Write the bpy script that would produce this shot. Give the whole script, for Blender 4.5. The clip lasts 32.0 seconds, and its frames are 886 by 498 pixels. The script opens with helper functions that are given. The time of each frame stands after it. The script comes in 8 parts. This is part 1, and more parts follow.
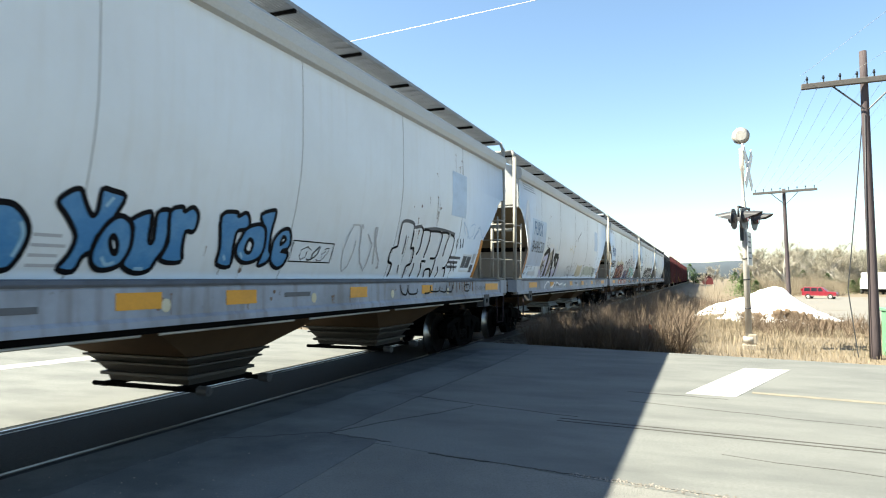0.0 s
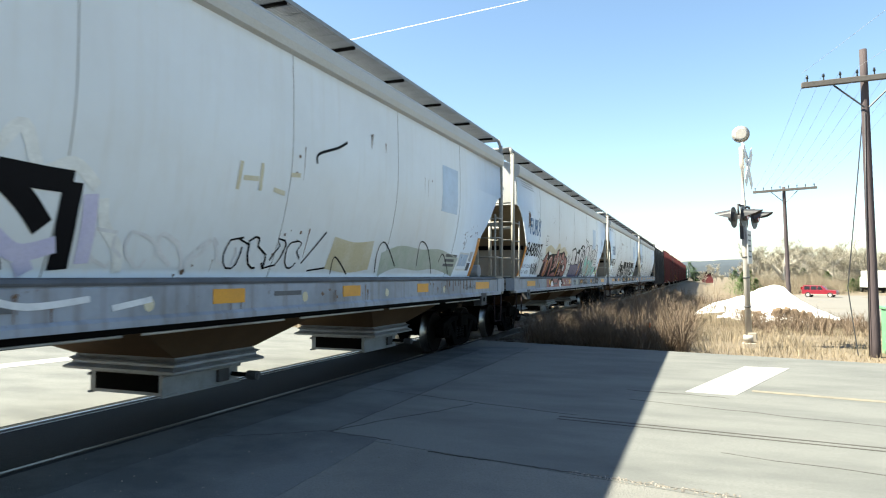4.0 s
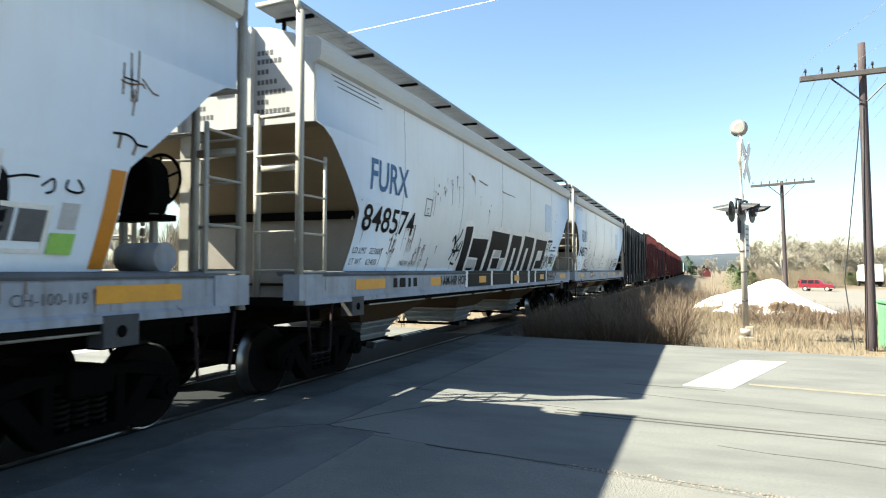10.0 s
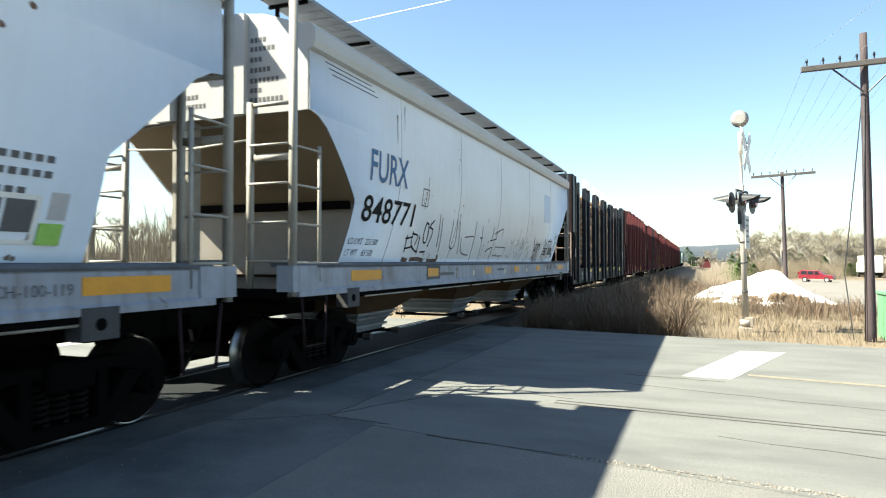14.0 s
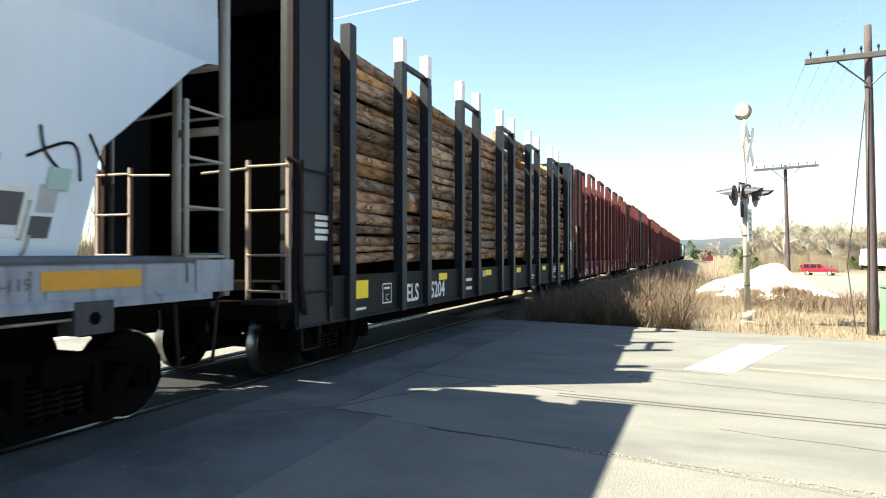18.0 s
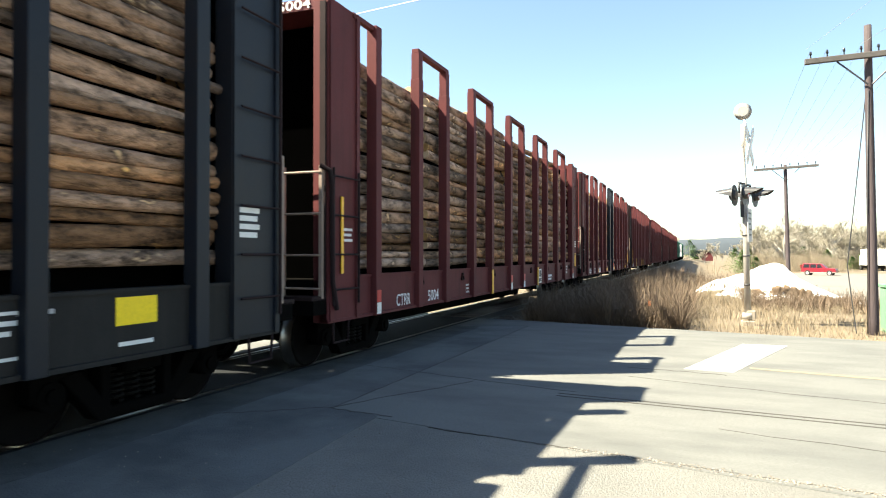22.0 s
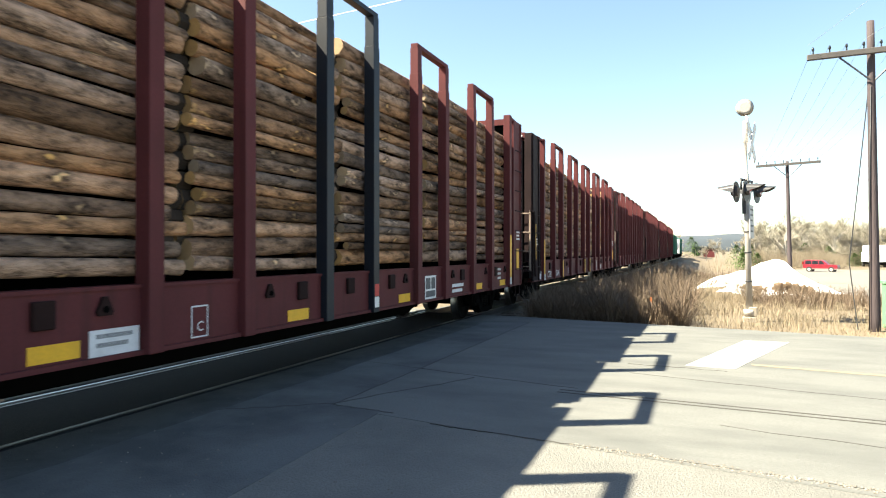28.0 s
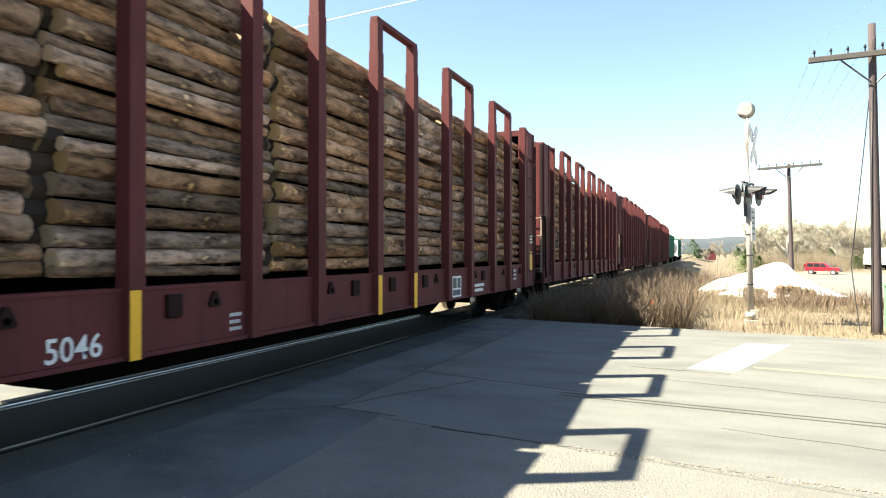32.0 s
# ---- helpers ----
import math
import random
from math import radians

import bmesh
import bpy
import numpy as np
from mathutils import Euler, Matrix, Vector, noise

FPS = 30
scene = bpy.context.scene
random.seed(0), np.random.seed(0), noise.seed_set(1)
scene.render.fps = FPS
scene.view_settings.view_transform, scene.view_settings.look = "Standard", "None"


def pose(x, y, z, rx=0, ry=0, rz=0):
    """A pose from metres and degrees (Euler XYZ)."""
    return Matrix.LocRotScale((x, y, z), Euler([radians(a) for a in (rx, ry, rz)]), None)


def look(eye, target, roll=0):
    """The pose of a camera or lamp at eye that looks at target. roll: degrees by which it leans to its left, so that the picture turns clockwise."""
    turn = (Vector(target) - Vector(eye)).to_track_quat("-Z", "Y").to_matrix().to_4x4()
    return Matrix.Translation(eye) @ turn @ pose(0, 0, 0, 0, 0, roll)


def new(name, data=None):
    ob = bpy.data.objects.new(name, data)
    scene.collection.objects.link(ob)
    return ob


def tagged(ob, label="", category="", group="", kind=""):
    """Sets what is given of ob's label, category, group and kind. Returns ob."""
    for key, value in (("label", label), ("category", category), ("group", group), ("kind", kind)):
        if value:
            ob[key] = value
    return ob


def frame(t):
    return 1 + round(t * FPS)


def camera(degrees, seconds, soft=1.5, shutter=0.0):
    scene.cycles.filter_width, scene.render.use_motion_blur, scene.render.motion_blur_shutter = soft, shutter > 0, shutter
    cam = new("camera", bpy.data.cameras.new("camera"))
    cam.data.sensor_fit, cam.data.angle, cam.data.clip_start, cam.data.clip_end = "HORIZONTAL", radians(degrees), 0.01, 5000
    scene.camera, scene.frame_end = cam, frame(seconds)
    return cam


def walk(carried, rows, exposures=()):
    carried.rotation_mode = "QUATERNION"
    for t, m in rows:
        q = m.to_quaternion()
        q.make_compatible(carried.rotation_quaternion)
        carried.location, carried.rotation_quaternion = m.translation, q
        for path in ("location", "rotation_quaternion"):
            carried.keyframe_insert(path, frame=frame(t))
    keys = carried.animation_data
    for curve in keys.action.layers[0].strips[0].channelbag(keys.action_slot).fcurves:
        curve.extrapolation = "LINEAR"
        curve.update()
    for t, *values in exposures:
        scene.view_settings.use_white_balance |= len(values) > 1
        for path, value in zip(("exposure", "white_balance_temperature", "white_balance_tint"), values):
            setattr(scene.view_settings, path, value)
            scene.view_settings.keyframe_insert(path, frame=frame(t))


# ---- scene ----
# ---- camera and its path ----
cam = camera(68.2, 32.0, soft=1.1, shutter=0.2)
EYE = (5.88, 0.0, 1.55)
TURNS = [  # seconds, turn to the left of the track, tilt up
    (0.0, 21.494, 2.531), (0.5, 21.487, 2.6), (1.0, 21.446, 2.667), (1.5, 21.487, 2.663), (2.0, 21.494, 2.596),
    (2.5, 21.494, 2.529), (3.0, 21.494, 2.514), (3.5, 21.494, 2.456), (5.5, 21.426, 2.206), (6.0, 21.369, 2.156),
    (6.5, 21.315, 2.208), (7.0, 21.309, 2.212), (7.5, 21.309, 2.153), (8.0, 21.309, 2.141), (8.5, 21.315, 2.133),
    (9.0, 21.356, 2.067), (9.5, 21.315, 1.985), (10.0, 21.309, 1.859), (10.5, 21.309, 1.839), (11.0, 21.309, 1.831),
    (11.5, 21.309, 1.76), (12.0, 21.315, 1.67), (12.5, 21.363, 1.47), (13.0, 21.363, 1.31), (13.5, 21.315, 1.168),
    (14.0, 21.309, 1.074), (14.5, 21.309, 0.946), (16.5, 21.494, 0.61), (17.0, 21.494, 0.493), (17.5, 21.494, 0.474),
    (18.0, 21.494, 0.478), (18.5, 21.5, 0.478), (19.0, 21.548, 0.482), (19.5, 21.558, 0.54), (20.0, 21.551, 0.552),
    (20.5, 21.507, 0.553), (21.0, 21.542, 0.553), (21.5, 21.5, 0.544), (22.0, 21.494, 0.474), (22.5, 21.494, 0.407),
    (23.0, 21.5, 0.384), (23.5, 21.548, 0.25), (24.0, 21.548, 0.097), (24.5, 21.5, -0.04), (25.0, 21.506, -0.048),
    (25.5, 21.6, 0.01), (27.5, 21.614, 0.106), (28.0, 21.614, 0.164), (28.5, 21.614, 0.172), (29.0, 21.614, 0.179),
    (29.5, 21.614, 0.246), (30.0, 21.621, 0.317), (30.5, 21.668, 0.333), (31.0, 21.675, 0.391), (31.5, 21.684, 0.399),
    (32.0, 21.732, 0.399)]
walk(cam, [(t, pose(*EYE, 90 + up, 0, left)) for t, left, up in TURNS],
     exposures=[(0, 2.2, 6400, 2), (16.0, 2.2, 6400, 2), (18.5, 2.45, 6850, 4), (32.0, 2.45, 6850, 4)])

# ---- light ----
SUN = Vector((0.785, 0.39, -1.0)).normalized()  # the way the sunlight goes
world = bpy.data.worlds.new("sky")
scene.world = world
world.use_nodes = True
sky = world.node_tree.nodes.new("ShaderNodeTexSky")
sky.sky_type, sky.sun_disc = "NISHITA", False
sky.sun_elevation = math.asin(-SUN.z)
sky.sun_rotation = math.atan2(-SUN.x, -SUN.y)
sky.air_density, sky.dust_density, sky.ozone_density = 1.0, 0.6, 1.1
world.node_tree.links.new(sky.outputs[0], world.node_tree.nodes["Background"].inputs[0])
world.node_tree.nodes["Background"].inputs[1].default_value = 0.057
lamp = bpy.data.lights.new("sun", "SUN")
lamp.energy, lamp.angle, lamp.color = 5.0, radians(0.53), (1.0, 0.907, 0.75)
sun = new("sun", lamp)
sun.matrix_world = look((0, 0, 60), Vector((0, 0, 60)) + SUN)


# ---- materials ----
def mat(name, base, rough=0.7, metal=0.0, dark=None, scale=3.0, mix=0.5, fine=40.0, bump=0.2, streak=None, rust=None,
        vary=0.0, island=0.0, stretch=(1, 1, 1), spec=0.4, grit=0.35, run=0.5, span=(0.42, 0.72), fleck=0.6, deep=0.02, fleck_size=7.0, fleck_fine=8.0):
    """A surface with large stains, fine grain, relief and, where wished, drips and rust."""
    m = bpy.data.materials.new(name)
    m.use_nodes = True
    nt = m.node_tree
    b = nt.nodes["Principled BSDF"]
    b.inputs["Roughness"].default_value, b.inputs["Metallic"].default_value = rough, metal
    b.inputs["Specular IOR Level"].default_value = spec
    co = nt.nodes.new("ShaderNodeTexCoord").outputs["Object"]
    mp = nt.nodes.new("ShaderNodeMapping")
    mp.inputs["Scale"].default_value = stretch
    nt.links.new(co, mp.inputs["Vector"])
    co = mp.outputs[0]

    def tex(sc, detail=5.0, rough_=0.6):
        n = nt.nodes.new("ShaderNodeTexNoise")
        n.inputs["Scale"].default_value, n.inputs["Detail"].default_value, n.inputs["Roughness"].default_value = sc, detail, rough_
        nt.links.new(co, n.inputs["Vector"])
        return n.outputs["Fac"]

    def ramp(src, a, z):
        n = nt.nodes.new("ShaderNodeMapRange")
        n.inputs["From Min"].default_value, n.inputs["From Max"].default_value = a, z
        nt.links.new(src, n.inputs["Value"])
        return n.outputs[0]

    def blend(fac, c1, c2, how="MIX"):
        n = nt.nodes.new("ShaderNodeMix")
        n.data_type, n.blend_type = "RGBA", how
        for sock, v in ((n.inputs[0], fac), (n.inputs[6], c1), (n.inputs[7], c2)):
            if isinstance(v, (int, float)):
                sock.default_value = v
            elif isinstance(v, tuple):
                sock.default_value = (*v, 1)
            else:
                nt.links.new(v, sock)
        return n.outputs[2]

    def times(src, k):
        n = nt.nodes.new("ShaderNodeMath")
        n.operation = "MULTIPLY"
        nt.links.new(src, n.inputs[0])
        n.inputs[1].default_value = k
        return n.outputs[0]

    dark = dark or tuple(c * 0.6 for c in base)
    big, grain = tex(scale), tex(fine, 3.0)
    col = blend(times(ramp(big, *span), mix), base, dark)
    col = blend(times(ramp(grain, 0.35, 0.75), grit), col, tuple(c * 0.62 for c in base))
    if streak:
        mp2 = nt.nodes.new("ShaderNodeMapping")
        mp2.inputs["Scale"].default_value = (5.0, 5.0, 0.35)
        nt.links.new(nt.nodes["Texture Coordinate"].outputs["Object"], mp2.inputs["Vector"])
        n = nt.nodes.new("ShaderNodeTexNoise")
        n.inputs["Scale"].default_value, n.inputs["Detail"].default_value = 1.6, 6.0
        nt.links.new(mp2.outputs[0], n.inputs["Vector"])
        col = blend(times(ramp(n.outputs["Fac"], 0.5, 0.8), run), col, streak)
    if rust:
        r = tex(fleck_size, fleck_fine, 0.7)
        col = blend(times(ramp(r, fleck, fleck + 0.07), 0.8), col, rust)
    if vary or island:
        if vary:
            rnd, k = nt.nodes.new("ShaderNodeObjectInfo").outputs["Random"], vary
        else:
            rnd, k = nt.nodes.new("ShaderNodeNewGeometry").outputs["Random Per Island"], island
        hsv = nt.nodes.new("ShaderNodeHueSaturation")
        n = nt.nodes.new("ShaderNodeMapRange")
        n.inputs["To Min"].default_value, n.inputs["To Max"].default_value = 1 - k, 1 + k
        nt.links.new(rnd, n.inputs["Value"])
        nt.links.new(n.outputs[0], hsv.inputs["Value"])
        if vary:
            fr = nt.nodes.new("ShaderNodeMath")
            fr.operation = "FRACT"
            nt.links.new(times(rnd, 13.7), fr.inputs[0])
            n = nt.nodes.new("ShaderNodeMapRange")
            n.inputs["To Min"].default_value, n.inputs["To Max"].default_value = 0.72, 1.25
            nt.links.new(fr.outputs[0], n.inputs["Value"])
            nt.links.new(n.outputs[0], hsv.inputs["Saturation"])
        nt.links.new(col, hsv.inputs["Color"])
        col = hsv.outputs[0]
    nt.links.new(col, b.inputs["Base Color"])
    if bump:
        bn = nt.nodes.new("ShaderNodeBump")
        bn.inputs["Strength"].default_value, bn.inputs["Distance"].default_value = bump, deep
        nt.links.new(grain, bn.inputs["Height"])
        nt.links.new(bn.outputs[0], b.inputs["Normal"])
    return m


M_HOPPER = mat("hopper_paint", (0.65, 0.678, 0.705), 0.5, dark=(0.55, 0.56, 0.565), scale=0.7, fine=6, bump=0.02, streak=(0.5, 0.46, 0.4), grit=0.06, run=0.22)
M_SILL = mat("sill_paint", (0.27, 0.295, 0.345), 0.6, dark=(0.12, 0.115, 0.115), scale=1.1, mix=0.75, fine=14, bump=0.08, streak=(0.13, 0.1, 0.08), rust=(0.1, 0.06, 0.045), grit=0.25, run=0.75, fleck=0.63)
M_CAP = mat("sill_cap_grime", (0.1, 0.108, 0.125), 0.7, dark=(0.05, 0.048, 0.046), scale=2.0, mix=0.8, fine=20, bump=0.1, spec=0.2)
M_LIP = mat("tan_edge_paint", (0.34, 0.31, 0.26), 0.6, dark=(0.08, 0.065, 0.05), scale=1.6, mix=0.95, bump=0.05)
M_GATE_DARK = mat("grimy_gate_steel", (0.035, 0.032, 0.028), 0.6, 0.2, dark=(0.03, 0.026, 0.022), scale=3, fine=40, bump=0.1)
M_SLOPE = mat("slope_sheet", (0.165, 0.13, 0.085), 0.75, dark=(0.1, 0.075, 0.05), scale=1.2, bump=0.1, spec=0.2)
M_GATE = mat("gate_steel", (0.2, 0.215, 0.235), 0.5, 0.2, dark=(0.09, 0.09, 0.09), scale=4, fine=40, bump=0.1)
M_GRATE = mat("grating_steel", (0.22, 0.23, 0.24), 0.5, 0.3, dark=(0.13, 0.13, 0.13), scale=4, fine=40, bump=0.1)
# Greasy dark steels, set blacker still to hold the shade under the cars.
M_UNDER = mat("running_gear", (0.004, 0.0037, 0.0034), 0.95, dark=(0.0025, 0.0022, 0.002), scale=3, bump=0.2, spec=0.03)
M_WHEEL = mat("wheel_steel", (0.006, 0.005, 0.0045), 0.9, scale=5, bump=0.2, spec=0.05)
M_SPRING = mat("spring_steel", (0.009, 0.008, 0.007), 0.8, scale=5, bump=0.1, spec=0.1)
M_TREAD = mat("tread_steel", (0.3, 0.29, 0.275), 0.3, 1.0, scale=5, bump=0.05)
# Hopper paint copied darker, to tone down the sunlight on the end walls.
M_END_WALL = mat("dimmed_end_paint", (0.4, 0.412, 0.42), 0.6, dark=(0.33, 0.32, 0.3), scale=0.9, fine=8, bump=0.03, streak=(0.36, 0.32, 0.27), grit=0.08, run=0.3)
M_LADDER = mat("ladder_paint", (0.3, 0.29, 0.26), 0.6, dark=(0.2, 0.17, 0.13), scale=5, fine=50, bump=0.05)
M_RUNG = mat("worn_brown_paint", (0.26, 0.2, 0.165), 0.65, dark=(0.13, 0.095, 0.08), scale=5, fine=50, bump=0.05)
M_YELLOW = mat("yellow_reflector", (0.6, 0.27, 0.012), 0.45, dark=(0.4, 0.18, 0.02), scale=6, bump=0.02)
M_BRIGHT_YELLOW = mat("bright_yellow_tape", (0.95, 0.68, 0.004), 0.45, dark=(0.85, 0.58, 0.006), scale=6, bump=0.02)
M_TAPE = mat("amber_yellow_tape", (0.78, 0.42, 0.018), 0.45, dark=(0.55, 0.29, 0.02), scale=6, bump=0.02)
M_WHITE = mat("white_marking", (0.75, 0.75, 0.73), 0.6, scale=6, bump=0.02)
M_RED_R = mat("red_reflector", (0.5, 0.03, 0.03), 0.4, scale=6, bump=0.02)
M_BLACK = mat("black_marking", (0.006, 0.006, 0.008), 0.6, scale=6, bump=0.02, spec=0.08)
M_GREY_L = mat("grey_marking", (0.11, 0.112, 0.12), 0.6, scale=6, bump=0.02, spec=0.2)
M_BLUE_L = mat("blue_marking", (0.035, 0.11, 0.25), 0.5, scale=6, bump=0.02, spec=0.2)
M_PATCH = mat("paint_patch", (0.44, 0.54, 0.68), 0.5, scale=3, bump=0.02)
M_CAR_BLACK = mat("black_car_paint", (0.009, 0.013, 0.021), 0.5, dark=(0.02, 0.018, 0.016), scale=1.5, bump=0.05, spec=0.22)
M_SILL_BLACK = mat("grimy_black_paint", (0.024, 0.0235, 0.023), 0.65, dark=(0.012, 0.0115, 0.011), scale=1.1, mix=0.8, bump=0.08, spec=0.1, streak=(0.035, 0.031, 0.027))
M_DARK_END = mat("dark_end_paint", (0.024, 0.015, 0.016), 0.7, dark=(0.008, 0.007, 0.007), scale=2.0, bump=0.08, spec=0.08)
M_CAR_RED = mat("oxide_red_paint", (0.105, 0.0285, 0.0305), 0.65, dark=(0.072, 0.022, 0.023), scale=1.3, mix=0.7, bump=0.06, streak=(0.05, 0.019, 0.017), spec=0.12, run=0.65, rust=(0.06, 0.03, 0.024), fleck=0.66)
M_BARK = mat("bark", (0.42, 0.265, 0.175), 0.88, dark=(0.04, 0.027, 0.02), scale=7.0, fine=22, mix=0.97, bump=0.85, vary=0.55, stretch=(1, 0.55, 1), spec=0.15, grit=0.75, rust=(0.66, 0.43, 0.23), span=(0.42, 0.62), fleck=0.65, deep=0.04, fleck_size=5.0, fleck_fine=2.0)
M_CUT = mat("sawn_end", (0.47, 0.32, 0.175), 0.8, dark=(0.26, 0.165, 0.09), scale=9, bump=0.1, vary=0.35)
M_ROAD = mat("asphalt", (0.155, 0.158, 0.152), 0.95, dark=(0.062, 0.066, 0.068), scale=1.3, fine=90, mix=0.7, bump=0.35, spec=0.15, stretch=(0.4, 1, 1), grit=0.75)
M_SHOULDER = mat("coarse_asphalt", (0.18, 0.178, 0.166), 0.95, dark=(0.103, 0.106, 0.104), scale=0.9, fine=55, mix=0.7, bump=0.8, grit=0.6, spec=0.15)
M_TAR = mat("joint_tar", (0.06, 0.057, 0.052), 0.8, scale=4, bump=0.2, spec=0.1)
M_LINE = mat("road_paint", (0.36, 0.355, 0.34), 0.7, dark=(0.175, 0.172, 0.16), scale=9, fine=30, mix=0.85, bump=0.1)
M_YLINE = mat("worn_yellow_paint", (0.19, 0.17, 0.125), 0.9, dark=(0.12, 0.112, 0.098), scale=4, fine=20, mix=1.0, bump=0.1)
M_GROUND = mat("dry_ground", (0.16, 0.127, 0.086), 0.95, dark=(0.095, 0.075, 0.052), scale=0.35, fine=9, mix=0.8, bump=0.5)
M_BALLAST = mat("ballast", (0.15, 0.13, 0.11), 0.95, dark=(0.07, 0.065, 0.055), scale=2, fine=22, bump=1.0, spec=0.15)
M_RAIL = mat("rail_steel", (0.5, 0.48, 0.46), 0.3, 0.9, scale=5, bump=0.05)
M_RAIL_WORN = mat("worn_rail_steel", (0.15, 0.145, 0.135), 0.42, 0.8, dark=(0.035, 0.03, 0.026), scale=0.9, mix=0.9, bump=0.05, stretch=(1, 0.5, 1))
M_OLDPATCH = mat("dark_patched_asphalt", (0.142, 0.149, 0.15), 0.95, dark=(0.058, 0.064, 0.068), scale=0.8, fine=55, mix=0.85, bump=0.8, grit=0.6, spec=0.15, span=(0.38, 0.62))
M_TIE = mat("tie_wood", (0.09, 0.065, 0.05), 0.9, scale=3, bump=0.4)
M_POLE = mat("pole_wood", (0.068, 0.052, 0.055), 0.85, dark=(0.03, 0.024, 0.028), scale=4, fine=40, mix=0.8, bump=0.5, stretch=(1, 1, 0.12), rust=(0.24, 0.2, 0.17), fleck=0.64)
M_ARM = mat("weathered_wood", (0.09, 0.082, 0.078), 0.85, scale=4, bump=0.3)
M_SILVER = mat("aluminium_paint", (0.4, 0.375, 0.345), 0.5, 0.15, scale=4, bump=0.05)
M_DARKMETAL = mat("dark_metal", (0.05, 0.05, 0.055), 0.5, 0.2, scale=4, bump=0.05)
M_REDLENS = mat("red_lens", (0.25, 0.01, 0.01), 0.15, scale=5, bump=0.02)
M_CONC = mat("concrete", (0.36, 0.34, 0.3), 0.9, scale=3, bump=0.3)
M_STONE = mat("ballast_stone", (0.2, 0.18, 0.155), 0.9, dark=(0.1, 0.09, 0.08), scale=6, bump=0.3, island=0.4)
M_PAD = mat("grimy_pad_paint", (0.06, 0.06, 0.063), 0.7, dark=(0.025, 0.023, 0.021), scale=6, bump=0.1, spec=0.2)
M_SNOW = mat("snow", (0.86, 0.87, 0.88), 0.75, dark=(0.7, 0.7, 0.7), scale=1.2, mix=0.25, fine=12, bump=0.5)
M_DIRT = mat("pile_dirt", (0.16, 0.11, 0.07), 0.95, scale=2, bump=0.6)
M_GRASS = mat("dry_grass", (0.225, 0.18, 0.122), 0.8, scale=2, bump=0, island=0.4)
M_AMBER = mat("amber_stripe_paint", (0.5, 0.19, 0.014), 0.5, dark=(0.32, 0.14, 0.03), scale=5, bump=0.02)
M_BRUSH = mat("brush_twigs", (0.136, 0.098, 0.068), 0.85, scale=2, bump=0, island=0.4)
M_FOOT = mat("weathered_concrete", (0.3, 0.26, 0.21), 0.9, dark=(0.18, 0.15, 0.12), scale=6, bump=0.2)
M_TWIG = mat("tree_twigs", (0.31, 0.282, 0.222), 0.85, scale=0.5, bump=0, island=0.35)
M_UNDERGROWTH = mat("undergrowth_twigs", (0.25, 0.205, 0.145), 0.85, scale=0.5, bump=0, island=0.35)
M_TRUNK = mat("tree_trunk", (0.34, 0.31, 0.27), 0.85, scale=2, bump=0.2)
M_NEEDLE = mat("conifer_needles", (0.085, 0.15, 0.035), 0.8, scale=1, bump=0, island=0.4)
# Bluish base colour holds the haze in front of the ridge.
M_HILL = mat("far_woods", (0.05, 0.063, 0.078), 0.95, dark=(0.04, 0.05, 0.064), scale=0.02, fine=0.3, bump=0)
M_SUV = mat("red_car_paint", (0.2, 0.016, 0.028), 0.3, scale=2, bump=0)
M_GLASS = mat("dark_glass", (0.03, 0.035, 0.04), 0.08, scale=2, bump=0)
M_RUBBER = mat("rubber", (0.03, 0.03, 0.03), 0.8, scale=8, bump=0.1)
M_BOXWHITE = mat("white_panel", (0.75, 0.75, 0.75), 0.5, scale=2, bump=0.02)
M_GREEN = mat("green_cabinet_paint", (0.13, 0.3, 0.17), 0.5, scale=3, bump=0.05)
M_GREENCAR = mat("green_car_paint", (0.03, 0.17, 0.11), 0.5, scale=1, bump=0.05)
M_TAG_BLUE = mat("blue_spray", (0.05, 0.19, 0.4), 0.5, dark=(0.14, 0.3, 0.47), scale=4, mix=0.7, bump=0.02)
M_TAG_RED = mat("red_spray", (0.235, 0.045, 0.045), 0.5, dark=(0.37, 0.14, 0.12), scale=6, mix=0.85, fine=20, grit=0.4, bump=0.02, streak=(0.12, 0.03, 0.03))
M_TAG_TEAL = mat("teal_spray", (0.3, 0.5, 0.48), 0.5, dark=(0.4, 0.47, 0.47), scale=2.5, mix=0.9, bump=0.02)
M_TAG_AQUA = mat("aqua_spray", (0.16, 0.56, 0.47), 0.5, dark=(0.4, 0.58, 0.54), scale=5, mix=0.8, bump=0.02)
M_TAG_PURPLE = mat("purple_spray", (0.06, 0.052, 0.15), 0.5, dark=(0.11, 0.1, 0.22), scale=3, bump=0.02)
M_TAG_SKY = mat("sky_blue_spray", (0.3, 0.48, 0.62), 0.5, scale=4, bump=0.02)
M_TAG_SALMON = mat("salmon_spray", (0.42, 0.17, 0.145), 0.5, dark=(0.3, 0.08, 0.07), scale=7, mix=0.8, bump=0.02)
M_TAG_GREY = mat("grey_spray", (0.4, 0.4, 0.42), 0.5, dark=(0.5, 0.5, 0.5), scale=3, bump=0.02)
M_TAG_PALE = mat("pale_spray", (0.66, 0.66, 0.68), 0.5, scale=4, bump=0.02)
M_TAG_OCHRE = mat("ochre_spray", (0.5, 0.44, 0.29), 0.5, dark=(0.6, 0.57, 0.48), scale=3, mix=0.8, bump=0.02)
M_TAG_GREEN = mat("faded_green_spray", (0.36, 0.41, 0.34), 0.5, dark=(0.5, 0.5, 0.48), scale=3, mix=0.8, bump=0.02)
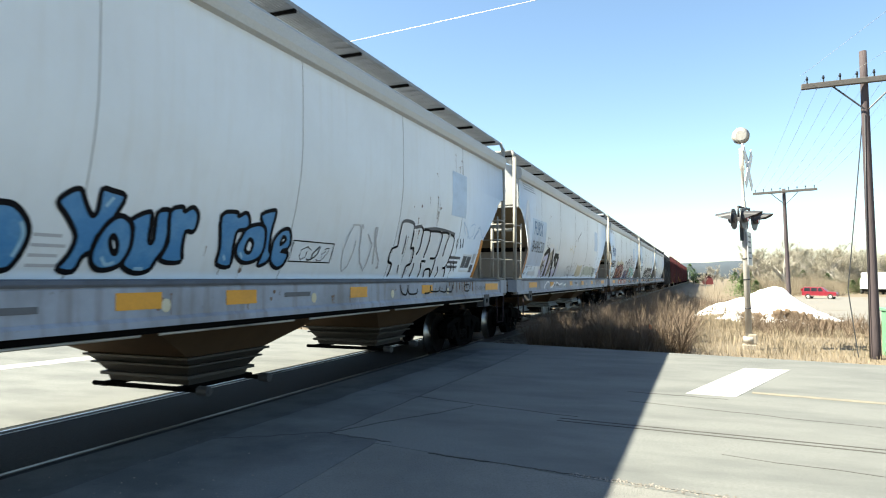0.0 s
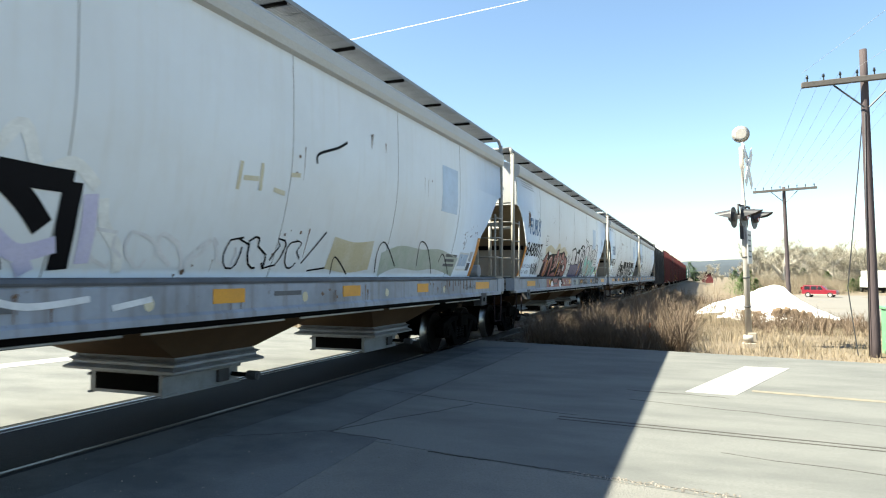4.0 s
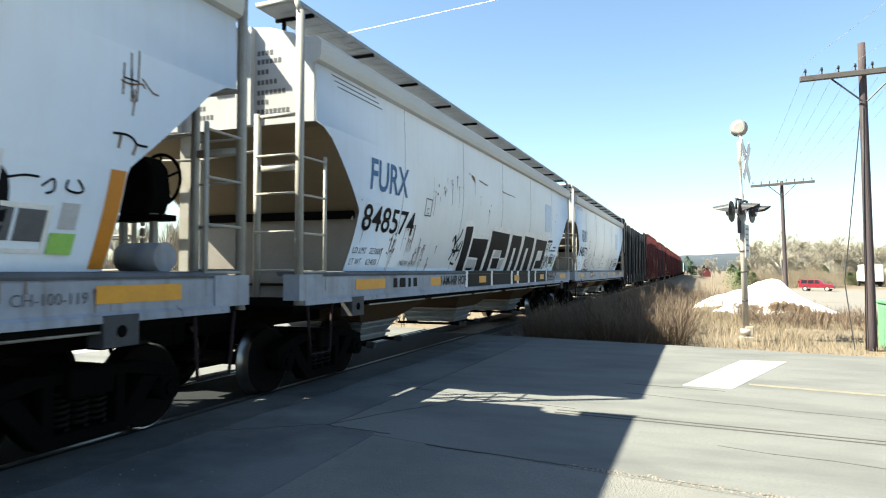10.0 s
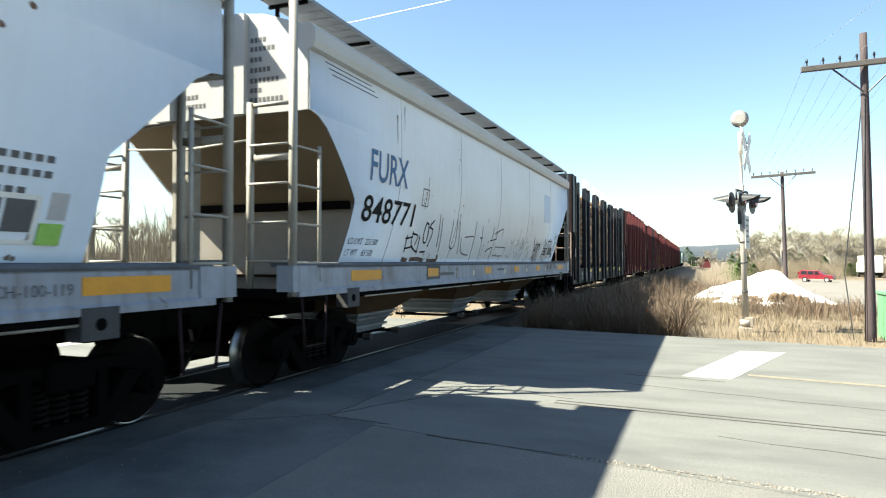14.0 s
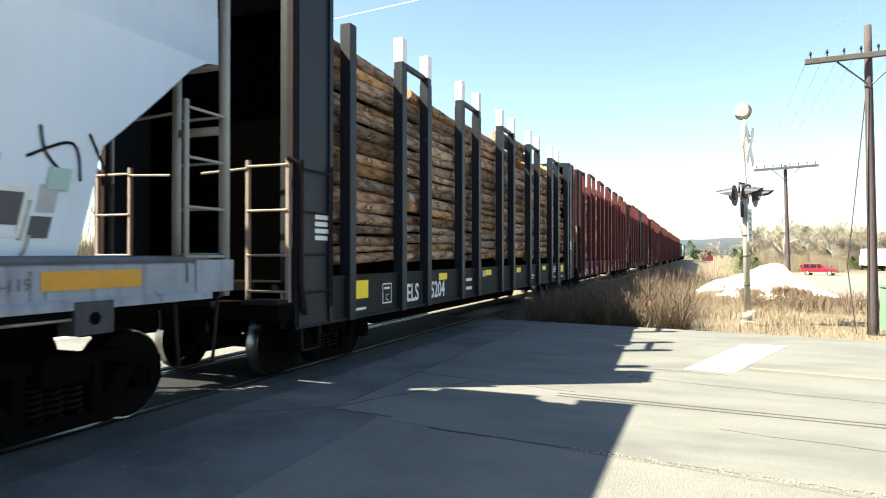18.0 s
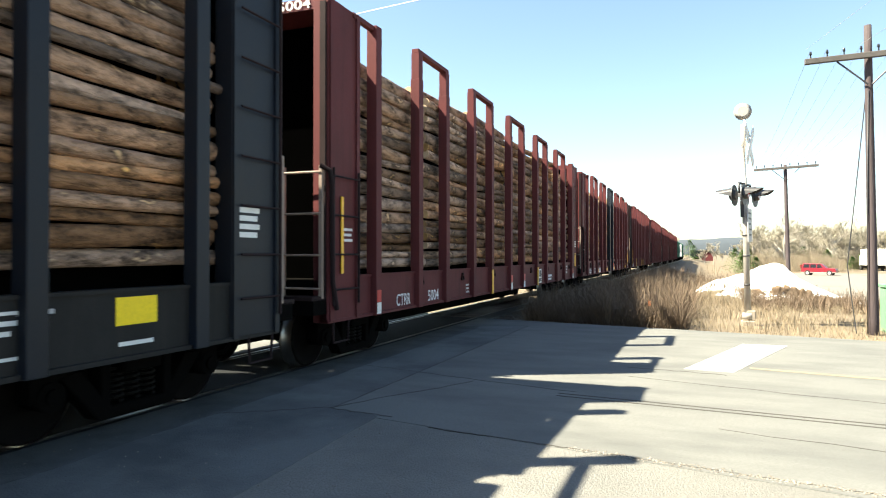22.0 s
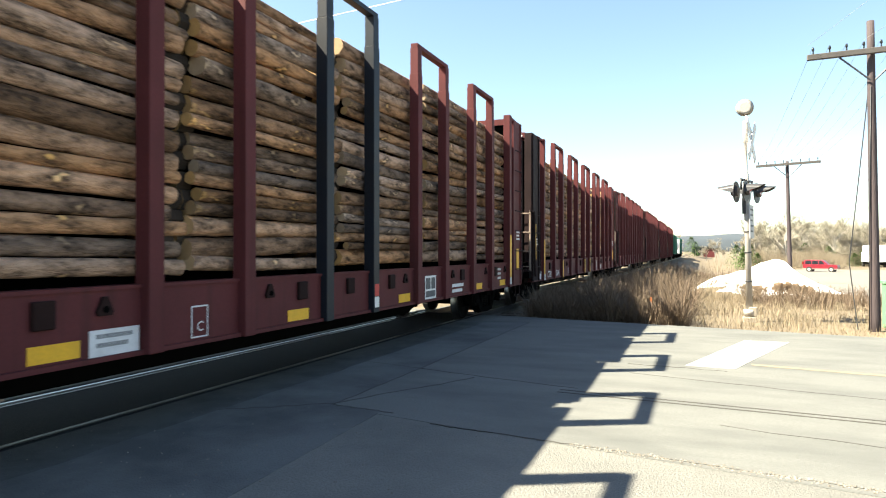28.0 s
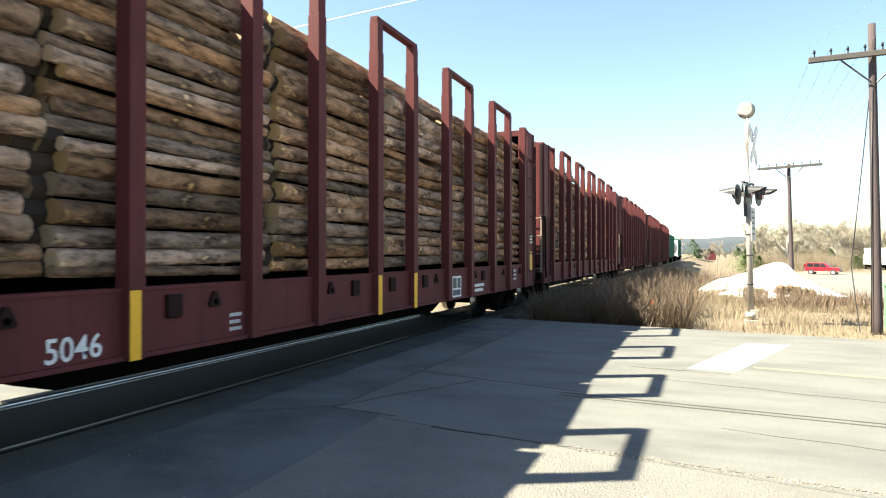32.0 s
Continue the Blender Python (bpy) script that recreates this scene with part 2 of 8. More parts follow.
M_TAG_LILAC = mat("lilac_spray", (0.5, 0.48, 0.66), 0.5, dark=(0.62, 0.6, 0.7), scale=4, bump=0.02)
M_TAG_BROWN = mat("brown_spray", (0.28, 0.24, 0.19), 0.5, dark=(0.42, 0.38, 0.32), scale=4, mix=0.8, bump=0.02)
M_LIME = mat("lime_sticker", (0.3, 0.55, 0.12), 0.5, scale=6, bump=0.02)
M_ORANGE = mat("orange_marker", (0.8, 0.2, 0.03), 0.6, scale=6, bump=0.02)
M_GRIME = mat("brown_grime", (0.34, 0.31, 0.28), 0.8, dark=(0.52, 0.5, 0.48), scale=9, mix=1.0, bump=0.02)
M_RUST = mat("rust_stain", (0.13, 0.075, 0.048), 0.8, dark=(0.28, 0.22, 0.165), scale=8, mix=0.9, bump=0.05)
M_LOT = mat("parking_asphalt", (0.17, 0.158, 0.14), 0.9, dark=(0.13, 0.123, 0.11), scale=0.2, fine=6, bump=0.2)
M_TANK = mat("pale_tank_paint", (0.6, 0.62, 0.63), 0.45, scale=1, bump=0.03)
M_APRON = mat("shaded_asphalt", (0.092, 0.098, 0.1), 0.95, dark=(0.036, 0.039, 0.042), scale=1.6, fine=60, mix=0.85, bump=0.6, grit=0.6, spec=0.12)
# Set far below the sunlit surface's colour: it holds the train's shade.
M_PLANK = mat("crossing_surface", (0.015, 0.017, 0.019), 0.9, dark=(0.008, 0.009, 0.01), scale=1.5, fine=30, bump=0.4, spec=0.15)
M_WIRE = mat("wire", (0.25, 0.25, 0.25), 0.5, scale=1, bump=0)


# ---- mesh helpers ----
def box(bm, x0, x1, y0, y1, z0, z1):
    v = [bm.verts.new((x, y, z)) for x in (x0, x1) for y in (y0, y1) for z in (z0, z1)]
    for q in ((0, 1, 3, 2), (4, 6, 7, 5), (0, 4, 5, 1), (2, 3, 7, 6), (0, 2, 6, 4), (1, 5, 7, 3)):
        bm.faces.new([v[i] for i in q])


def tube(bm, a, b, r, n=8, r2=None, caps=True):
    a, b = Vector(a), Vector(b)
    d = (b - a).normalized()
    u = d.orthogonal().normalized()
    w = d.cross(u)
    r2 = r if r2 is None else r2
    ring = [[bm.verts.new(p + (u * math.cos(k * math.tau / n) + w * math.sin(k * math.tau / n)) * q) for k in range(n)]
            for p, q in ((a, r), (b, r2))]
    for k in range(n):
        bm.faces.new((ring[0][k], ring[0][(k + 1) % n], ring[1][(k + 1) % n], ring[1][k]))
    if caps:
        bm.faces.new(ring[0][::-1])
        bm.faces.new(ring[1])


def pipe(bm, pts, radii, n=8, caps=True):
    """One welded round tube along the points."""
    v = [Vector(p) for p in pts]
    if not isinstance(radii, (list, tuple)):
        radii = [radii] * len(v)
    u = (v[1] - v[0]).normalized().orthogonal().normalized()
    rings = []
    for i, p in enumerate(v):
        d = (v[min(i + 1, len(v) - 1)] - v[max(i - 1, 0)]).normalized()
        u = (u - d * u.dot(d)).normalized()
        w = d.cross(u)
        rings.append([bm.verts.new(p + (u * math.cos(k * math.tau / n) + w * math.sin(k * math.tau / n)) * radii[i]) for k in range(n)])
    for r0, r1 in zip(rings, rings[1:]):
        for k in range(n):
            bm.faces.new((r0[k], r0[(k + 1) % n], r1[(k + 1) % n], r1[k]))
    if caps:
        bm.faces.new(rings[0][::-1])
        bm.faces.new(rings[-1])


def sweep(bm, profile, stations):
    """Closed profile of (a, b) pairs carried through stations, each a function's list of places."""
    rings = [[bm.verts.new(f(a, b)) for a, b in profile] for f in stations]
    n = len(profile)
    for r0, r1 in zip(rings, rings[1:]):
        for k in range(n):
            bm.faces.new((r0[k], r0[(k + 1) % n], r1[(k + 1) % n], r1[k]))
    bm.faces.new(rings[0][::-1])
    bm.faces.new(rings[-1])


def prism_y(bm, profile, y0, y1):
    sweep(bm, profile, [lambda a, b, y=y: (a, y, b) for y in (y0, y1)])


def prism_x(bm, profile, x0, x1):
    sweep(bm, profile, [lambda a, b, x=x: (x, a, b) for x in (x0, x1)])


def prism_z(bm, profile, z0, z1):
    sweep(bm, profile, [lambda a, b, z=z: (a, b, z) for z in (z0, z1)])


def mesh_of(name, bm, material, bevel=0.0, smooth=False):
    bmesh.ops.recalc_face_normals(bm, faces=bm.faces[:])
    if bevel:
        bmesh.ops.bevel(bm, geom=bm.edges[:], offset=bevel, segments=1, affect="EDGES", clamp_overlap=True)
    if smooth:
        for f in bm.faces:
            f.smooth = len(f.verts) <= 4
    me = bpy.data.meshes.new(name)
    bm.to_mesh(me)
    bm.free()
    for m in material if isinstance(material, (list, tuple)) else [material]:
        me.materials.append(m)
    return me


def part(name, bm, material, parent=None, label="", bevel=0.0, smooth=False):
    ob = new(name, mesh_of(name, bm, material, bevel, smooth))
    if parent:
        ob.parent = parent
    if label:
        ob["label"] = label
    return ob


def boxes(name, material, parent, *spans, label="", bevel=0.0):
    bm = bmesh.new()
    for s in spans:
        box(bm, *s)
    return part(name, bm, material, parent, label, bevel)


def tubes(name, material, parent, r, *runs, n=8, label=""):
    bm = bmesh.new()
    for pts in runs:
        pipe(bm, pts, r, n)
    return part(name, bm, material, parent, label, smooth=True)


def shared(name, mesh, parent, m=None, label=""):
    ob = new(name, mesh)
    ob.parent = parent
    if m is not None:
        ob.matrix_basis = m
    if label:
        ob["label"] = label
    return ob


def raw(name, verts, faces, material, smooth=False):
    me = bpy.data.meshes.new(name)
    me.from_pydata(verts, [], faces)
    me.materials.append(material)
    if smooth:
        me.polygons.foreach_set("use_smooth", [True] * len(me.polygons))
    me.update()
    return me


def thing(name, label, category, group="", x=0.0, y=0.0, z=0.0):
    e = new(name)
    e.location = (x, y, z)
    return tagged(e, label, category, group)


MOVERS = []  # things that roll along the track: object, place of its front at 0 s
SPINNERS = []  # wheelsets: object, place on its car
SPEED = 4.51


def side_x(z):
    """Half width of a hopper's side at height z: upright above, tucked in below."""
    return 1.60 - 0.1515 * (3.1 - z) ** 1.865 if z < 3.1 else 1.60 - 0.03 * (max(z, 3.3) - 3.3) ** 2


M_BAY = mat("hopper_bay_paint", (0.085, 0.055, 0.032), 0.85, dark=(0.045, 0.03, 0.02), scale=1.2, bump=0.1, spec=0.1)
# Near-black for deep gaps and holes, their shade put into the colour.
M_BLACK_IN = mat("recess_shade", (0.003, 0.003, 0.003), 0.95, scale=2, bump=0.05, spec=0.01)
# Almost no albedo: the shade of the bulkhead opening is in the colour.
M_VOID = mat("opening_shade", (0.0008, 0.0008, 0.0008), 1.0, scale=2, bump=0.05, spec=0.0)
M_WIRE_PALE = mat("pale_wire", (0.75, 0.75, 0.75), 0.5, scale=1, bump=0)


# ---- ground, road and track ----
def land(x, y):
    """Height of the ground."""
    s = min(max((y - 18) / 30, 0), 1)
    low = -1.05 * s * s * (3 - 2 * s)
    k = min(max((x - 3.0) / 4.0, 0), 1) if x > 0 else min(max((-x - 3.5) / 5.0, 0), 1)
    rough = noise.noise((x * 0.4, y * 0.4, 0)) * min(1, max(0, (y - 15.5) / 3))
    mound = .75 * math.exp(-((x - 6.7) / 1.0) ** 2 - ((y - 30.8) / .9) ** 2) + .35 * math.exp(-((x - 9.2) / 1.0) ** 2 - ((y - 30.2) / .9) ** 2)
    return -0.16 + low * k + 0.06 * rough + mound


def skew(x, y):
    """The road crosses the track at a slant: how far along it lies at x."""
    return y - 0.18 * (x - 5.0)


def build_ground():
    xs = [-3000, -1200, -500, -200, -100, -60, -40, -30] + list(np.arange(-24, 40.1, 1.0)) + [45, 60, 90, 140, 250, 600, 1400, 3000]
    ys = [-3000, -800, -200, -60, -20, -5, 5, 10] + list(np.arange(13, 60.1, 1.0)) + [65, 70, 80, 95, 120, 160, 230, 350, 600, 1200, 3000]
    verts = [(float(x), float(y), land(x, y)) for y in ys for x in xs]
    n = len(xs)
    faces = [(j * n + i, j * n + i + 1, (j + 1) * n + i + 1, (j + 1) * n + i) for j in range(len(ys) - 1) for i in range(n - 1)]
    tagged(new("ground", raw("ground", verts, faces, M_GROUND, True)), "dry tan winter ground beside the railway", "ground", kind="structure")


def slab(name, pts, z0, z1, material, label):
    bm = bmesh.new()
    prism_z(bm, pts, z0, z1)
    return tagged(part(name, bm, material), label, name.replace("_", " "), kind="structure")


def band(x0, x1, a, b):
    return [(x0, skew(x0, a)), (x1, skew(x1, a)), (x1, skew(x1, b)), (x0, skew(x0, b))]


def build_road():
    slab("road", band(0.86, 120, 5.2, 14.45), -0.3, 0.0, M_ROAD, "worn grey asphalt road crossing the railway")
    slab("road_beyond", band(-160, -0.86, 3.6, 15.0), -0.3, 0.0, M_ROAD, "sunlit grey asphalt road on the far side of the track")
    slab("road_shoulder", [(0.86, -9), (60, -9), (60, skew(60, 5.2) + 8), (60, skew(60, 5.2)), (0.86, skew(.86, 5.2))][:3] + [(60, skew(60, 5.2)), (0.86, skew(.86, 5.2))]
         if skew(60, 5.2) > -9 else [(0.86, -9), (40, -9), (40, skew(40, 5.2)), (0.86, skew(.86, 5.2))], -0.3, -0.004, M_SHOULDER, "coarse patched asphalt at the edge of the road")
    edge = [(3.62 - (y + 8.5) * .044 + .02 * noise.noise((y * 5, 3, 0)), float(y)) for y in np.arange(-8.5, 5.6, .12)]
    slab("asphalt_patch", [(.862, -8.5)] + edge + [(2.98, 5.68)] + [(2.42 + .03 * noise.noise((y * 3, 8, 0)), float(y)) for y in np.arange(5.74, 13.9, .12)] + [(2.38, 13.96), (.862, 13.7)], -0.05, 0.0015, M_OLDPATCH, "dark coarse asphalt apron beside the crossing")
    # Strip by the near rail; the train's deep shade is in its colour.
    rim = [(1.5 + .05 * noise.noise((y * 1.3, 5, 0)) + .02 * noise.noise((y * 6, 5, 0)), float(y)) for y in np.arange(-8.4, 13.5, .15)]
    slab("crossing_apron", [(.863, -8.4)] + rim + [(.863, 13.4)], -.05, .004, M_APRON, "asphalt strip along the near rail, darkened for the train's deep shade")
    slab("crossing_panel", [(-.64, 2.6), (.64, 2.6), (.64, 15.3), (-.64, 15.4)], -0.3, -0.012, M_PLANK, "dark crossing panel between the rails")
    for s, x in ((-1, -0.7175), (1, 0.7175)):
        bm = bmesh.new()
        w = 0.0365
        prism_y(bm, [(x - w, -0.04), (x - 0.01, -0.05), (x - 0.01, -0.13), (x - 0.07, -0.17), (x + 0.07, -0.17), (x + 0.01, -0.13),
                     (x + 0.01, -0.05), (x + w, -0.04), (x + w, -0.006), (x + w - 0.01, 0.0), (x - w + 0.01, 0.0), (x - w, -0.006)], -60, 600)
        tagged(part("rail", bm, M_RAIL_WORN), "worn steel rail sunk in the crossing", "rail", kind="structure")
        if s < 0:
            for a, b in ((-.024, .01),):
                tagged(boxes("rail_polish", M_RAIL, None, (x + a, x + b, -60, 120, -.002, .0015)), "bright worn band on the rail head", "rail", kind="structure")
            tagged(boxes("flange_guard", M_RAIL, None, (x + .088, x + .1, 2.7, 15.2, -.03, -.006)), "thin bright steel edge beside the rail", "rail", kind="structure")
        x0, x1 = sorted((s * 0.76, s * 0.858))
        slab("flangeway_board", [(x0, 2.6), (x1, 2.6), (x1, 15.3), (x0, 15.3)], -0.3, -0.008, M_PLANK, "dark board beside the rail in the crossing")
    for y0, y1 in ((-60, 2.55), (15.45, 600)):
        bm = bmesh.new()
        prism_y(bm, [(-2.8, -0.5), (2.8, -0.5), (1.6, -0.17), (-1.6, -0.17)], y0, y1)
        tagged(part("ballast_bed", bm, M_BALLAST), "grey crushed stone ballast under the track", "ballast", kind="structure")
    bm = bmesh.new()
    for i in range(100):
        y = 15.6 + i * 0.53
        box(bm, -1.3, 1.3, y, y + 0.23, -0.3, -0.15)
    tagged(part("railway_ties", bm, M_TIE), "dark timber ties in the ballast", "ties", kind="stuff")
    rng = random.Random(2)
    verts, faces = [], []
    for _ in range(2150):  # stones of the ballast and grit on the crossing
        if rng.random() < .87:
            x, y, z, r = rng.choice((-1, 1)) * rng.uniform(.8, 2.2), rng.uniform(15.6, 34), -.15, rng.uniform(.015, .04)
            z -= max(0, abs(x) - 1.6) * .27
        else:
            x, y, z, r = rng.uniform(.95, 4.2), rng.uniform(1.4, 5.6), .0015, rng.uniform(.003, .011)
        k = len(verts)
        for dx, dy, dz in ((1, 0, 0), (-1, 0, 0), (0, 1, 0), (0, -1, 0), (0, 0, 1)):
            q = r * rng.uniform(.7, 1.2)
            verts.append((x + dx * q, y + dy * q, z + dz * q))
        faces += [(k, k + 2, k + 4), (k + 2, k + 1, k + 4), (k + 1, k + 3, k + 4), (k + 3, k, k + 4)]
    tagged(new("loose_stones", raw("loose_stones", verts, faces, M_STONE)), "pale loose stones by the rails", "stones", kind="stuff")


def quad_mark(name, pts, z, material, label):
    bm = bmesh.new()
    prism_z(bm, pts, z - 0.012, z)
    return tagged(part(name, bm, material), label, "road marking", kind="structure")


def build_marks():
    quad_mark("stop_line", [(5.66, 9.42), (6.28, 9.38), (7.25, 12.46), (6.55, 12.42)], 0.004, M_LINE, "white stop line painted on the asphalt")
    quad_mark("stop_line_beyond", [(-5.75, 7.2), (-5.2, 7.1), (-4.75, 10.2), (-5.3, 10.3)], 0.004, M_LINE, "white stop line beyond the track")
    quad_mark("centre_line", [(6.5, 9.75), (60, 0.6), (60, 0.75), (6.5, 9.9)], 0.004, M_YLINE, "worn yellow centre line")
    for y, w in ((7.22, 0.03), (7.09, 0.03)):
        quad_mark("joint_seam", [(4.4, y + 0.05), (14, y - .82), (14, y - .82 + w), (4.4, y + .05 + w)], 0.003, M_TAR, "dark tar-filled seam along the road")
    rng = random.Random(4)

    def crack(name, p, q, w, rough=.025, n=14, material=M_TAR):
        bm = bmesh.new()
        pts = [Vector((p[0] + (q[0] - p[0]) * k / n + rng.uniform(-rough, rough), p[1] + (q[1] - p[1]) * k / n + rng.uniform(-rough, rough), 0)) for k in range(n + 1)]
        for a, b in zip(pts, pts[1:]):
            d = (b - a).normalized()
            s = Vector((-d.y, d.x, 0)) * w * rng.uniform(.5, 1.2)
            prism_z(bm, [tuple(v.xy) for v in (a - s, b - s, b + s, a + s)], -0.008, 0.003)
        tagged(part(name, bm, material), "dark irregular crack in the asphalt", "crack", kind="structure")
    crack("apron_joint", (2.42, 5.74), (2.4, 13.9), .005, .012, 60)
    for p, q, w in (((2.36, 5.74), (3.12, 5.65), .012), ((2.36, 5.74), (1.3, 5.0), .007), ((2.36, 5.74), (3.3, 7.6), .006),
                    ((4.9, 9.32), (6.2, 9.15), .008), ((1.2, 8.2), (4.6, 7.4), .003), ((5.0, 8.6), (9, 7.7), .004), ((6, 6.3), (12, 5.2), .004)):
        crack("crack", p, q, w)
    crack("shoulder_joint", (4.95, 5.24), (12.0, 4.25), .003, .012, 90)
    crack("shoulder_joint", (3.6, 5.42), (4.95, 5.24), .008, .012, 22)
    verts, faces = [], []
    for _ in range(1500):  # crumbled edge of the upper course
        x = rng.uniform(4.9, 12)
        y, r = 5.24 - .14 * (x - 4.95) + rng.gauss(0, .03), rng.uniform(.004, .013)
        k, a = len(verts), rng.uniform(0, 6.3)
        verts += [(x + r * math.cos(a + q), y + r * math.sin(a + q), .001) for q in (0, 1.6, 3.1, 4.7)] + [(x, y, .001 + r * .7)]
        faces += [(k + i, k + (i + 1) % 4, k + 4) for i in range(4)]
    tagged(new("joint_grit", raw("joint_grit", verts, faces, M_STONE)), "crumbled grit along the pavement joint", "grit", kind="stuff")


build_ground()
build_road()
build_marks()

# ---- freight cars: wheels, trucks, couplers ----
HL = 17.85  # from coupler face to coupler face


def ends(f, a, b):
    """A stretch a to b from the car's end, as ordered places along the car."""
    return tuple(sorted((f(a), f(b))))


def sided(s, a, b):
    return tuple(sorted((s * a, s * b)))


def wheel_meshes():
    out = []
    bm = bmesh.new()
    prof = [(0.0, .13), (.05, .13), (.06, .16), (.03, .34), (.0, .37), (.0, .40), (.13, .40), (.13, .37), (.11, .34), (.10, .16), (.16, .13), (.17, .11), (.17, 0.0)]
    n = 28
    rings = [[bm.verts.new((.69 + a, b * math.cos(k * math.tau / n), b * math.sin(k * math.tau / n))) for k in range(n)] for a, b in prof[:-1]]
    for r0, r1 in zip(rings, rings[1:]):
        for k in range(n):
            bm.faces.new((r0[k], r0[(k + 1) % n], r1[(k + 1) % n], r1[k])).smooth = True
    bm.faces.new(rings[-1])
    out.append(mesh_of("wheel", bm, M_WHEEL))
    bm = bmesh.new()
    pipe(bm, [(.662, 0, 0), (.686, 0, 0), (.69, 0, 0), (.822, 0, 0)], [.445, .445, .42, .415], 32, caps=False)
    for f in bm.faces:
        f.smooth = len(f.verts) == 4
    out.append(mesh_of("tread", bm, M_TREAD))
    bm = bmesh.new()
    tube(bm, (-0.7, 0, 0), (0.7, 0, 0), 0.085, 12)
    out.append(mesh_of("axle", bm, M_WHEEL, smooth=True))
    return out


WHEEL, TREAD, AXLE = wheel_meshes()
MIRROR = Matrix.Diagonal((-1, 1, 1, 1))


def truck_meshes():
    bm = bmesh.new()
    prism_x(bm, [(-1.05, .38), (-1.05, .6), (-.6, .72), (.6, .72), (1.05, .6), (1.05, .38), (.85, .36), (.8, .55), (.45, .62), (-.45, .62), (-.8, .55), (-.85, .36)], .9, 1.08)
    prism_x(bm, [(-.8, .55), (-.6, .58), (-.32, .22), (.32, .22), (.6, .58), (.8, .55), (.42, .12), (-.42, .12)], .9, 1.08)
    for y in (-.35, .35):
        prism_x(bm, [(y - .05, .2), (y + .05, .2), (y + .05, .65), (y - .05, .65)], .9, 1.08)
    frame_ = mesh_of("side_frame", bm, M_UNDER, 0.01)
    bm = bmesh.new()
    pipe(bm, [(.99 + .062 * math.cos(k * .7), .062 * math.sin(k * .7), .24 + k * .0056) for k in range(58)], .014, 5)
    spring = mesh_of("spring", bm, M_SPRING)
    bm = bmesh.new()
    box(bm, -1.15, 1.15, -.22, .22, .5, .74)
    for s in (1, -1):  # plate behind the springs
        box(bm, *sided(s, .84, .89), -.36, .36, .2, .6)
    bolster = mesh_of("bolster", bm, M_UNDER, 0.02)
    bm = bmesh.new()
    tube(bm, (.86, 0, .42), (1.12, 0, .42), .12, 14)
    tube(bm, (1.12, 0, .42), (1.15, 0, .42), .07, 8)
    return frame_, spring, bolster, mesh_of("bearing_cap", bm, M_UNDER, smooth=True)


SIDE_FRAME, SPRING, BOLSTER, CAP = truck_meshes()


def add_truck(car, y, near):
    body = shared("truck", BOLSTER, car, pose(0, y, 0))
    for s in (1, -1):
        m = Matrix.Identity(4) if s > 0 else MIRROR
        shared("side_frame", SIDE_FRAME, body, m)
        if near and s > 0:
            for dy in (-.18, 0, .18):
                shared("spring", SPRING, body, pose(0, dy, 0) @ m)
        for dy in (-.89, .89):
            shared("bearing_cap", CAP, body, pose(0, dy, 0) @ m)
    for dy in (-.89, .89):
        ws = shared("wheelset", AXLE, car, pose(0, y + dy, .42))
        for m in (Matrix.Identity(4), MIRROR):
            shared("wheel", WHEEL, ws, m)
            shared("tread", TREAD, ws, m)
        if near:
            SPINNERS.append((ws, y + dy))


def coupler_mesh():
    bm = bmesh.new()
    box(bm, -.11, .11, .12, .9, .72, .96)
    prism_z(bm, [(-.2, .22), (-.22, .02), (-.1, -.06), (.02, .02), (.12, -.05), (.2, .05), (.18, .22)], .68, 1.0)
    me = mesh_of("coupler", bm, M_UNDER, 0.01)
    bm = bmesh.new()  # air hose hanging from the coupler
    pts = [(.32, .45, .8), (.34, .3, .5), (.3, .12, .33), (.22, 0, .3)]
    pipe(bm, pts, .025, 8)
    return me, mesh_of("air_hose", bm, M_UNDER, smooth=True)


COUPLER, HOSE = coupler_mesh()


def flip(m, length):
    """Takes a part's pose to the other end of a car of that length."""
    return Matrix.Translation((0, length, 0)) @ Matrix.Rotation(math.pi, 4, "Z") @ m


def add_couplers(car, length):
    for m in (Matrix.Identity(4), flip(Matrix.Identity(4), length)):
        shared("coupler", COUPLER, car, m)
        shared("air_hose", HOSE, car, m)


# ---- hopper cars ----
E0 = 0.62
SET, TAIL = 0.2, -0.03  # how far the body's two ends are moved along its frame
CUT = [(E0, 4.32), (E0, 3.36), (E0 + .16, 3.33), (E0 + .36, 3.22), (E0 + 1.22, 2.40), (E0 + 1.24, 2.32), (E0 + 1.24, 1.53)]


def y_in(z):
    """How far from the car's end the side sheet begins at height z."""
    for (ya, za), (yb, zb) in zip(CUT, CUT[1:]):
        if zb <= z <= za and za > zb:
            return ya + (yb - ya) * (za - z) / (za - zb)
    return CUT[-1][0]


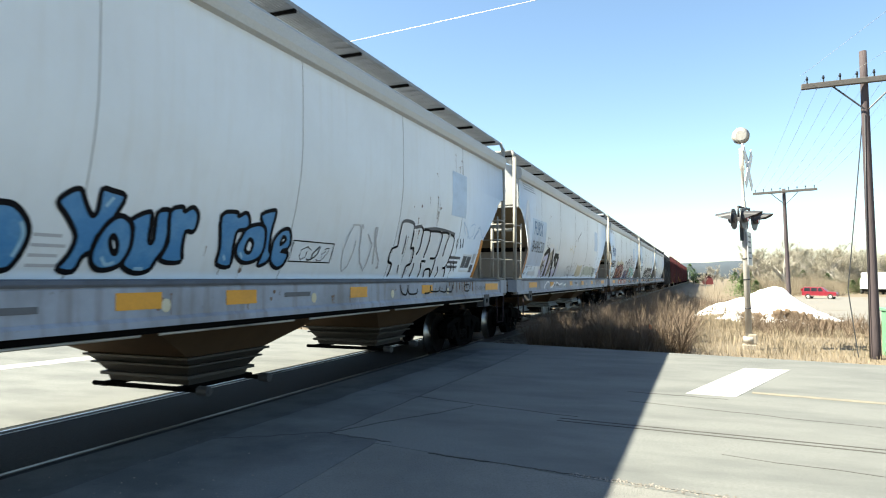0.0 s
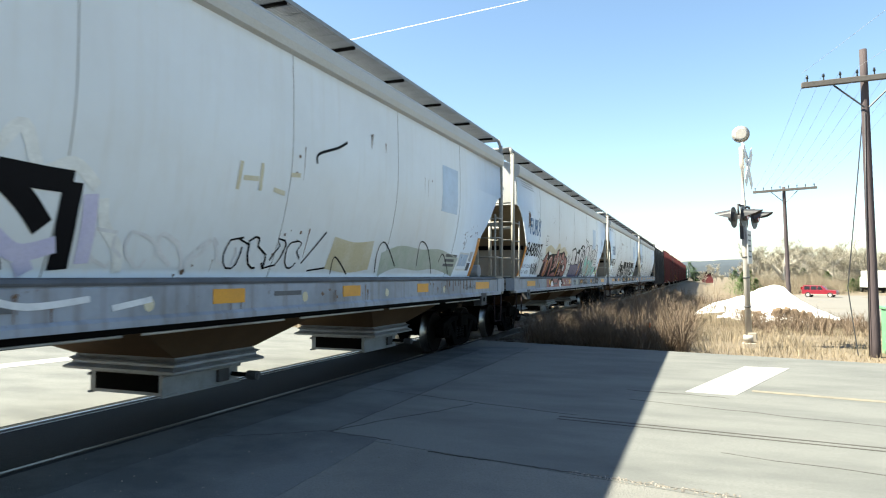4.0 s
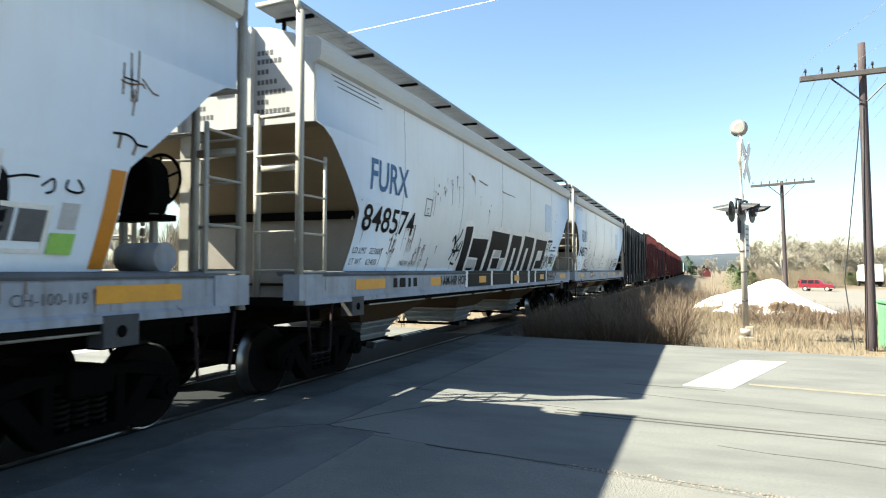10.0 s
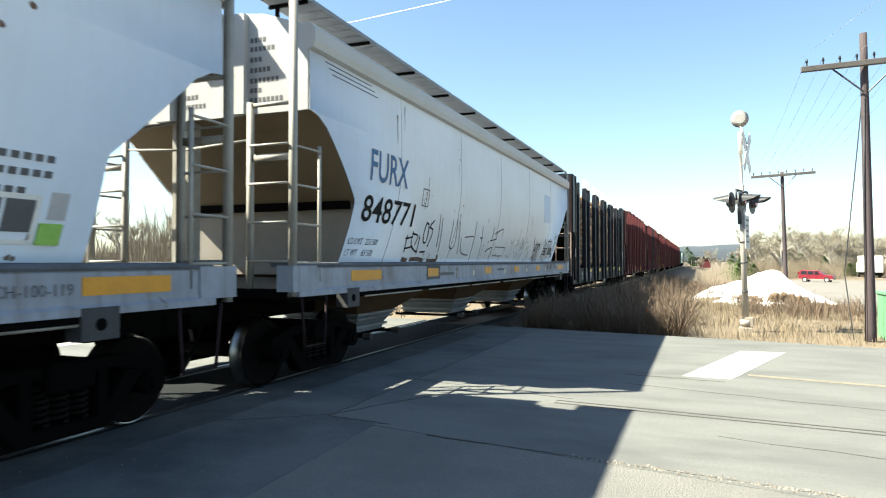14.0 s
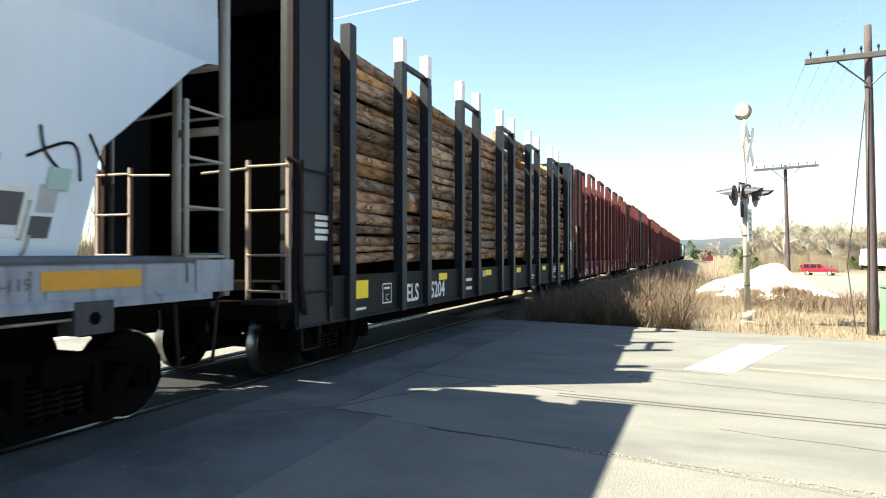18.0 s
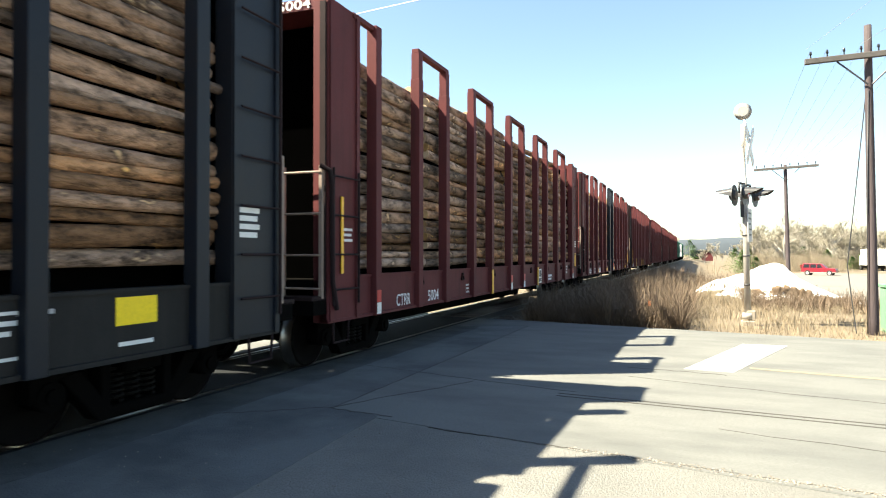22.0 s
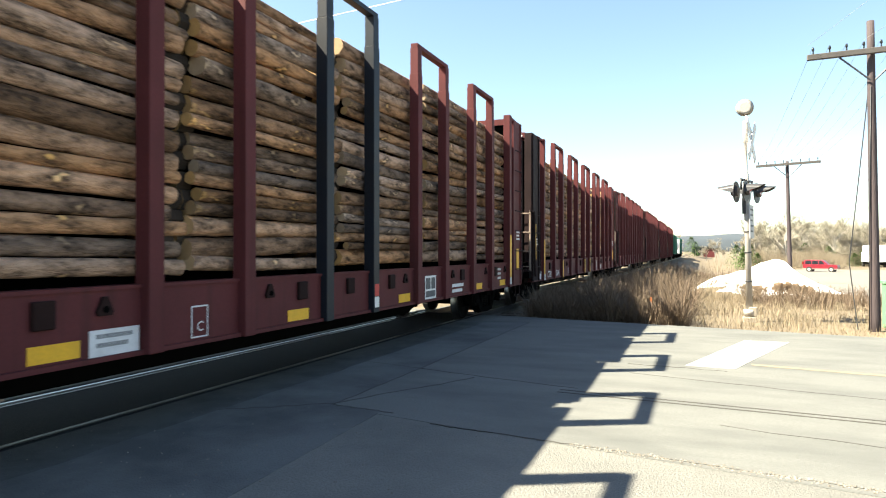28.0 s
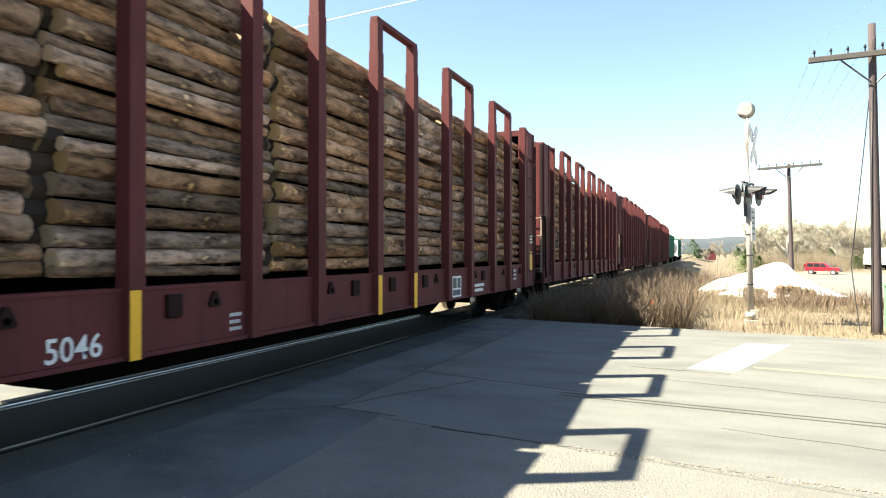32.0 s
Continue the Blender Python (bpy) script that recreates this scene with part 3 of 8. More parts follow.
def hopper_meshes():
    """Every part of a hopper body: name, mesh, label."""
    L, out = HL, []

    def add(name, bm, material, label="", smooth=False, bevel=0.0):
        out.append((name, mesh_of(name, bm, material, bevel, smooth), label))
    zs = sorted({4.32, 4.0, 3.7, 3.36, 3.33, 3.22, 3.05, 2.9, 2.75, 2.6, 2.40, 2.32, 2.2, 2.08, 1.96, 1.84, 1.72, 1.62, 1.53}, reverse=True)
    for s in (1, -1):
        bm = bmesh.new()
        rows = []
        for z in zs:
            a = y_in(z)
            rows.append([bm.verts.new((s * side_x(z), SET + a + (L + TAIL - SET - 2 * a) * c / 6, z)) for c in range(7)])
        for r0, r1 in zip(rows, rows[1:]):
            for k in range(6):
                bm.faces.new((r0[k], r0[k + 1], r1[k + 1], r1[k]))
        bmesh.ops.solidify(bm, geom=bm.faces[:], thickness=0.02)
        add("side_sheet", bm, M_HOPPER, "bowed light grey side sheet with dirt streaks", True)
    for c in (0.19, 0.345, 0.5, 0.655, 0.81):
        bm = bmesh.new()
        for a, b in zip(zs, zs[1:]):
            tube(bm, (side_x(a) - .003, L * c, a), (side_x(b) - .003, L * c, b), .007, 5)
        add("weld_seam", bm, M_SEAM)
    for f, g in ((lambda y: y, lambda y: y + SET), (lambda y: L - y, lambda y: L + TAIL - y)):
        bm = bmesh.new()
        rows = []
        for k in range(13):
            z = (3.36, 3.33, 3.28, 3.22, 3.0, 2.8, 2.6, 2.4, 2.3, 2.1, 1.9, 1.7, 1.5)[k]
            y = y_in(z) + .012 if z >= 2.4 else E0 + 1.23 + 1.2 * (2.4 - z)
            w = side_x(z) - .025
            rows.append([bm.verts.new(p) for p in ((-w, g(y), z), (w, g(y), z), (w, g(y + .04), z), (-w, g(y + .04), z))])
        for r0, r1 in zip(rows, rows[1:]):
            for k in range(4):
                bm.faces.new((r0[k], r0[(k + 1) % 4], r1[(k + 1) % 4], r1[k]))
        add("end_slope", bm, M_SLOPE, "brown-grey sloping end sheet")
        bm = bmesh.new()
        box(bm, -1.42, 1.42, *ends(g, 1.82, 1.91), 2.27, 2.38)
        add("bulkhead_beam", bm, M_UNDER)
        bm = bmesh.new()
        ring = [(s * (side_x(max(z, 1.5)) - .03), z) for s, zz in ((1, (1.15, 1.53, 1.75, 1.95, 2.15, 2.36)), (-1, (2.36, 2.15, 1.95, 1.75, 1.53, 1.15))) for z in zz]
        prism_y(bm, ring, *ends(g, 1.92, 1.97))
        add("lower_bulkhead", bm, M_SLOPE2, "grey lower end plate")
        bm = bmesh.new()
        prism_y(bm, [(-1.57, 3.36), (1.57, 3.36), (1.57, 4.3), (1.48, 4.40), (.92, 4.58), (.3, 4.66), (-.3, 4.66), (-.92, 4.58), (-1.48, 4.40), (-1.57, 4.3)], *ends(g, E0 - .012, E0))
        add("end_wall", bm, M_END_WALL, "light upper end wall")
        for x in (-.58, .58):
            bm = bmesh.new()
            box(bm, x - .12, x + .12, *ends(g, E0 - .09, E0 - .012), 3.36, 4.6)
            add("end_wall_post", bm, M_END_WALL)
        for x, rows in ((.74, (4.24, 4.13, 4.0, 3.87, 3.74, 3.62, 3.5)), (-.3, (3.62, 3.5))):
            for k, z in enumerate(rows):
                bm = bmesh.new()
                for j in range((4, 6, 3, 5, 7, 3, 8)[k]):
                    box(bm, x + .062 * j, x + .062 * j + .045, *ends(g, E0 - .0145, E0 - .012), z, z + .06)
                add("small_print", bm, M_GREY_L, "grey stencilled line")
        if f(0) == 0:
            bm = bmesh.new()
            box(bm, -.53, -.19, .86, .88, 1.12, 3.36)
            box(bm, -.53, -.51, .88, 1.0, 1.12, 3.36)
            box(bm, -.21, -.19, .88, 1.0, 1.12, 3.36)
            add("end_column", bm, M_LADDER, "wide pale channel column at the car's end")
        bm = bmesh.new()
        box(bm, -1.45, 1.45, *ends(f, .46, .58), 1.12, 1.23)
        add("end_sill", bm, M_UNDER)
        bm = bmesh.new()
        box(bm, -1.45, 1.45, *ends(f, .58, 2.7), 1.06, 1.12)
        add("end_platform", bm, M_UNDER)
        bm = bmesh.new()
        box(bm, -.5, .5, *ends(f, .2, .6), 1.13, 1.17)
        add("crossover_step", bm, M_LADDER, "pale crossover step")
        for s in (1, -1):
            bm = bmesh.new()
            q = (1.65, 1.97) if f(0) == 0 else (1.87, 2.21)
            box(bm, *sided(s, 1.47, 1.64), *ends(f, *q), .95, 1.2)
            add("jacking_pad", bm, M_PAD)
            bm = bmesh.new()
            tube(bm, (s * 1.635, f(sum(q) / 2), 1.07), (s * 1.645, f(sum(q) / 2), 1.07), .05, 10)
            add("pad_hole", bm, M_UNDER)
            bm = bmesh.new()  # sill step box at the corner
            box(bm, *sided(s, 1.4, 1.62), *ends(f, .45, .95), 1.2, 1.5)
            add("sill_box", bm, M_SILL)
    bm = bmesh.new()
    prism_y(bm, [(-1.58, 4.3), (1.58, 4.3), (1.5, 4.4), (.92, 4.59), (.3, 4.67), (-.3, 4.67), (-.92, 4.59), (-1.5, 4.4)], E0 + SET, L - E0 + TAIL)
    add("roof", bm, M_HOPPER, "low pitched roof")
    for s in (1, -1):
        bm = bmesh.new()
        prism_y(bm, [(s * 1.56, 4.07), (s * 1.65, 4.1), (s * 1.675, 4.18), (s * 1.67, 4.33), (s * 1.6, 4.4), (s * 1.5, 4.4)], E0 - .02 + SET, L - E0 + .02 + TAIL)
        add("roof_rail", bm, M_RAILBEAM, "rounded beam along the eaves")
        bm = bmesh.new()  # running board grating
        for k in range(13):
            x = s * (.97 + .0445 * k)
            box(bm, x - .004, x + .004, .5, L - .5, 4.705, 4.757)
        for k in range(int((L - 1.04) / .25) + 1):
            y = .52 + k * .25
            box(bm, *sided(s, .95, 1.51), y - .006, y + .006, 4.715, 4.75)
        add("running_board", bm, M_GRATE, "galvanised grating walkway")
        for k in range(int(L / 1.6)):
            bm = bmesh.new()
            y = .9 + k * 1.6
            box(bm, *sided(s, .95, 1.5), y - .02, y + .02, 4.67, 4.712)
            box(bm, *sided(s, 1.05, 1.09), y - .02, y + .02, 4.4, 4.67)
            add("walkway_bracket", bm, M_UNDER)
        bm = bmesh.new()
        prism_y(bm, [(s * 1.22, 1.532), (s * 1.55, 1.54), (s * 1.595, 1.527), (s * 1.612, 1.5), (s * 1.604, 1.478), (s * 1.25, 1.478)], .56, L - .76)
        add("sill_cap", bm, M_CAP, "dark grimy ledge along the sill")
        bm = bmesh.new()
        prism_y(bm, [(s * 1.3, 1.478), (s * 1.588, 1.478), (s * 1.60, 1.46), (s * 1.60, 1.225), (s * 1.632, 1.195), (s * 1.635, 1.14), (s * 1.5, 1.14), (s * 1.5, 1.4)], .56, L - .76)
        add("side_sill", bm, M_SILL, "blue-grey sill with rust and grime")
        bm = bmesh.new()
        prism_y(bm, [(s * 1.56, 1.138), (s * 1.61, 1.138), (s * 1.61, 1.085), (s * 1.56, 1.085)], 2.1, L - 2.1)
        add("sill_lip", bm, M_UNDER)
        for k in range(6):
            y = 2.2 + k * 2.3
            bm = bmesh.new()
            tube(bm, (s * 1.6, y, 1.072), (s * 1.6, y + 1.98 + .12 * (k % 2), 1.072), .012, 6)
            add("brake_pipe", bm, M_LIP, "pale pipe under the sill")
    for f in (lambda y: y, lambda y: L - y):
        bm = bmesh.new()
        for k in range(14):
            box(bm, -.62, .5, *ends(f, .43 + k * .027, .446 + k * .027), 4.72, 4.76)
        for x in np.arange(-.61, .5, .1):
            box(bm, x - .01, x + .01, *ends(f, .43, .8), 4.715, 4.75)
        add("end_walkway", bm, M_GRATE)
    for k in range(4):
        bm = bmesh.new()
        y = 2.1 + k * 3.45
        prism_x(bm, [(y, 4.5), (y + 3.2, 4.5), (y + 3.2, 4.6), (y + 3.1, 4.64), (y + .1, 4.64), (y, 4.6)], -.36, .36)
        add("hatch_cover", bm, M_HOPPER)
    bm = bmesh.new()
    box(bm, -.3, .3, .3, 3.0, .78, 1.06)
    add("draft_sill", bm, M_UNDER)
    bm = bmesh.new()
    box(bm, -.3, .3, L - 3.0, L - .3, .78, 1.06)
    add("draft_sill", bm, M_UNDER)
    for yc in (4.25, 8.75, 13.25):
        bm = bmesh.new()
        top = [(-1.45, yc - 2.22), (1.45, yc - 2.22), (1.45, yc + 2.22), (-1.45, yc + 2.22)]
        bot = [(-.72, yc - .66), (.72, yc - .66), (.72, yc + .66), (-.72, yc + .66)]
        a = [bm.verts.new((*p, 1.36)) for p in top]
        b = [bm.verts.new((*p, .69)) for p in bot]
        for i in range(4):
            bm.faces.new((a[i], a[(i + 1) % 4], b[(i + 1) % 4], b[i]))
        bm.faces.new(a[::-1])
        bm.faces.new(b)
        add("hopper_bay", bm, M_BAY, "brown sloping discharge hopper")
    return out


def gate_meshes(pan, steel):
    """The discharge gates under a hopper, with a deep pan or with a bare ribbed throat."""
    out = []

    def add(name, bm, material, label="", smooth=False):
        out.append((name, mesh_of(name, bm, material, 0.0, smooth), label))
    if pan:
        prof = ((.70, .70, .64), (.665, .72, .66), (.64, .77, .71), (.615, .735, .675), (.59, .74, .68), (.555, .80, .75), (.53, .80, .75), (.52, .76, .71))
    else:
        prof = ((.70, .70, .64), (.69, .77, .71), (.665, .77, .71), (.66, .73, .67), (.6, .68, .6), (.595, .72, .64), (.575, .72, .64), (.57, .67, .59), (.48, .6, .52),
                (.47, .65, .57), (.435, .65, .57), (.425, .6, .5), (.36, .58, .48))
    for yc in (4.25, 8.75, 13.25):
        bm = bmesh.new()  # flanged frame that steps out all round
        rings = [[bm.verts.new((sx_ * hx, yc + sy_ * hy, z)) for sx_, sy_ in ((-1, -1), (1, -1), (1, 1), (-1, 1))] for z, hx, hy in prof]
        for r0, r1 in zip(rings, rings[1:]):
            for k in range(4):
                bm.faces.new((r0[k], r1[k], r1[(k + 1) % 4], r0[(k + 1) % 4]))
        bm.faces.new(rings[0])
        bm.faces.new(rings[-1][::-1])
        add("discharge_gate", bm, steel, "ribbed steel frame of the discharge gate")
        if pan:
            bm = bmesh.new()
            box(bm, -.52, .52, yc - .62, yc + .6, .27, .525)
            add("gate_pan", bm, steel, "galvanised pan under the gate")
            # Thin near-black plate: the recess's shade is drawn flat on the face.
            bm = bmesh.new()
            box(bm, -.44, .47, yc - .626, yc - .62, .305, .49)
            add("pan_recess", bm, M_UNDER, "dark plate drawn for the shaded recess in the pan's end")
            for s in (1, -1):
                for z0, z1, x in ((.445, .475, .55), (.25, .275, .54)):
                    bm = bmesh.new()
                    box(bm, *sided(s, .515, x), yc - .64, yc + .62, z0, z1)
                    add("gate_track", bm, steel)
                bm = bmesh.new()
                box(bm, *sided(s, .515, .56), yc + .22, yc + .4, .3, .45)
                add("gate_lock", bm, M_PAD, "dark lock of the gate")
            shafts, z = (.5,), .36
        else:
            for s in (1, -1):
                bm = bmesh.new()
                box(bm, *sided(s, .5, .58), yc - .62, yc + .62, .31, .36)
                add("gate_track", bm, M_UNDER)
            shafts, z = (-.52, .55), .32
        for d in shafts:
            bm = bmesh.new()
            tube(bm, (-.8, yc + d, z), (.86, yc + d, z), .028, 8)
            add("gate_shaft", bm, M_UNDER)
            bm = bmesh.new()
            tube(bm, (.76, yc + d, z), (.9, yc + d, z), .055, 10)
            tube(bm, (.9, yc + d, z), (.915, yc + d, z), .03, 8)
            add("capstan", bm, M_PAD)
    return out


M_SEAM = mat("seam_paint", (0.24, 0.235, 0.225), 0.6, scale=1.0, bump=0.02)
M_SLOPE2 = mat("lower_end_plate", (0.22, 0.2, 0.175), 0.65, dark=(0.14, 0.115, 0.09), scale=1.5, bump=0.08)
M_RAILBEAM = mat("roof_beam_paint", (0.43, 0.435, 0.43), 0.55, dark=(0.4, 0.37, 0.32), scale=1.2, bump=0.05)


def ladder_meshes():
    """Ladder parts of the corner at the front, on the side that faces +x."""
    p, y2, out = .52, 1.05, []

    def add(name, bm, material, label=""):
        out.append((name, mesh_of(name, bm, material, 0.0, True), label))
    bm = bmesh.new()
    box(bm, 1.525, 1.605, p - .03, p + .03, 1.15, 4.6)
    tube(bm, (1.565, p, 4.57), (1.5, p, 4.75), .036, 8)
    box(bm, .95, 1.52, p - .03, p - .015, 4.71, 4.765)
    add("corner_post", bm, M_LADDER, "cream corner post")
    bm = bmesh.new()
    box(bm, .94, 1.005, p - .03, p + .03, 1.15, 3.42)
    box(bm, .97, 1.53, p - .02, p + .02, 3.36, 3.4)
    add("ladder_post", bm, M_LADDER)
    bm = bmesh.new()
    box(bm, 1.57, 1.6, y2 - .02, y2 + .02, 1.3, 2.95)
    add("side_post", bm, M_LADDER)
    for z in (1.55, 2.0, 2.45, 2.9):
        bm = bmesh.new()
        tube(bm, (.98, p - .045, z), (1.52, p - .045, z), .015, 6)
        add("rung", bm, M_LADDER)
        bm = bmesh.new()
        tube(bm, (1.585, p, z - .02), (1.6, y2, z - .02), .015, 6)
        add("rung", bm, M_LADDER)
    bm = bmesh.new()
    tube(bm, (.98, p, 2.98), (.0, p, 2.92), .015, 6)
    add("grab_rail", bm, M_LADDER)
    bm = bmesh.new()
    box(bm, .98, 1.5, p - .015, p + .015, 2.72, 2.8)
    add("ladder_brace", bm, M_LADDER)
    bm = bmesh.new()
    pts = [(1.6, .65, 1.15), (1.6, .72, .55), (1.6, 1.15, .55), (1.6, 1.2, 1.15)]
    pipe(bm, pts, .018, 6)
    add("stirrup_step", bm, M_DARK_END)
    return out


LADDER = ladder_meshes()


def follow(bm, xf, lift):
    """Lays a flat upright sheet on a curved side, cut into strips so that it bends with it."""
    if xf is side_x and bm.verts:
        lo, hi = min(v.co.z for v in bm.verts), max(v.co.z for v in bm.verts)
        for k in range(int(lo / .1) + 1, int(hi / .1) + 1):
            bmesh.ops.bisect_plane(bm, geom=bm.verts[:] + bm.edges[:] + bm.faces[:], plane_co=(0, 0, k * .1), plane_no=(0, 0, 1))
    bmesh.ops.triangulate(bm, faces=[f for f in bm.faces if len(f.verts) > 4])
    for v in bm.verts:
        v.co.x = xf(v.co.z) + lift


def on_side(car, name, polys, material, xf, lift, label=""):
    """Flat painted shapes, each a list of (y, z), laid on the side that faces +x."""
    bm = bmesh.new()
    for p in polys:
        try:
            f = bm.faces.new([bm.verts.new((0, y, z)) for y, z in p])
        except ValueError:
            continue
    bmesh.ops.remove_doubles(bm, verts=bm.verts[:], dist=.0004)
    bmesh.ops.triangulate(bm, faces=[f for f in bm.faces if len(f.verts) > 4])
    follow(bm, xf, lift)
    bmesh.ops.recalc_face_normals(bm, faces=bm.faces[:])
    for f in bm.faces:
        if f.normal.x < 0:
            f.normal_flip()
    return part(name, bm, material, car, label)


def stroke(pts, w):
    """Quads along a brush stroke of that width."""
    out = []
    v = [Vector(p) for p in pts]
    nrm = []
    for i in range(len(v)):
        d = (v[min(i + 1, len(v) - 1)] - v[max(i - 1, 0)]).normalized()
        nrm.append(Vector((-d.y, d.x)) * w / 2)
    for i in range(len(v) - 1):
        out.append([tuple(v[i] - nrm[i]), tuple(v[i + 1] - nrm[i + 1]), tuple(v[i + 1] + nrm[i + 1]), tuple(v[i] + nrm[i])])
    return out


def smooth(pts, closed=False, sub=5):
    """A rounded line through a few places."""
    v = [Vector(p) for p in pts]
    n, out = len(v), []
    for i in range(n if closed else n - 1):
        p = [v[(i + k) % n] if closed else v[min(max(i + k, 0), n - 1)] for k in (-1, 0, 1, 2)]
        for j in range(sub):
            t = j / sub
            q = .5 * (2 * p[1] + (p[2] - p[0]) * t + (2 * p[0] - 5 * p[1] + 4 * p[2] - p[3]) * t * t + (3 * p[1] - p[0] - 3 * p[2] + p[3]) * t ** 3)
            out.append((q.x, q.y))
    out.append(out[0] if closed else tuple(v[-1]))
    return out


def brushed(car, name, material, w, lift, lines, label="", xf=side_x, z0=1.53):
    """Sprayed lines of one width."""
    for ln in lines:
        on_side(car, name, [[(y, max(z, z0)) for y, z in p] for p in stroke(smooth(ln), w)], material, xf, lift, label)


def below(poly, z):
    """What of a shape lies under height z."""
    out = []
    for (ya, za), (yb, zb) in zip(poly, poly[1:] + poly[:1]):
        if za <= z:
            out.append((ya, za))
        if (za - z) * (zb - z) < 0:
            out.append((ya + (yb - ya) * (z - za) / (zb - za), z))
    return out


def fat_letters(car, shapes, body, low, split, label):
    """Fat sprayed shapes with a dark edge and a drop shadow; the lower part in another colour."""
    rings = [smooth(s, True, 4)[:-1] for s in shapes]
    keep = lambda r: [(y, max(z, 1.535)) for y, z in r]
    for r in rings:
        on_side(car, "graffiti_shadow", [keep([(y + .1, z + .04) for y, z in r])], M_BLACK, side_x, .004, "black drop shadow of a sprayed shape")
        on_side(car, "graffiti_outline", [keep(q) for q in stroke(r + r[:1], .085)], M_BLACK, side_x, .0055)
        on_side(car, "graffiti_fill", [keep(r)], body, side_x, .007, label)
        on_side(car, "graffiti_fill", [below(keep(r), split + .04 * math.sin(7 * r[0][0]))], low, side_x, .0085, label)
        on_side(car, "graffiti_glint", [keep(q) for q in stroke([(y - .025, z) for y, z in r[:len(r) // 3]], .022)], M_TAG_PALE, side_x, .010)


def letter(car, ring, fill, label, w=.045, soft=True, lift=.005, edge=M_BLACK, hole=None, base=1.535):
    """One sprayed letter: a filled shape with a painted edge and, where wished, a bare hole."""
    keep = lambda r: [(y, max(z, base)) for y, z in r]
    shape = lambda r: keep(smooth(r, True, 3)[:-1] if soft else r)
    r = shape(ring)
    on_side(car, "graffiti_fill", [r], fill, side_x, lift, label)
    on_side(car, "graffiti_outline", [keep(q) for q in stroke(r + r[:2], w)], edge, side_x, lift + .0015, "sprayed outline of a letter")
    if hole:
        r = shape(hole)
        on_side(car, "bare_hole", [r], M_HOPPER, side_x, lift + .001)
        on_side(car, "graffiti_outline", [keep(q) for q in stroke(r + r[:2], w)], edge, side_x, lift + .0015)


def scribble(car, y0, y1, z0, z1, material, seed, w=.025, lines=5, xf=side_x, label="thin sprayed scribble"):
    """A tag that cannot be read: looping thin strokes."""
    rng = random.Random(seed)
    q = []
    for i in range(lines):
        yc = y0 + (y1 - y0) * (i + .5) / lines
        a, h = (y1 - y0) / lines * .75, (z1 - z0)
        ph = rng.uniform(0, 6)
        pts = [(yc + a * math.sin(ph + k * rng.uniform(.45, .6)) * .6 + .01 * k, z0 + h * (.5 + .5 * math.sin(ph * 2 + k * .55) * rng.uniform(.7, 1))) for k in range(12)]
        q += stroke(pts, w * rng.uniform(.7, 1.3))
    ob = on_side(car, "scribble", q, material, xf, .006, label)
    ob["kind"] = "stuff"
    return ob


def drips(car, spots, seed, xf=side_x, low=1.54):
    """Rust spots with short runs below them."""
    rng = random.Random(seed)
    q = []
    for y, z, n in spots:
        for _ in range(n):
            a, b = y + rng.uniform(-.25, .25), z + rng.uniform(-.2, .2) * (1 if xf is side_x else .35)
            r = rng.uniform(.01, .035)
            b = max(b, low + r * 1.3)
            q.append([(a + r * rng.uniform(.6, 1.2) * math.cos(k), b + r * rng.uniform(.6, 1.2) * math.sin(k)) for k in (0, 1, 2, 3, 4, 5.2)])
            if rng.random() < .6:
                ln = min(rng.uniform(.08, .45), b - low)
                q.append([(a - r * .4, b), (a + r * .4, b), (a + r * .2, b - ln), (a - r * .1, b - ln)])
    ob = on_side(car, "rust_run", q, M_RUST, xf, .0035, "brown rust runs")
    ob["kind"] = "stuff"
    return ob


def place_text(words, height, y, z, material, car, name="lettering", xf=side_x, squeeze=1.0, lift=0.006, fat=0.0, slant=0.0, width=None):
    """Letters laid on the side that faces +x; y and z are their lower left corner, and they run along +y."""
    cu = bpy.data.curves.new(name, "FONT")
    cu.body, cu.size, cu.resolution_u, cu.offset = words, 1.0, 3, fat
    tmp = new("lettering_tmp", cu)
    me = bpy.data.meshes.new_from_object(tmp.evaluated_get(bpy.context.evaluated_depsgraph_get()))
    bpy.data.objects.remove(tmp)
    co = np.empty(len(me.vertices) * 3)
    me.vertices.foreach_get("co", co)
    co = co.reshape(-1, 3)
    k = height / 0.69
    if width:
        squeeze = width / (co[:, 0].max() - co[:, 0].min()) / k
    u, v = co[:, 0] * k * squeeze + co[:, 1] * slant * k, co[:, 1] * k
    co[:, 0], co[:, 1], co[:, 2] = 0, y + u, z + v
    me.vertices.foreach_set("co", co.ravel())
    bm = bmesh.new()
    bm.from_mesh(me)
    follow(bm, xf, lift)
    bm.to_mesh(me)
    bm.free()
    me.materials.clear()
    me.materials.append(material)
    me.update()
    ob = new(name, me)
    ob.parent = car
    return ob


def plate(car, name, material, y0, y1, z0, z1, xf=side_x, lift=0.004, label="", slant=0.0):
    """A thin painted or stuck-on patch on the side that faces +x."""
    bm = bmesh.new()
    n = max(1, int((z1 - z0) / .1))
    pr = []
    for k in range(n + 1):
        z = z0 + (z1 - z0) * k / n
        d = slant * (z - z0)
        pr.append([bm.verts.new((xf(z) + q, y + d, z)) for q, y in ((lift, y0), (lift, y1), (lift - .012, y1), (lift - .012, y0))])
    for a, b in zip(pr, pr[1:]):
        for i in range(4):
            bm.faces.new((a[i], a[(i + 1) % 4], b[(i + 1) % 4], b[i]))
    bm.faces.new(pr[0][::-1])
    bm.faces.new(pr[-1])
    return part(name, bm, material, car, label)


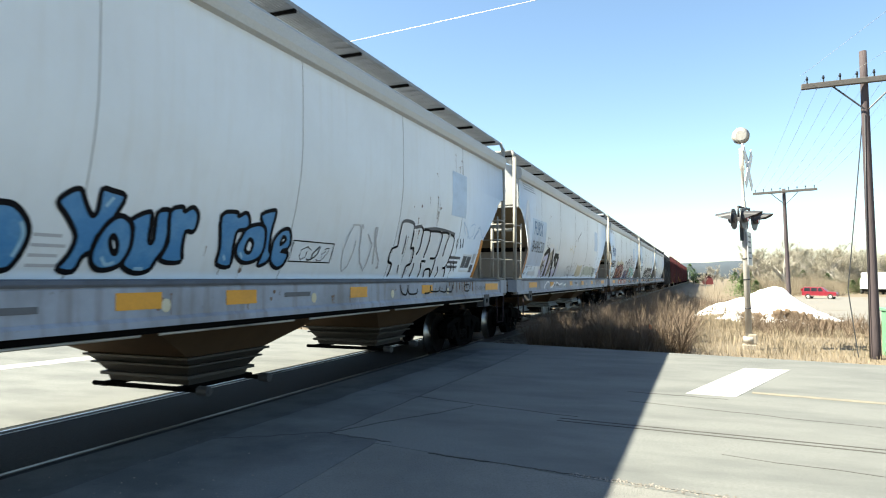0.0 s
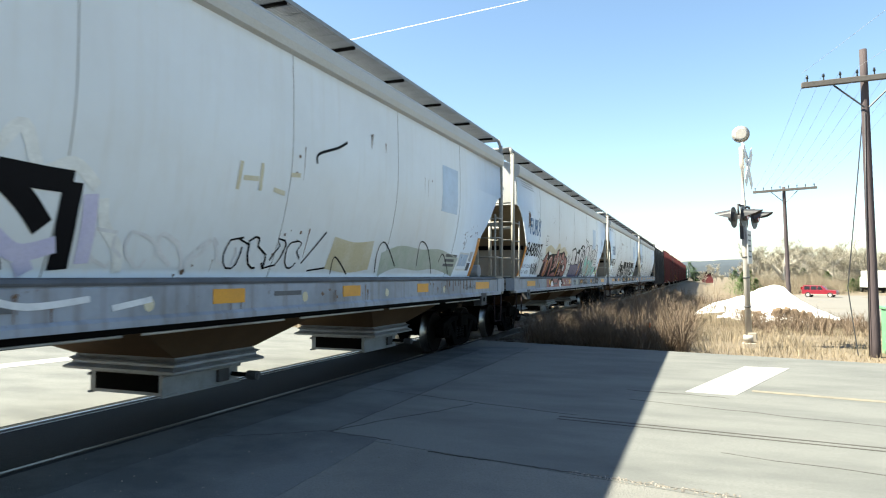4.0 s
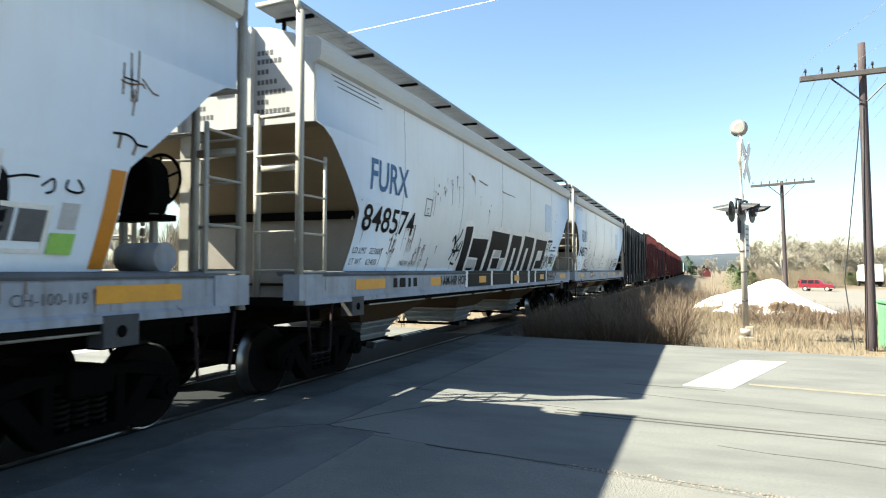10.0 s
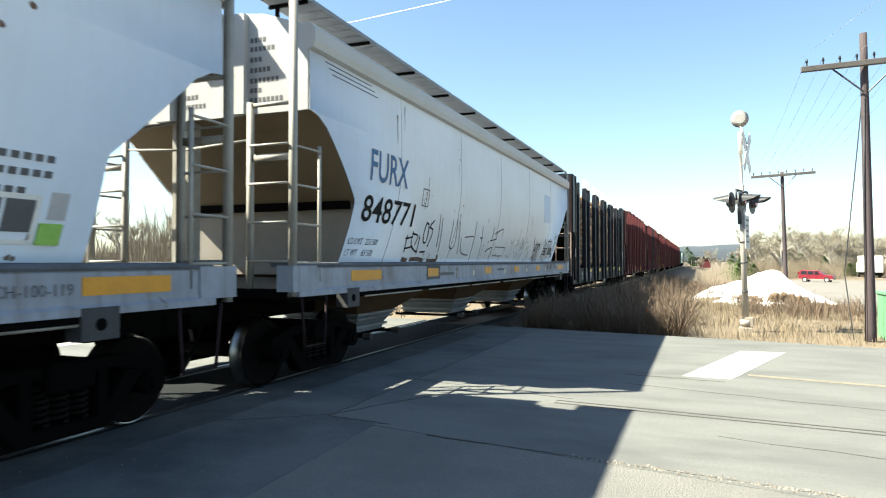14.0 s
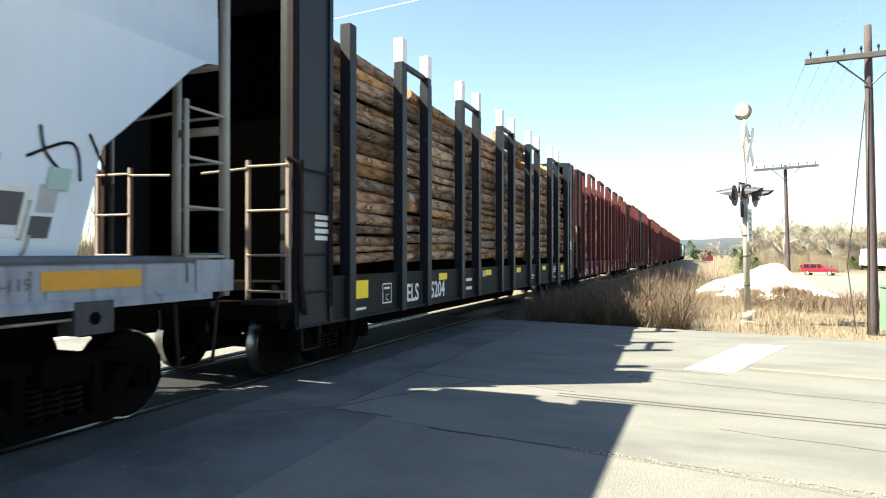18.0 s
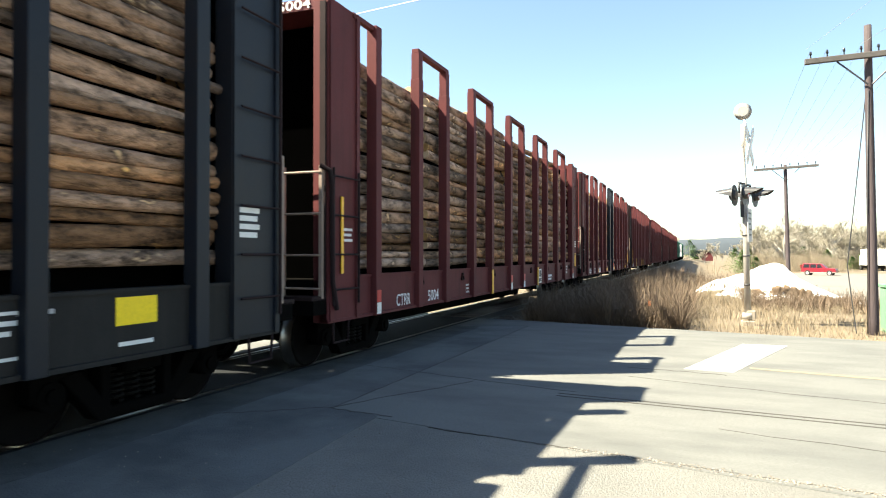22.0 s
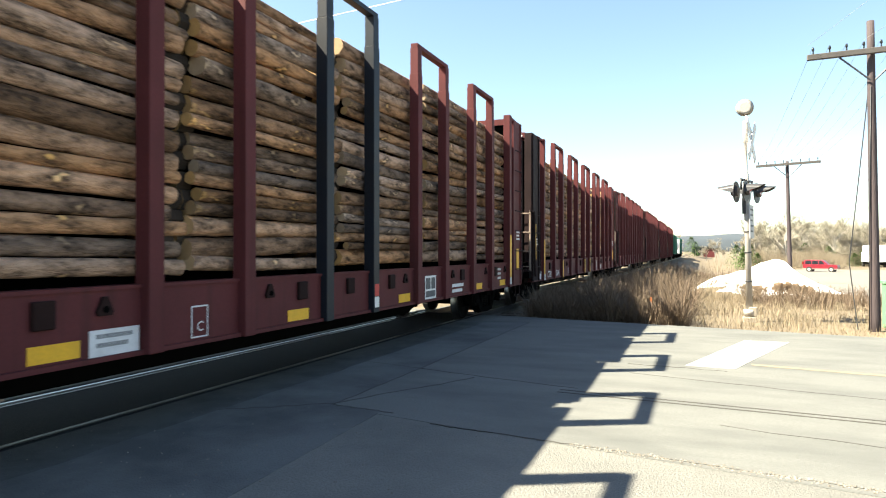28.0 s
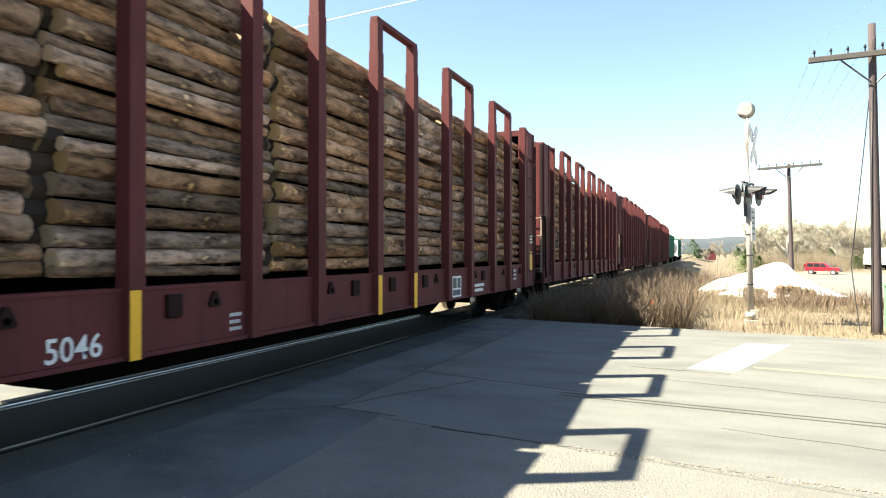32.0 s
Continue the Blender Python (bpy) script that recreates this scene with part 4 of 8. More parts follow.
def outlined(car, name, y0, y1, z0, z1, material, w=.02, xf=side_x, lift=.005):
    """A thin painted rectangle's border."""
    q = [[(y0, z0), (y1, z0), (y1, z0 + w), (y0, z0 + w)], [(y0, z1 - w), (y1, z1 - w), (y1, z1), (y0, z1)],
         [(y0, z0), (y0 + w, z0), (y0 + w, z1), (y0, z1)], [(y1 - w, z0), (y1, z0), (y1, z1), (y1 - w, z1)]]
    return on_side(car, name, q, material, xf, lift)


def sill_x(z):
    return 1.602


HOPPER = hopper_meshes()
PAN_GATES, BARE_GATES, DARK_GATES = gate_meshes(True, M_GATE), gate_meshes(False, M_GATE), gate_meshes(False, M_GATE_DARK)


def brake_gear(car):
    """Hand brake with its wheel, chain and reservoir at the rear of a hopper."""
    L = HL
    bm = bmesh.new()
    n, c = 24, (.6, L - .62, 2.5)
    for k in range(n):
        a, b = k * math.tau / n, (k + 1) * math.tau / n
        tube(bm, (c[0] + .27 * math.cos(a), c[1], c[2] + .27 * math.sin(a)), (c[0] + .27 * math.cos(b), c[1], c[2] + .27 * math.sin(b)), .017, 6)
    for k in range(5):
        a = k * math.tau / 5 + .3
        tube(bm, c, (c[0] + .26 * math.cos(a), c[1], c[2] + .26 * math.sin(a)), .013, 6)
    part("brake_wheel", bm, M_UNDER, car, "dark hand brake wheel")
    bm = bmesh.new()
    prism_y(bm, [(.42, 2.1), (.78, 2.1), (.86, 2.3), (.82, 2.58), (.7, 2.7), (.5, 2.7), (.38, 2.58), (.34, 2.3)], L - .98, L - .72)
    part("brake_housing", bm, M_UNDER, car, "black hand brake housing", bevel=.02)
    tubes("brake_shaft", M_UNDER, car, .025, ((.6, L - .98, 2.5), (.6, L - .6, 2.5)))
    for x in (.4, .8):
        boxes("brake_post", M_LADDER, car, (x - .03, x + .03, L - .93, L - .87, 1.15, 2.12))
    boxes("brake_shelf", M_UNDER, car, (.3, 1.0, L - 1.0, L - .8, 2.04, 2.1))
    bm = bmesh.new()
    for k in range(9):
        box(bm, .585 - .01 * (k % 2), .615 + .01 * (k % 2), L - .86, L - .83, 1.2 + k * .1, 1.28 + k * .1)
    part("brake_chain", bm, M_RUNG, car, "rusty brake chain")
    bm = bmesh.new()
    tube(bm, (.75, L - 1.2, 1.67), (1.25, L - 1.2, 1.67), .14, 18)
    part("air_reservoir", bm, M_SILL, car, "blue-grey air reservoir", smooth=True)


def hopper(front, label, marks, gates):
    car = thing("hopper_car", label, "freight car", "covered hopper cars of the train", y=front)
    for name, me, lab in HOPPER + gates:
        shared(name, me, car, label=lab)
    add_couplers(car, HL)
    for name, me, lab in LADDER:
        for m in (Matrix.Identity(4), flip(MIRROR, HL), MIRROR, flip(Matrix.Identity(4), HL)):
            shared(name, me, car, m, lab)
    add_truck(car, 1.87, True)
    add_truck(car, HL - 1.87, True)
    if front in (15.35, 33.2):
        brake_gear(car)
    marks(car)
    MOVERS.append((car, front))
    return car


def end_number(car, number):
    """Number on the front end wall, read from ahead of the car."""
    ob = place_text(number, .17, 0, 0, M_BLACK, car, "end_number", xf=lambda z: 0, width=.5)
    ob.matrix_basis = pose(.73, E0 + SET - .018, 4.36, 0, 0, -90)


def common_marks(car, words, number, seed, patched=False, dy=0.0, square=13.55, banded=False, rear=15.6, stripes=2):
    rng = random.Random(seed)
    if patched:
        end_number(car, number)
        plate(car, "number_patch", M_PATCH, 2.3, 4.0, 1.9, 3.2, lift=.002, label="pale bluish repainted number panel")
        place_text(words, .38, 2.5, 2.76, M_BLUE_L, car, width=1.02, fat=.01)
        place_text(number, .32, 2.44, 2.28, M_BLACK, car, width=1.42)
    else:
        place_text(words, .43, 2.35 + dy, 2.71, M_BLUE_L, car, width=1.28, fat=.016)
        place_text(number, .36, 2.29 + dy, 2.125, M_BLACK, car, width=1.78, fat=.012)
    for a, b in ((2.08 + .6 * dy, .33), (HL - 1.9, -.33))[:stripes]:
        y0, y1 = sorted((a, a + math.copysign(.15, b)))
        plate(car, "reflector_stripe", M_AMBER, y0, y1, 1.56, 2.36, label="amber stripe along the sheet's edge")
    for y, w in ((1.81, .88), (4.45, .47), (rear, .88)) + (() if banded else ((7.64, .46), (10.05, .46), (12.42, .45))):
        plate(car, "reflector", M_YELLOW, y, y + w, 1.29, 1.43, xf=sill_x, label="amber reflector patch")
    plate(car, "paint_patch", M_PATCH, square, square + .78, 2.72, 3.55, label="bluish repainted square")
    for y in () if banded else (6.87, 9.18, 11.31, 13.6):
        on_side(car, "rivet_spot", [[(y + .055 * math.cos(k * .52), 1.315 + .06 * math.sin(k * .52)) for k in range(12)]], M_TAG_OCHRE, sill_x, .004, "pale ochre disc")
    for k in range(9):
        y = 13.7 + .16 * k + rng.uniform(-.05, .05)
        plate(car, "grime_run", M_RUST, y, y + rng.uniform(.015, .05), 1.475 - rng.uniform(.05, .2), 1.472, xf=sill_x, lift=.003, label="brown grime run on the sill")
    outlined(car, "class_box", 4.3, 4.58, 2.48, 2.78, M_GREY_L)
    place_text("C", .1, 4.38, 2.52, M_GREY_L, car)
    place_text("LD LMT", .09, 2.13, 1.79, M_GREY_L, car, width=.4)
    place_text("LT WT", .09, 2.13, 1.63, M_GREY_L, car, width=.34)
    limit, light = {"848807": ("223500", "62500"), "848574": ("223600", "62400")}.get(number, ("222 500", "63 500"))
    place_text(limit, .09, 2.64, 1.79, M_GREY_L, car, width=.38)
    place_text(light, .09, 2.62, 1.63, M_GREY_L, car, width=.33)
    place_text("CH-100-119", .085, rear - .68, 1.3, M_GREY_L, car, xf=sill_x, width=.6)
    for k, (y, z, w) in enumerate(((5.0, 1.30, .7),) if banded else ((14.2, 1.92, .6), (14.2, 1.83, .5), (14.2, 1.74, .55), (5.0, 1.30, .7), (8.6, 1.34, .5))):
        plate(car, "small_print", M_GREY_L, y, y + w, z, z + .05, xf=side_x if z > 1.5 else sill_x)
    for k in range(4):
        plate(car, "small_print", M_GREY_L, 1.1 + k * .08, 2.3 + k * .1, 4.08 - k * .06, 4.092 - k * .06)
    q = {"848771": rear - .5, "848574": 14.93, "848807": 14.82, "848630": 14.92}.get(number, 15.06)
    outlined(car, "placard_frame", q, q + .55, 1.67, 2.03, M_WHITE, .035)
    pane = M_PATCH if patched else M_GREY_L
    plate(car, "placard", pane, q + .04, q + .26, 1.76, 1.99)
    plate(car, "placard", pane, q + .29, q + .51, 1.76, 1.99)
    plate(car, "placard", M_GREY_L, q + .6, q + .77, 1.67, 1.83, label="dark stencilled panel")
    plate(car, "placard", M_TAG_GREY, q + .62, q + .77, 1.86, 2.06)
    drips(car, [(rng.uniform(1.9, 15.5), rng.uniform(1.8, 3.9), 3) for _ in range(6)] + [(rng.uniform(1.9, 15.5), rng.uniform(1.6, 2.2), 4) for _ in range(5)], seed)
    drips(car, [(rng.uniform(1, 17), 1.36, 3) for _ in range(0 if banded else 8)], seed + 1, xf=sill_x, low=1.225)


def car_blue(car):
    common_marks(car, "FURX", "848630", 51, square=13.87, rear=15.84)
    plate(car, "reflector", M_YELLOW, 6.35, 6.82, 1.29, 1.43, xf=sill_x, label="amber reflector patch")
    blue = "blue sprayed letter with a dark edge"
    letter(car, [(5.2, 2.01), (5.39, 2.06), (5.53, 2.07), (5.63, 2.06), (5.73, 1.98), (5.78, 1.88), (5.77, 1.76), (5.72, 1.64), (5.65, 1.6), (5.4, 1.57), (5.15, 1.6), (5.08, 1.8)], M_TAG_BLUE, blue)
    letter(car, [(5.95, 2.11), (6.01, 2.19), (6.11, 2.23), (6.18, 2.13), (6.26, 2.04), (6.3, 2.09), (6.3, 2.25), (6.4, 2.25), (6.53, 2.22), (6.48, 2.07), (6.43, 1.97), (6.35, 1.88), (6.33, 1.76), (6.27, 1.72),
                 (6.22, 1.6), (6.08, 1.62), (6.14, 1.73), (6.16, 1.87), (6.05, 2.01)], M_TAG_BLUE, blue)
    letter(car, [(6.51, 2.06), (6.62, 2.03), (6.68, 1.94), (6.7, 1.8), (6.65, 1.67), (6.55, 1.62), (6.43, 1.62), (6.35, 1.69), (6.34, 1.81), (6.4, 1.97)], M_TAG_BLUE, blue, lift=.008,
           hole=[(6.5, 1.9), (6.56, 1.83), (6.57, 1.75), (6.52, 1.78), (6.48, 1.86)])
    letter(car, [(6.64, 2.04), (6.8, 2.12), (6.85, 2.08), (6.88, 1.88), (6.93, 1.88), (6.9, 2.12), (7.05, 2.15), (7.08, 2.02), (7.08, 1.82), (7.02, 1.71), (6.98, 1.62), (6.85, 1.59), (6.73, 1.62), (6.67, 1.67),
                 (6.7, 1.8), (6.68, 1.97)], M_TAG_BLUE, blue)
    letter(car, [(7.04, 2.14), (7.17, 2.2), (7.21, 2.16), (7.3, 2.21), (7.39, 2.15), (7.4, 2.03), (7.36, 1.98), (7.28, 1.98), (7.29, 1.83), (7.32, 1.7), (7.07, 1.71), (7.1, 1.87)], M_TAG_BLUE, blue, lift=.008)
    letter(car, [(7.71, 2.17), (7.93, 2.22), (7.96, 2.18), (8.07, 2.23), (8.15, 2.16), (8.15, 2.07), (8.07, 2.05), (7.99, 2.02), (8.0, 1.86), (8.03, 1.67), (7.82, 1.69), (7.8, 1.85)], M_TAG_BLUE, blue)
    letter(car, [(8.26, 2.12), (8.39, 2.12), (8.47, 2.03), (8.5, 1.84), (8.41, 1.74), (8.23, 1.71), (8.09, 1.77), (8.04, 1.86), (8.08, 1.98), (8.13, 2.07)], M_TAG_BLUE, blue, lift=.008,
           hole=[(8.21, 1.96), (8.29, 1.92), (8.28, 1.82), (8.19, 1.85)])
    letter(car, [(8.32, 2.23), (8.53, 2.3), (8.57, 2.25), (8.56, 2.07), (8.6, 1.88), (8.66, 1.81), (8.62, 1.72), (8.48, 1.69), (8.5, 1.88), (8.41, 2.09)], M_TAG_BLUE, blue)
    letter(car, [(8.74, 2.09), (8.88, 2.11), (8.96, 1.99), (8.94, 1.89), (8.82, 1.86), (8.97, 1.84), (8.95, 1.71), (8.84, 1.66), (8.7, 1.72), (8.65, 1.82), (8.64, 1.98)], M_TAG_BLUE, blue, lift=.008,
           hole=[(8.79, 2.02), (8.86, 1.99), (8.78, 1.93)])
    brushed(car, "graffiti_glint", M_TAG_SKY, .03, .011, [[(5.7, 1.95), (5.74, 1.85), (5.7, 1.7)], [(6.44, 1.72), (6.5, 1.66), (6.58, 1.68)], [(6.8, 1.63), (6.9, 1.63)], [(6.36, 2.12), (6.42, 2.2)], [(7.88, 1.78), (7.92, 1.73)], [(8.12, 1.82), (8.18, 1.76)]], "pale blue glint")
    for k in range(4):
        plate(car, "small_print", M_TAG_GREY, 5.82, 6.1 - .05 * (k % 2), 1.63 + k * .075, 1.655 + k * .075, lift=.003)
    outlined(car, "stencil_box", 9.02, 9.95, 1.74, 2.0, M_BLACK, .015)
    scribble(car, 9.15, 9.8, 1.76, 1.95, M_BLACK, 3, .015, 3)
    scribble(car, 10.1, 11.3, 1.6, 2.35, M_TAG_GREY, 4, .03, 3)
    brushed(car, "graffiti_outline", M_BLACK, .04, .006, [[(11.80, 2.35), (11.80, 2.22), (11.82, 2.08), (11.80, 2.04), (11.67, 2.01), (11.63, 1.96), (11.63, 1.87), (11.66, 1.80), (11.78, 1.77), (11.81, 1.68), (11.78, 1.57)], [(12.30, 2.33), (12.31, 2.22), (12.33, 2.03)], [(12.33, 2.03), (12.45, 2.04), (12.50, 1.92), (12.50, 1.79), (12.37, 1.75), (12.36, 1.65), (12.36, 1.55)], [(12.58, 2.41), (12.68, 2.35), (12.68, 2.23), (12.69, 2.05), (12.61, 1.94)]], "unfilled black outline letters")
    brushed(car, "graffiti_outline", M_BLACK, .04, .006, [[(12.70, 2.37), (12.97, 2.36), (13.02, 2.20), (12.99, 2.04), (12.96, 1.90)], [(12.91, 1.84), (13.10, 1.84)], [(12.91, 1.81), (12.99, 1.71), (12.98, 1.56)], [(12.99, 2.36), (13.52, 2.36), (13.56, 2.13), (13.50, 1.92), (13.26, 1.90)], [(13.51, 1.90), (13.54, 1.72), (13.54, 1.56)]], "unfilled black outline letters")
    brushed(car, "graffiti_outline", M_BLACK, .04, .006, [[(13.23, 1.56), (13.20, 1.69), (13.42, 1.70), (13.52, 1.56)], [(13.51, 2.37), (13.79, 2.38), (13.90, 2.33), (13.84, 2.14), (13.83, 1.95)], [(13.97, 2.36), (14.18, 2.32), (14.23, 2.15), (14.18, 1.84), (14.07, 1.73)], [(13.74, 1.76), (13.82, 1.66), (13.77, 1.56)], [(14.00, 1.73), (14.14, 1.73), (14.22, 1.57)], [(12.64, 1.80), (12.65, 1.68), (12.63, 1.56)]], "unfilled black outline letters")
    brushed(car, "graffiti_outline", M_BLACK, .026, .006, [[(12.05, 2.23), (12.07, 2.12), (12.07, 1.93)], [(12.06, 1.76), (12.10, 1.63)], [(14.38, 2.30), (14.43, 2.13)], [(14.54, 2.31), (14.65, 2.13)], [(14.71, 2.33), (14.76, 2.15)], [(14.34, 1.85), (14.49, 1.68)], [(14.49, 1.85), (14.65, 1.68)]])
    brushed(car, "graffiti_outline", M_GREY_L, .055, .005, [[(11.80, 2.35), (11.83, 2.43), (11.99, 2.46), (12.24, 2.44), (12.31, 2.35)], [(12.32, 2.38), (12.58, 2.42)], [(12.70, 2.37), (13.24, 2.42), (13.78, 2.41), (14.19, 2.38)]], "thin grey sprayed outline")
    brushed(car, "graffiti_outline", M_BLACK, .028, .006, [[(11.57, 1.44), (11.63, 1.32), (11.78, 1.29), (11.85, 1.38), (11.85, 1.44)], [(11.85, 1.38), (11.91, 1.30), (12.18, 1.30), (12.22, 1.37)], [(12.51, 1.29), (12.74, 1.31), (12.77, 1.42)], [(12.78, 1.32), (13.15, 1.32), (13.20, 1.42)], [(13.21, 1.32), (13.47, 1.30), (13.53, 1.41)], [(13.54, 1.31), (13.77, 1.30), (13.84, 1.41)], [(14.47, 1.35), (14.53, 1.41), (14.76, 1.41), (14.73, 1.30), (14.50, 1.30)]], xf=sill_x, z0=1.2)
    scribble(car, 14.55, 15.9, 2.32, 2.66, M_PATCH, 64, .016, 4)


def car_wild(car):
    common_marks(car, "FURX", "848630", 52, True, rear=15.38)
    brushed(car, "graffiti_fill", M_TAG_BROWN, .3, .004, [[(4.38, 2.25), (4.20, 2.03), (4.18, 1.66)], [(4.80, 2.34), (4.78, 1.97), (4.79, 1.63)], [(5.09, 2.38), (5.20, 1.99), (5.33, 1.64)]], "brown sprayed shading")
    brushed(car, "graffiti_glint", M_WHITE, .1, .005, [[(3.99, 2.08), (4.05, 2.31), (4.32, 2.42), (4.64, 2.47), (4.83, 2.55), (5.27, 2.54), (5.43, 2.37)], [(5.48, 2.33), (5.62, 2.43), (5.79, 2.60), (5.95, 2.31), (6.21, 2.40), (6.44, 2.25)], [(6.52, 2.17), (6.58, 1.97), (6.77, 1.77), (6.82, 1.58)], [(3.99, 2.08), (3.96, 1.86), (4.08, 1.81)]], "white sprayed edge")
    brushed(car, "graffiti_fill", M_BLACK, .17, .0065, [[(4.17, 2.20), (4.40, 2.33), (4.72, 2.39), (4.73, 2.16), (4.70, 1.90), (4.73, 1.59)], [(5.24, 2.47), (5.39, 2.14), (5.76, 1.59)], [(5.61, 2.29), (5.87, 2.10), (6.06, 1.91)], [(6.23, 2.26), (6.24, 2.00), (6.27, 1.60)], [(5.67, 2.27), (5.99, 2.26), (6.23, 2.26)]], "black sprayed letter strokes")
    brushed(car, "graffiti_outline", M_BLACK, .05, .0068, [[(4.17, 2.20), (4.13, 2.00), (4.03, 1.87)], [(4.07, 1.82), (4.30, 1.94), (4.43, 1.88), (4.40, 1.69), (4.29, 1.59)], [(4.84, 2.41), (4.83, 2.20), (4.85, 1.90), (4.88, 1.59)], [(5.02, 1.96), (5.15, 2.09), (5.31, 1.92), (5.14, 1.74), (5.14, 1.59)], [(5.58, 2.22), (5.63, 1.93), (5.82, 1.59)]], "black sprayed outline")
    brushed(car, "graffiti_fill", M_TAG_LILAC, .13, .008, [[(4.12, 2.11), (4.45, 2.19), (4.59, 2.22), (4.59, 1.96), (4.61, 1.59)], [(4.00, 1.73), (4.14, 1.74), (4.32, 1.59)], [(5.14, 2.11), (4.93, 1.90), (5.02, 1.59)], [(6.40, 2.19), (6.44, 1.93), (6.46, 1.65)], [(5.68, 1.86), (5.91, 1.72), (6.20, 1.79)], [(5.93, 1.59), (6.04, 1.66)]], "lilac sprayed strokes")
    brushed(car, "graffiti_glint", M_TAG_PALE, .05, .005, [[(3.6, 1.26), (3.8, 1.36), (4.1, 1.44), (4.3, 1.4)], [(4.45, 1.26), (4.8, 1.3), (5.1, 1.42)], [(5.2, 1.3), (5.4, 1.42), (5.8, 1.34), (6.3, 1.38)], [(6.5, 1.3), (6.9, 1.36)]], "pale sprayed lines on the sill", xf=sill_x, z0=1.2)
    plate(car, "graffiti_glint", M_TAG_PALE, 2.75, 3.6, 1.62, 1.74, lift=.008, label="white sprayed smear")
    brushed(car, "graffiti_glint", M_TAG_OCHRE, .05, .005, [[(8.05, 2.43), (8.07, 2.72)], [(8.12, 2.56), (8.36, 2.58)], [(8.41, 2.46), (8.40, 2.75)], [(8.64, 2.50), (8.85, 2.48)], [(8.92, 2.70), (9.11, 2.72)]])
    brushed(car, "scratch", M_BLACK, .035, .005, [[(9.43, 2.91), (9.46, 3.03), (9.89, 3.18), (10.14, 3.30)]])
    scribble(car, 6.4, 8.2, 1.6, 1.95, M_TAG_PALE, 7, .04, 5)
    scribble(car, 8.0, 9.4, 1.6, 2.0, M_BLACK, 8, .02, 4)
    brushed(car, "graffiti_fill", M_TAG_OCHRE, .42, .004, [[(10.09, 1.86), (10.66, 1.81), (11.24, 1.86)]], "faded ochre spray paint")
    brushed(car, "graffiti_outline", M_BLACK, .022, .0055, [[(9.50, 1.71), (9.88, 2.11)], [(9.68, 1.62), (10.08, 1.66)], [(10.26, 1.58), (10.24, 1.81), (10.69, 1.58)]])
    brushed(car, "graffiti_fill", M_TAG_GREEN, .36, .004, [[(11.59, 1.73), (12.18, 1.86), (13.04, 1.83), (13.84, 1.86), (14.85, 1.73)]], "faded green spray paint")
    brushed(car, "graffiti_outline", M_BLACK, .022, .0055, [[(11.52, 1.60), (11.40, 1.91), (11.57, 2.06), (12.14, 1.71)], [(12.98, 1.71), (12.86, 2.11), (13.21, 2.06), (13.75, 1.60)], [(13.91, 1.81), (14.04, 1.96), (14.60, 1.60)]])
    brushed(car, "arrow_streak", M_TAG_PALE, .17, .005, [[(1.74, 3.63), (1.69, 3.38), (1.67, 3.16), (1.74, 2.94), (1.88, 2.72), (2.03, 2.50), (2.15, 2.34)]], "white sprayed arrow")
    brushed(car, "arrow_streak", M_TAG_PALE, .1, .0054, [[(2.15, 2.35), (2.21, 2.16), (2.27, 1.89)], [(1.65, 3.58), (1.58, 3.30), (1.48, 3.04)], [(1.80, 3.64), (1.86, 3.35), (1.96, 3.06)]], "white sprayed arrow")
    brushed(car, "graffiti_glint", M_TAG_PALE, .022, .005, [[(2.35, 3.54), (2.43, 3.42), (2.33, 3.22)], [(2.61, 3.45), (2.85, 3.48)], [(2.69, 3.60), (2.67, 3.27)], [(2.85, 3.55), (2.92, 3.42), (3.02, 3.41)], [(3.07, 3.43), (2.98, 3.27), (2.91, 3.18)]])
    rng = random.Random(77)
    for y, z, n in ((15.0, 2.38, 7), (15.12, 2.3, 7), (15.06, 2.18, 8), (15.38, 2.42, 5), (15.66, 2.46, 6), (15.85, 2.36, 4)):
        for _ in range(n):
            a, b, r = y + rng.gauss(0, .06), z + rng.gauss(0, .06), rng.uniform(.008, .018)
            on_side(car, "rust_spot", [[(a + r * math.cos(k), b + r * rng.uniform(.8, 1.5) * math.sin(k)) for k in np.arange(0, 6.2, .9)]], M_RUST, side_x, .004, "small rust spot")


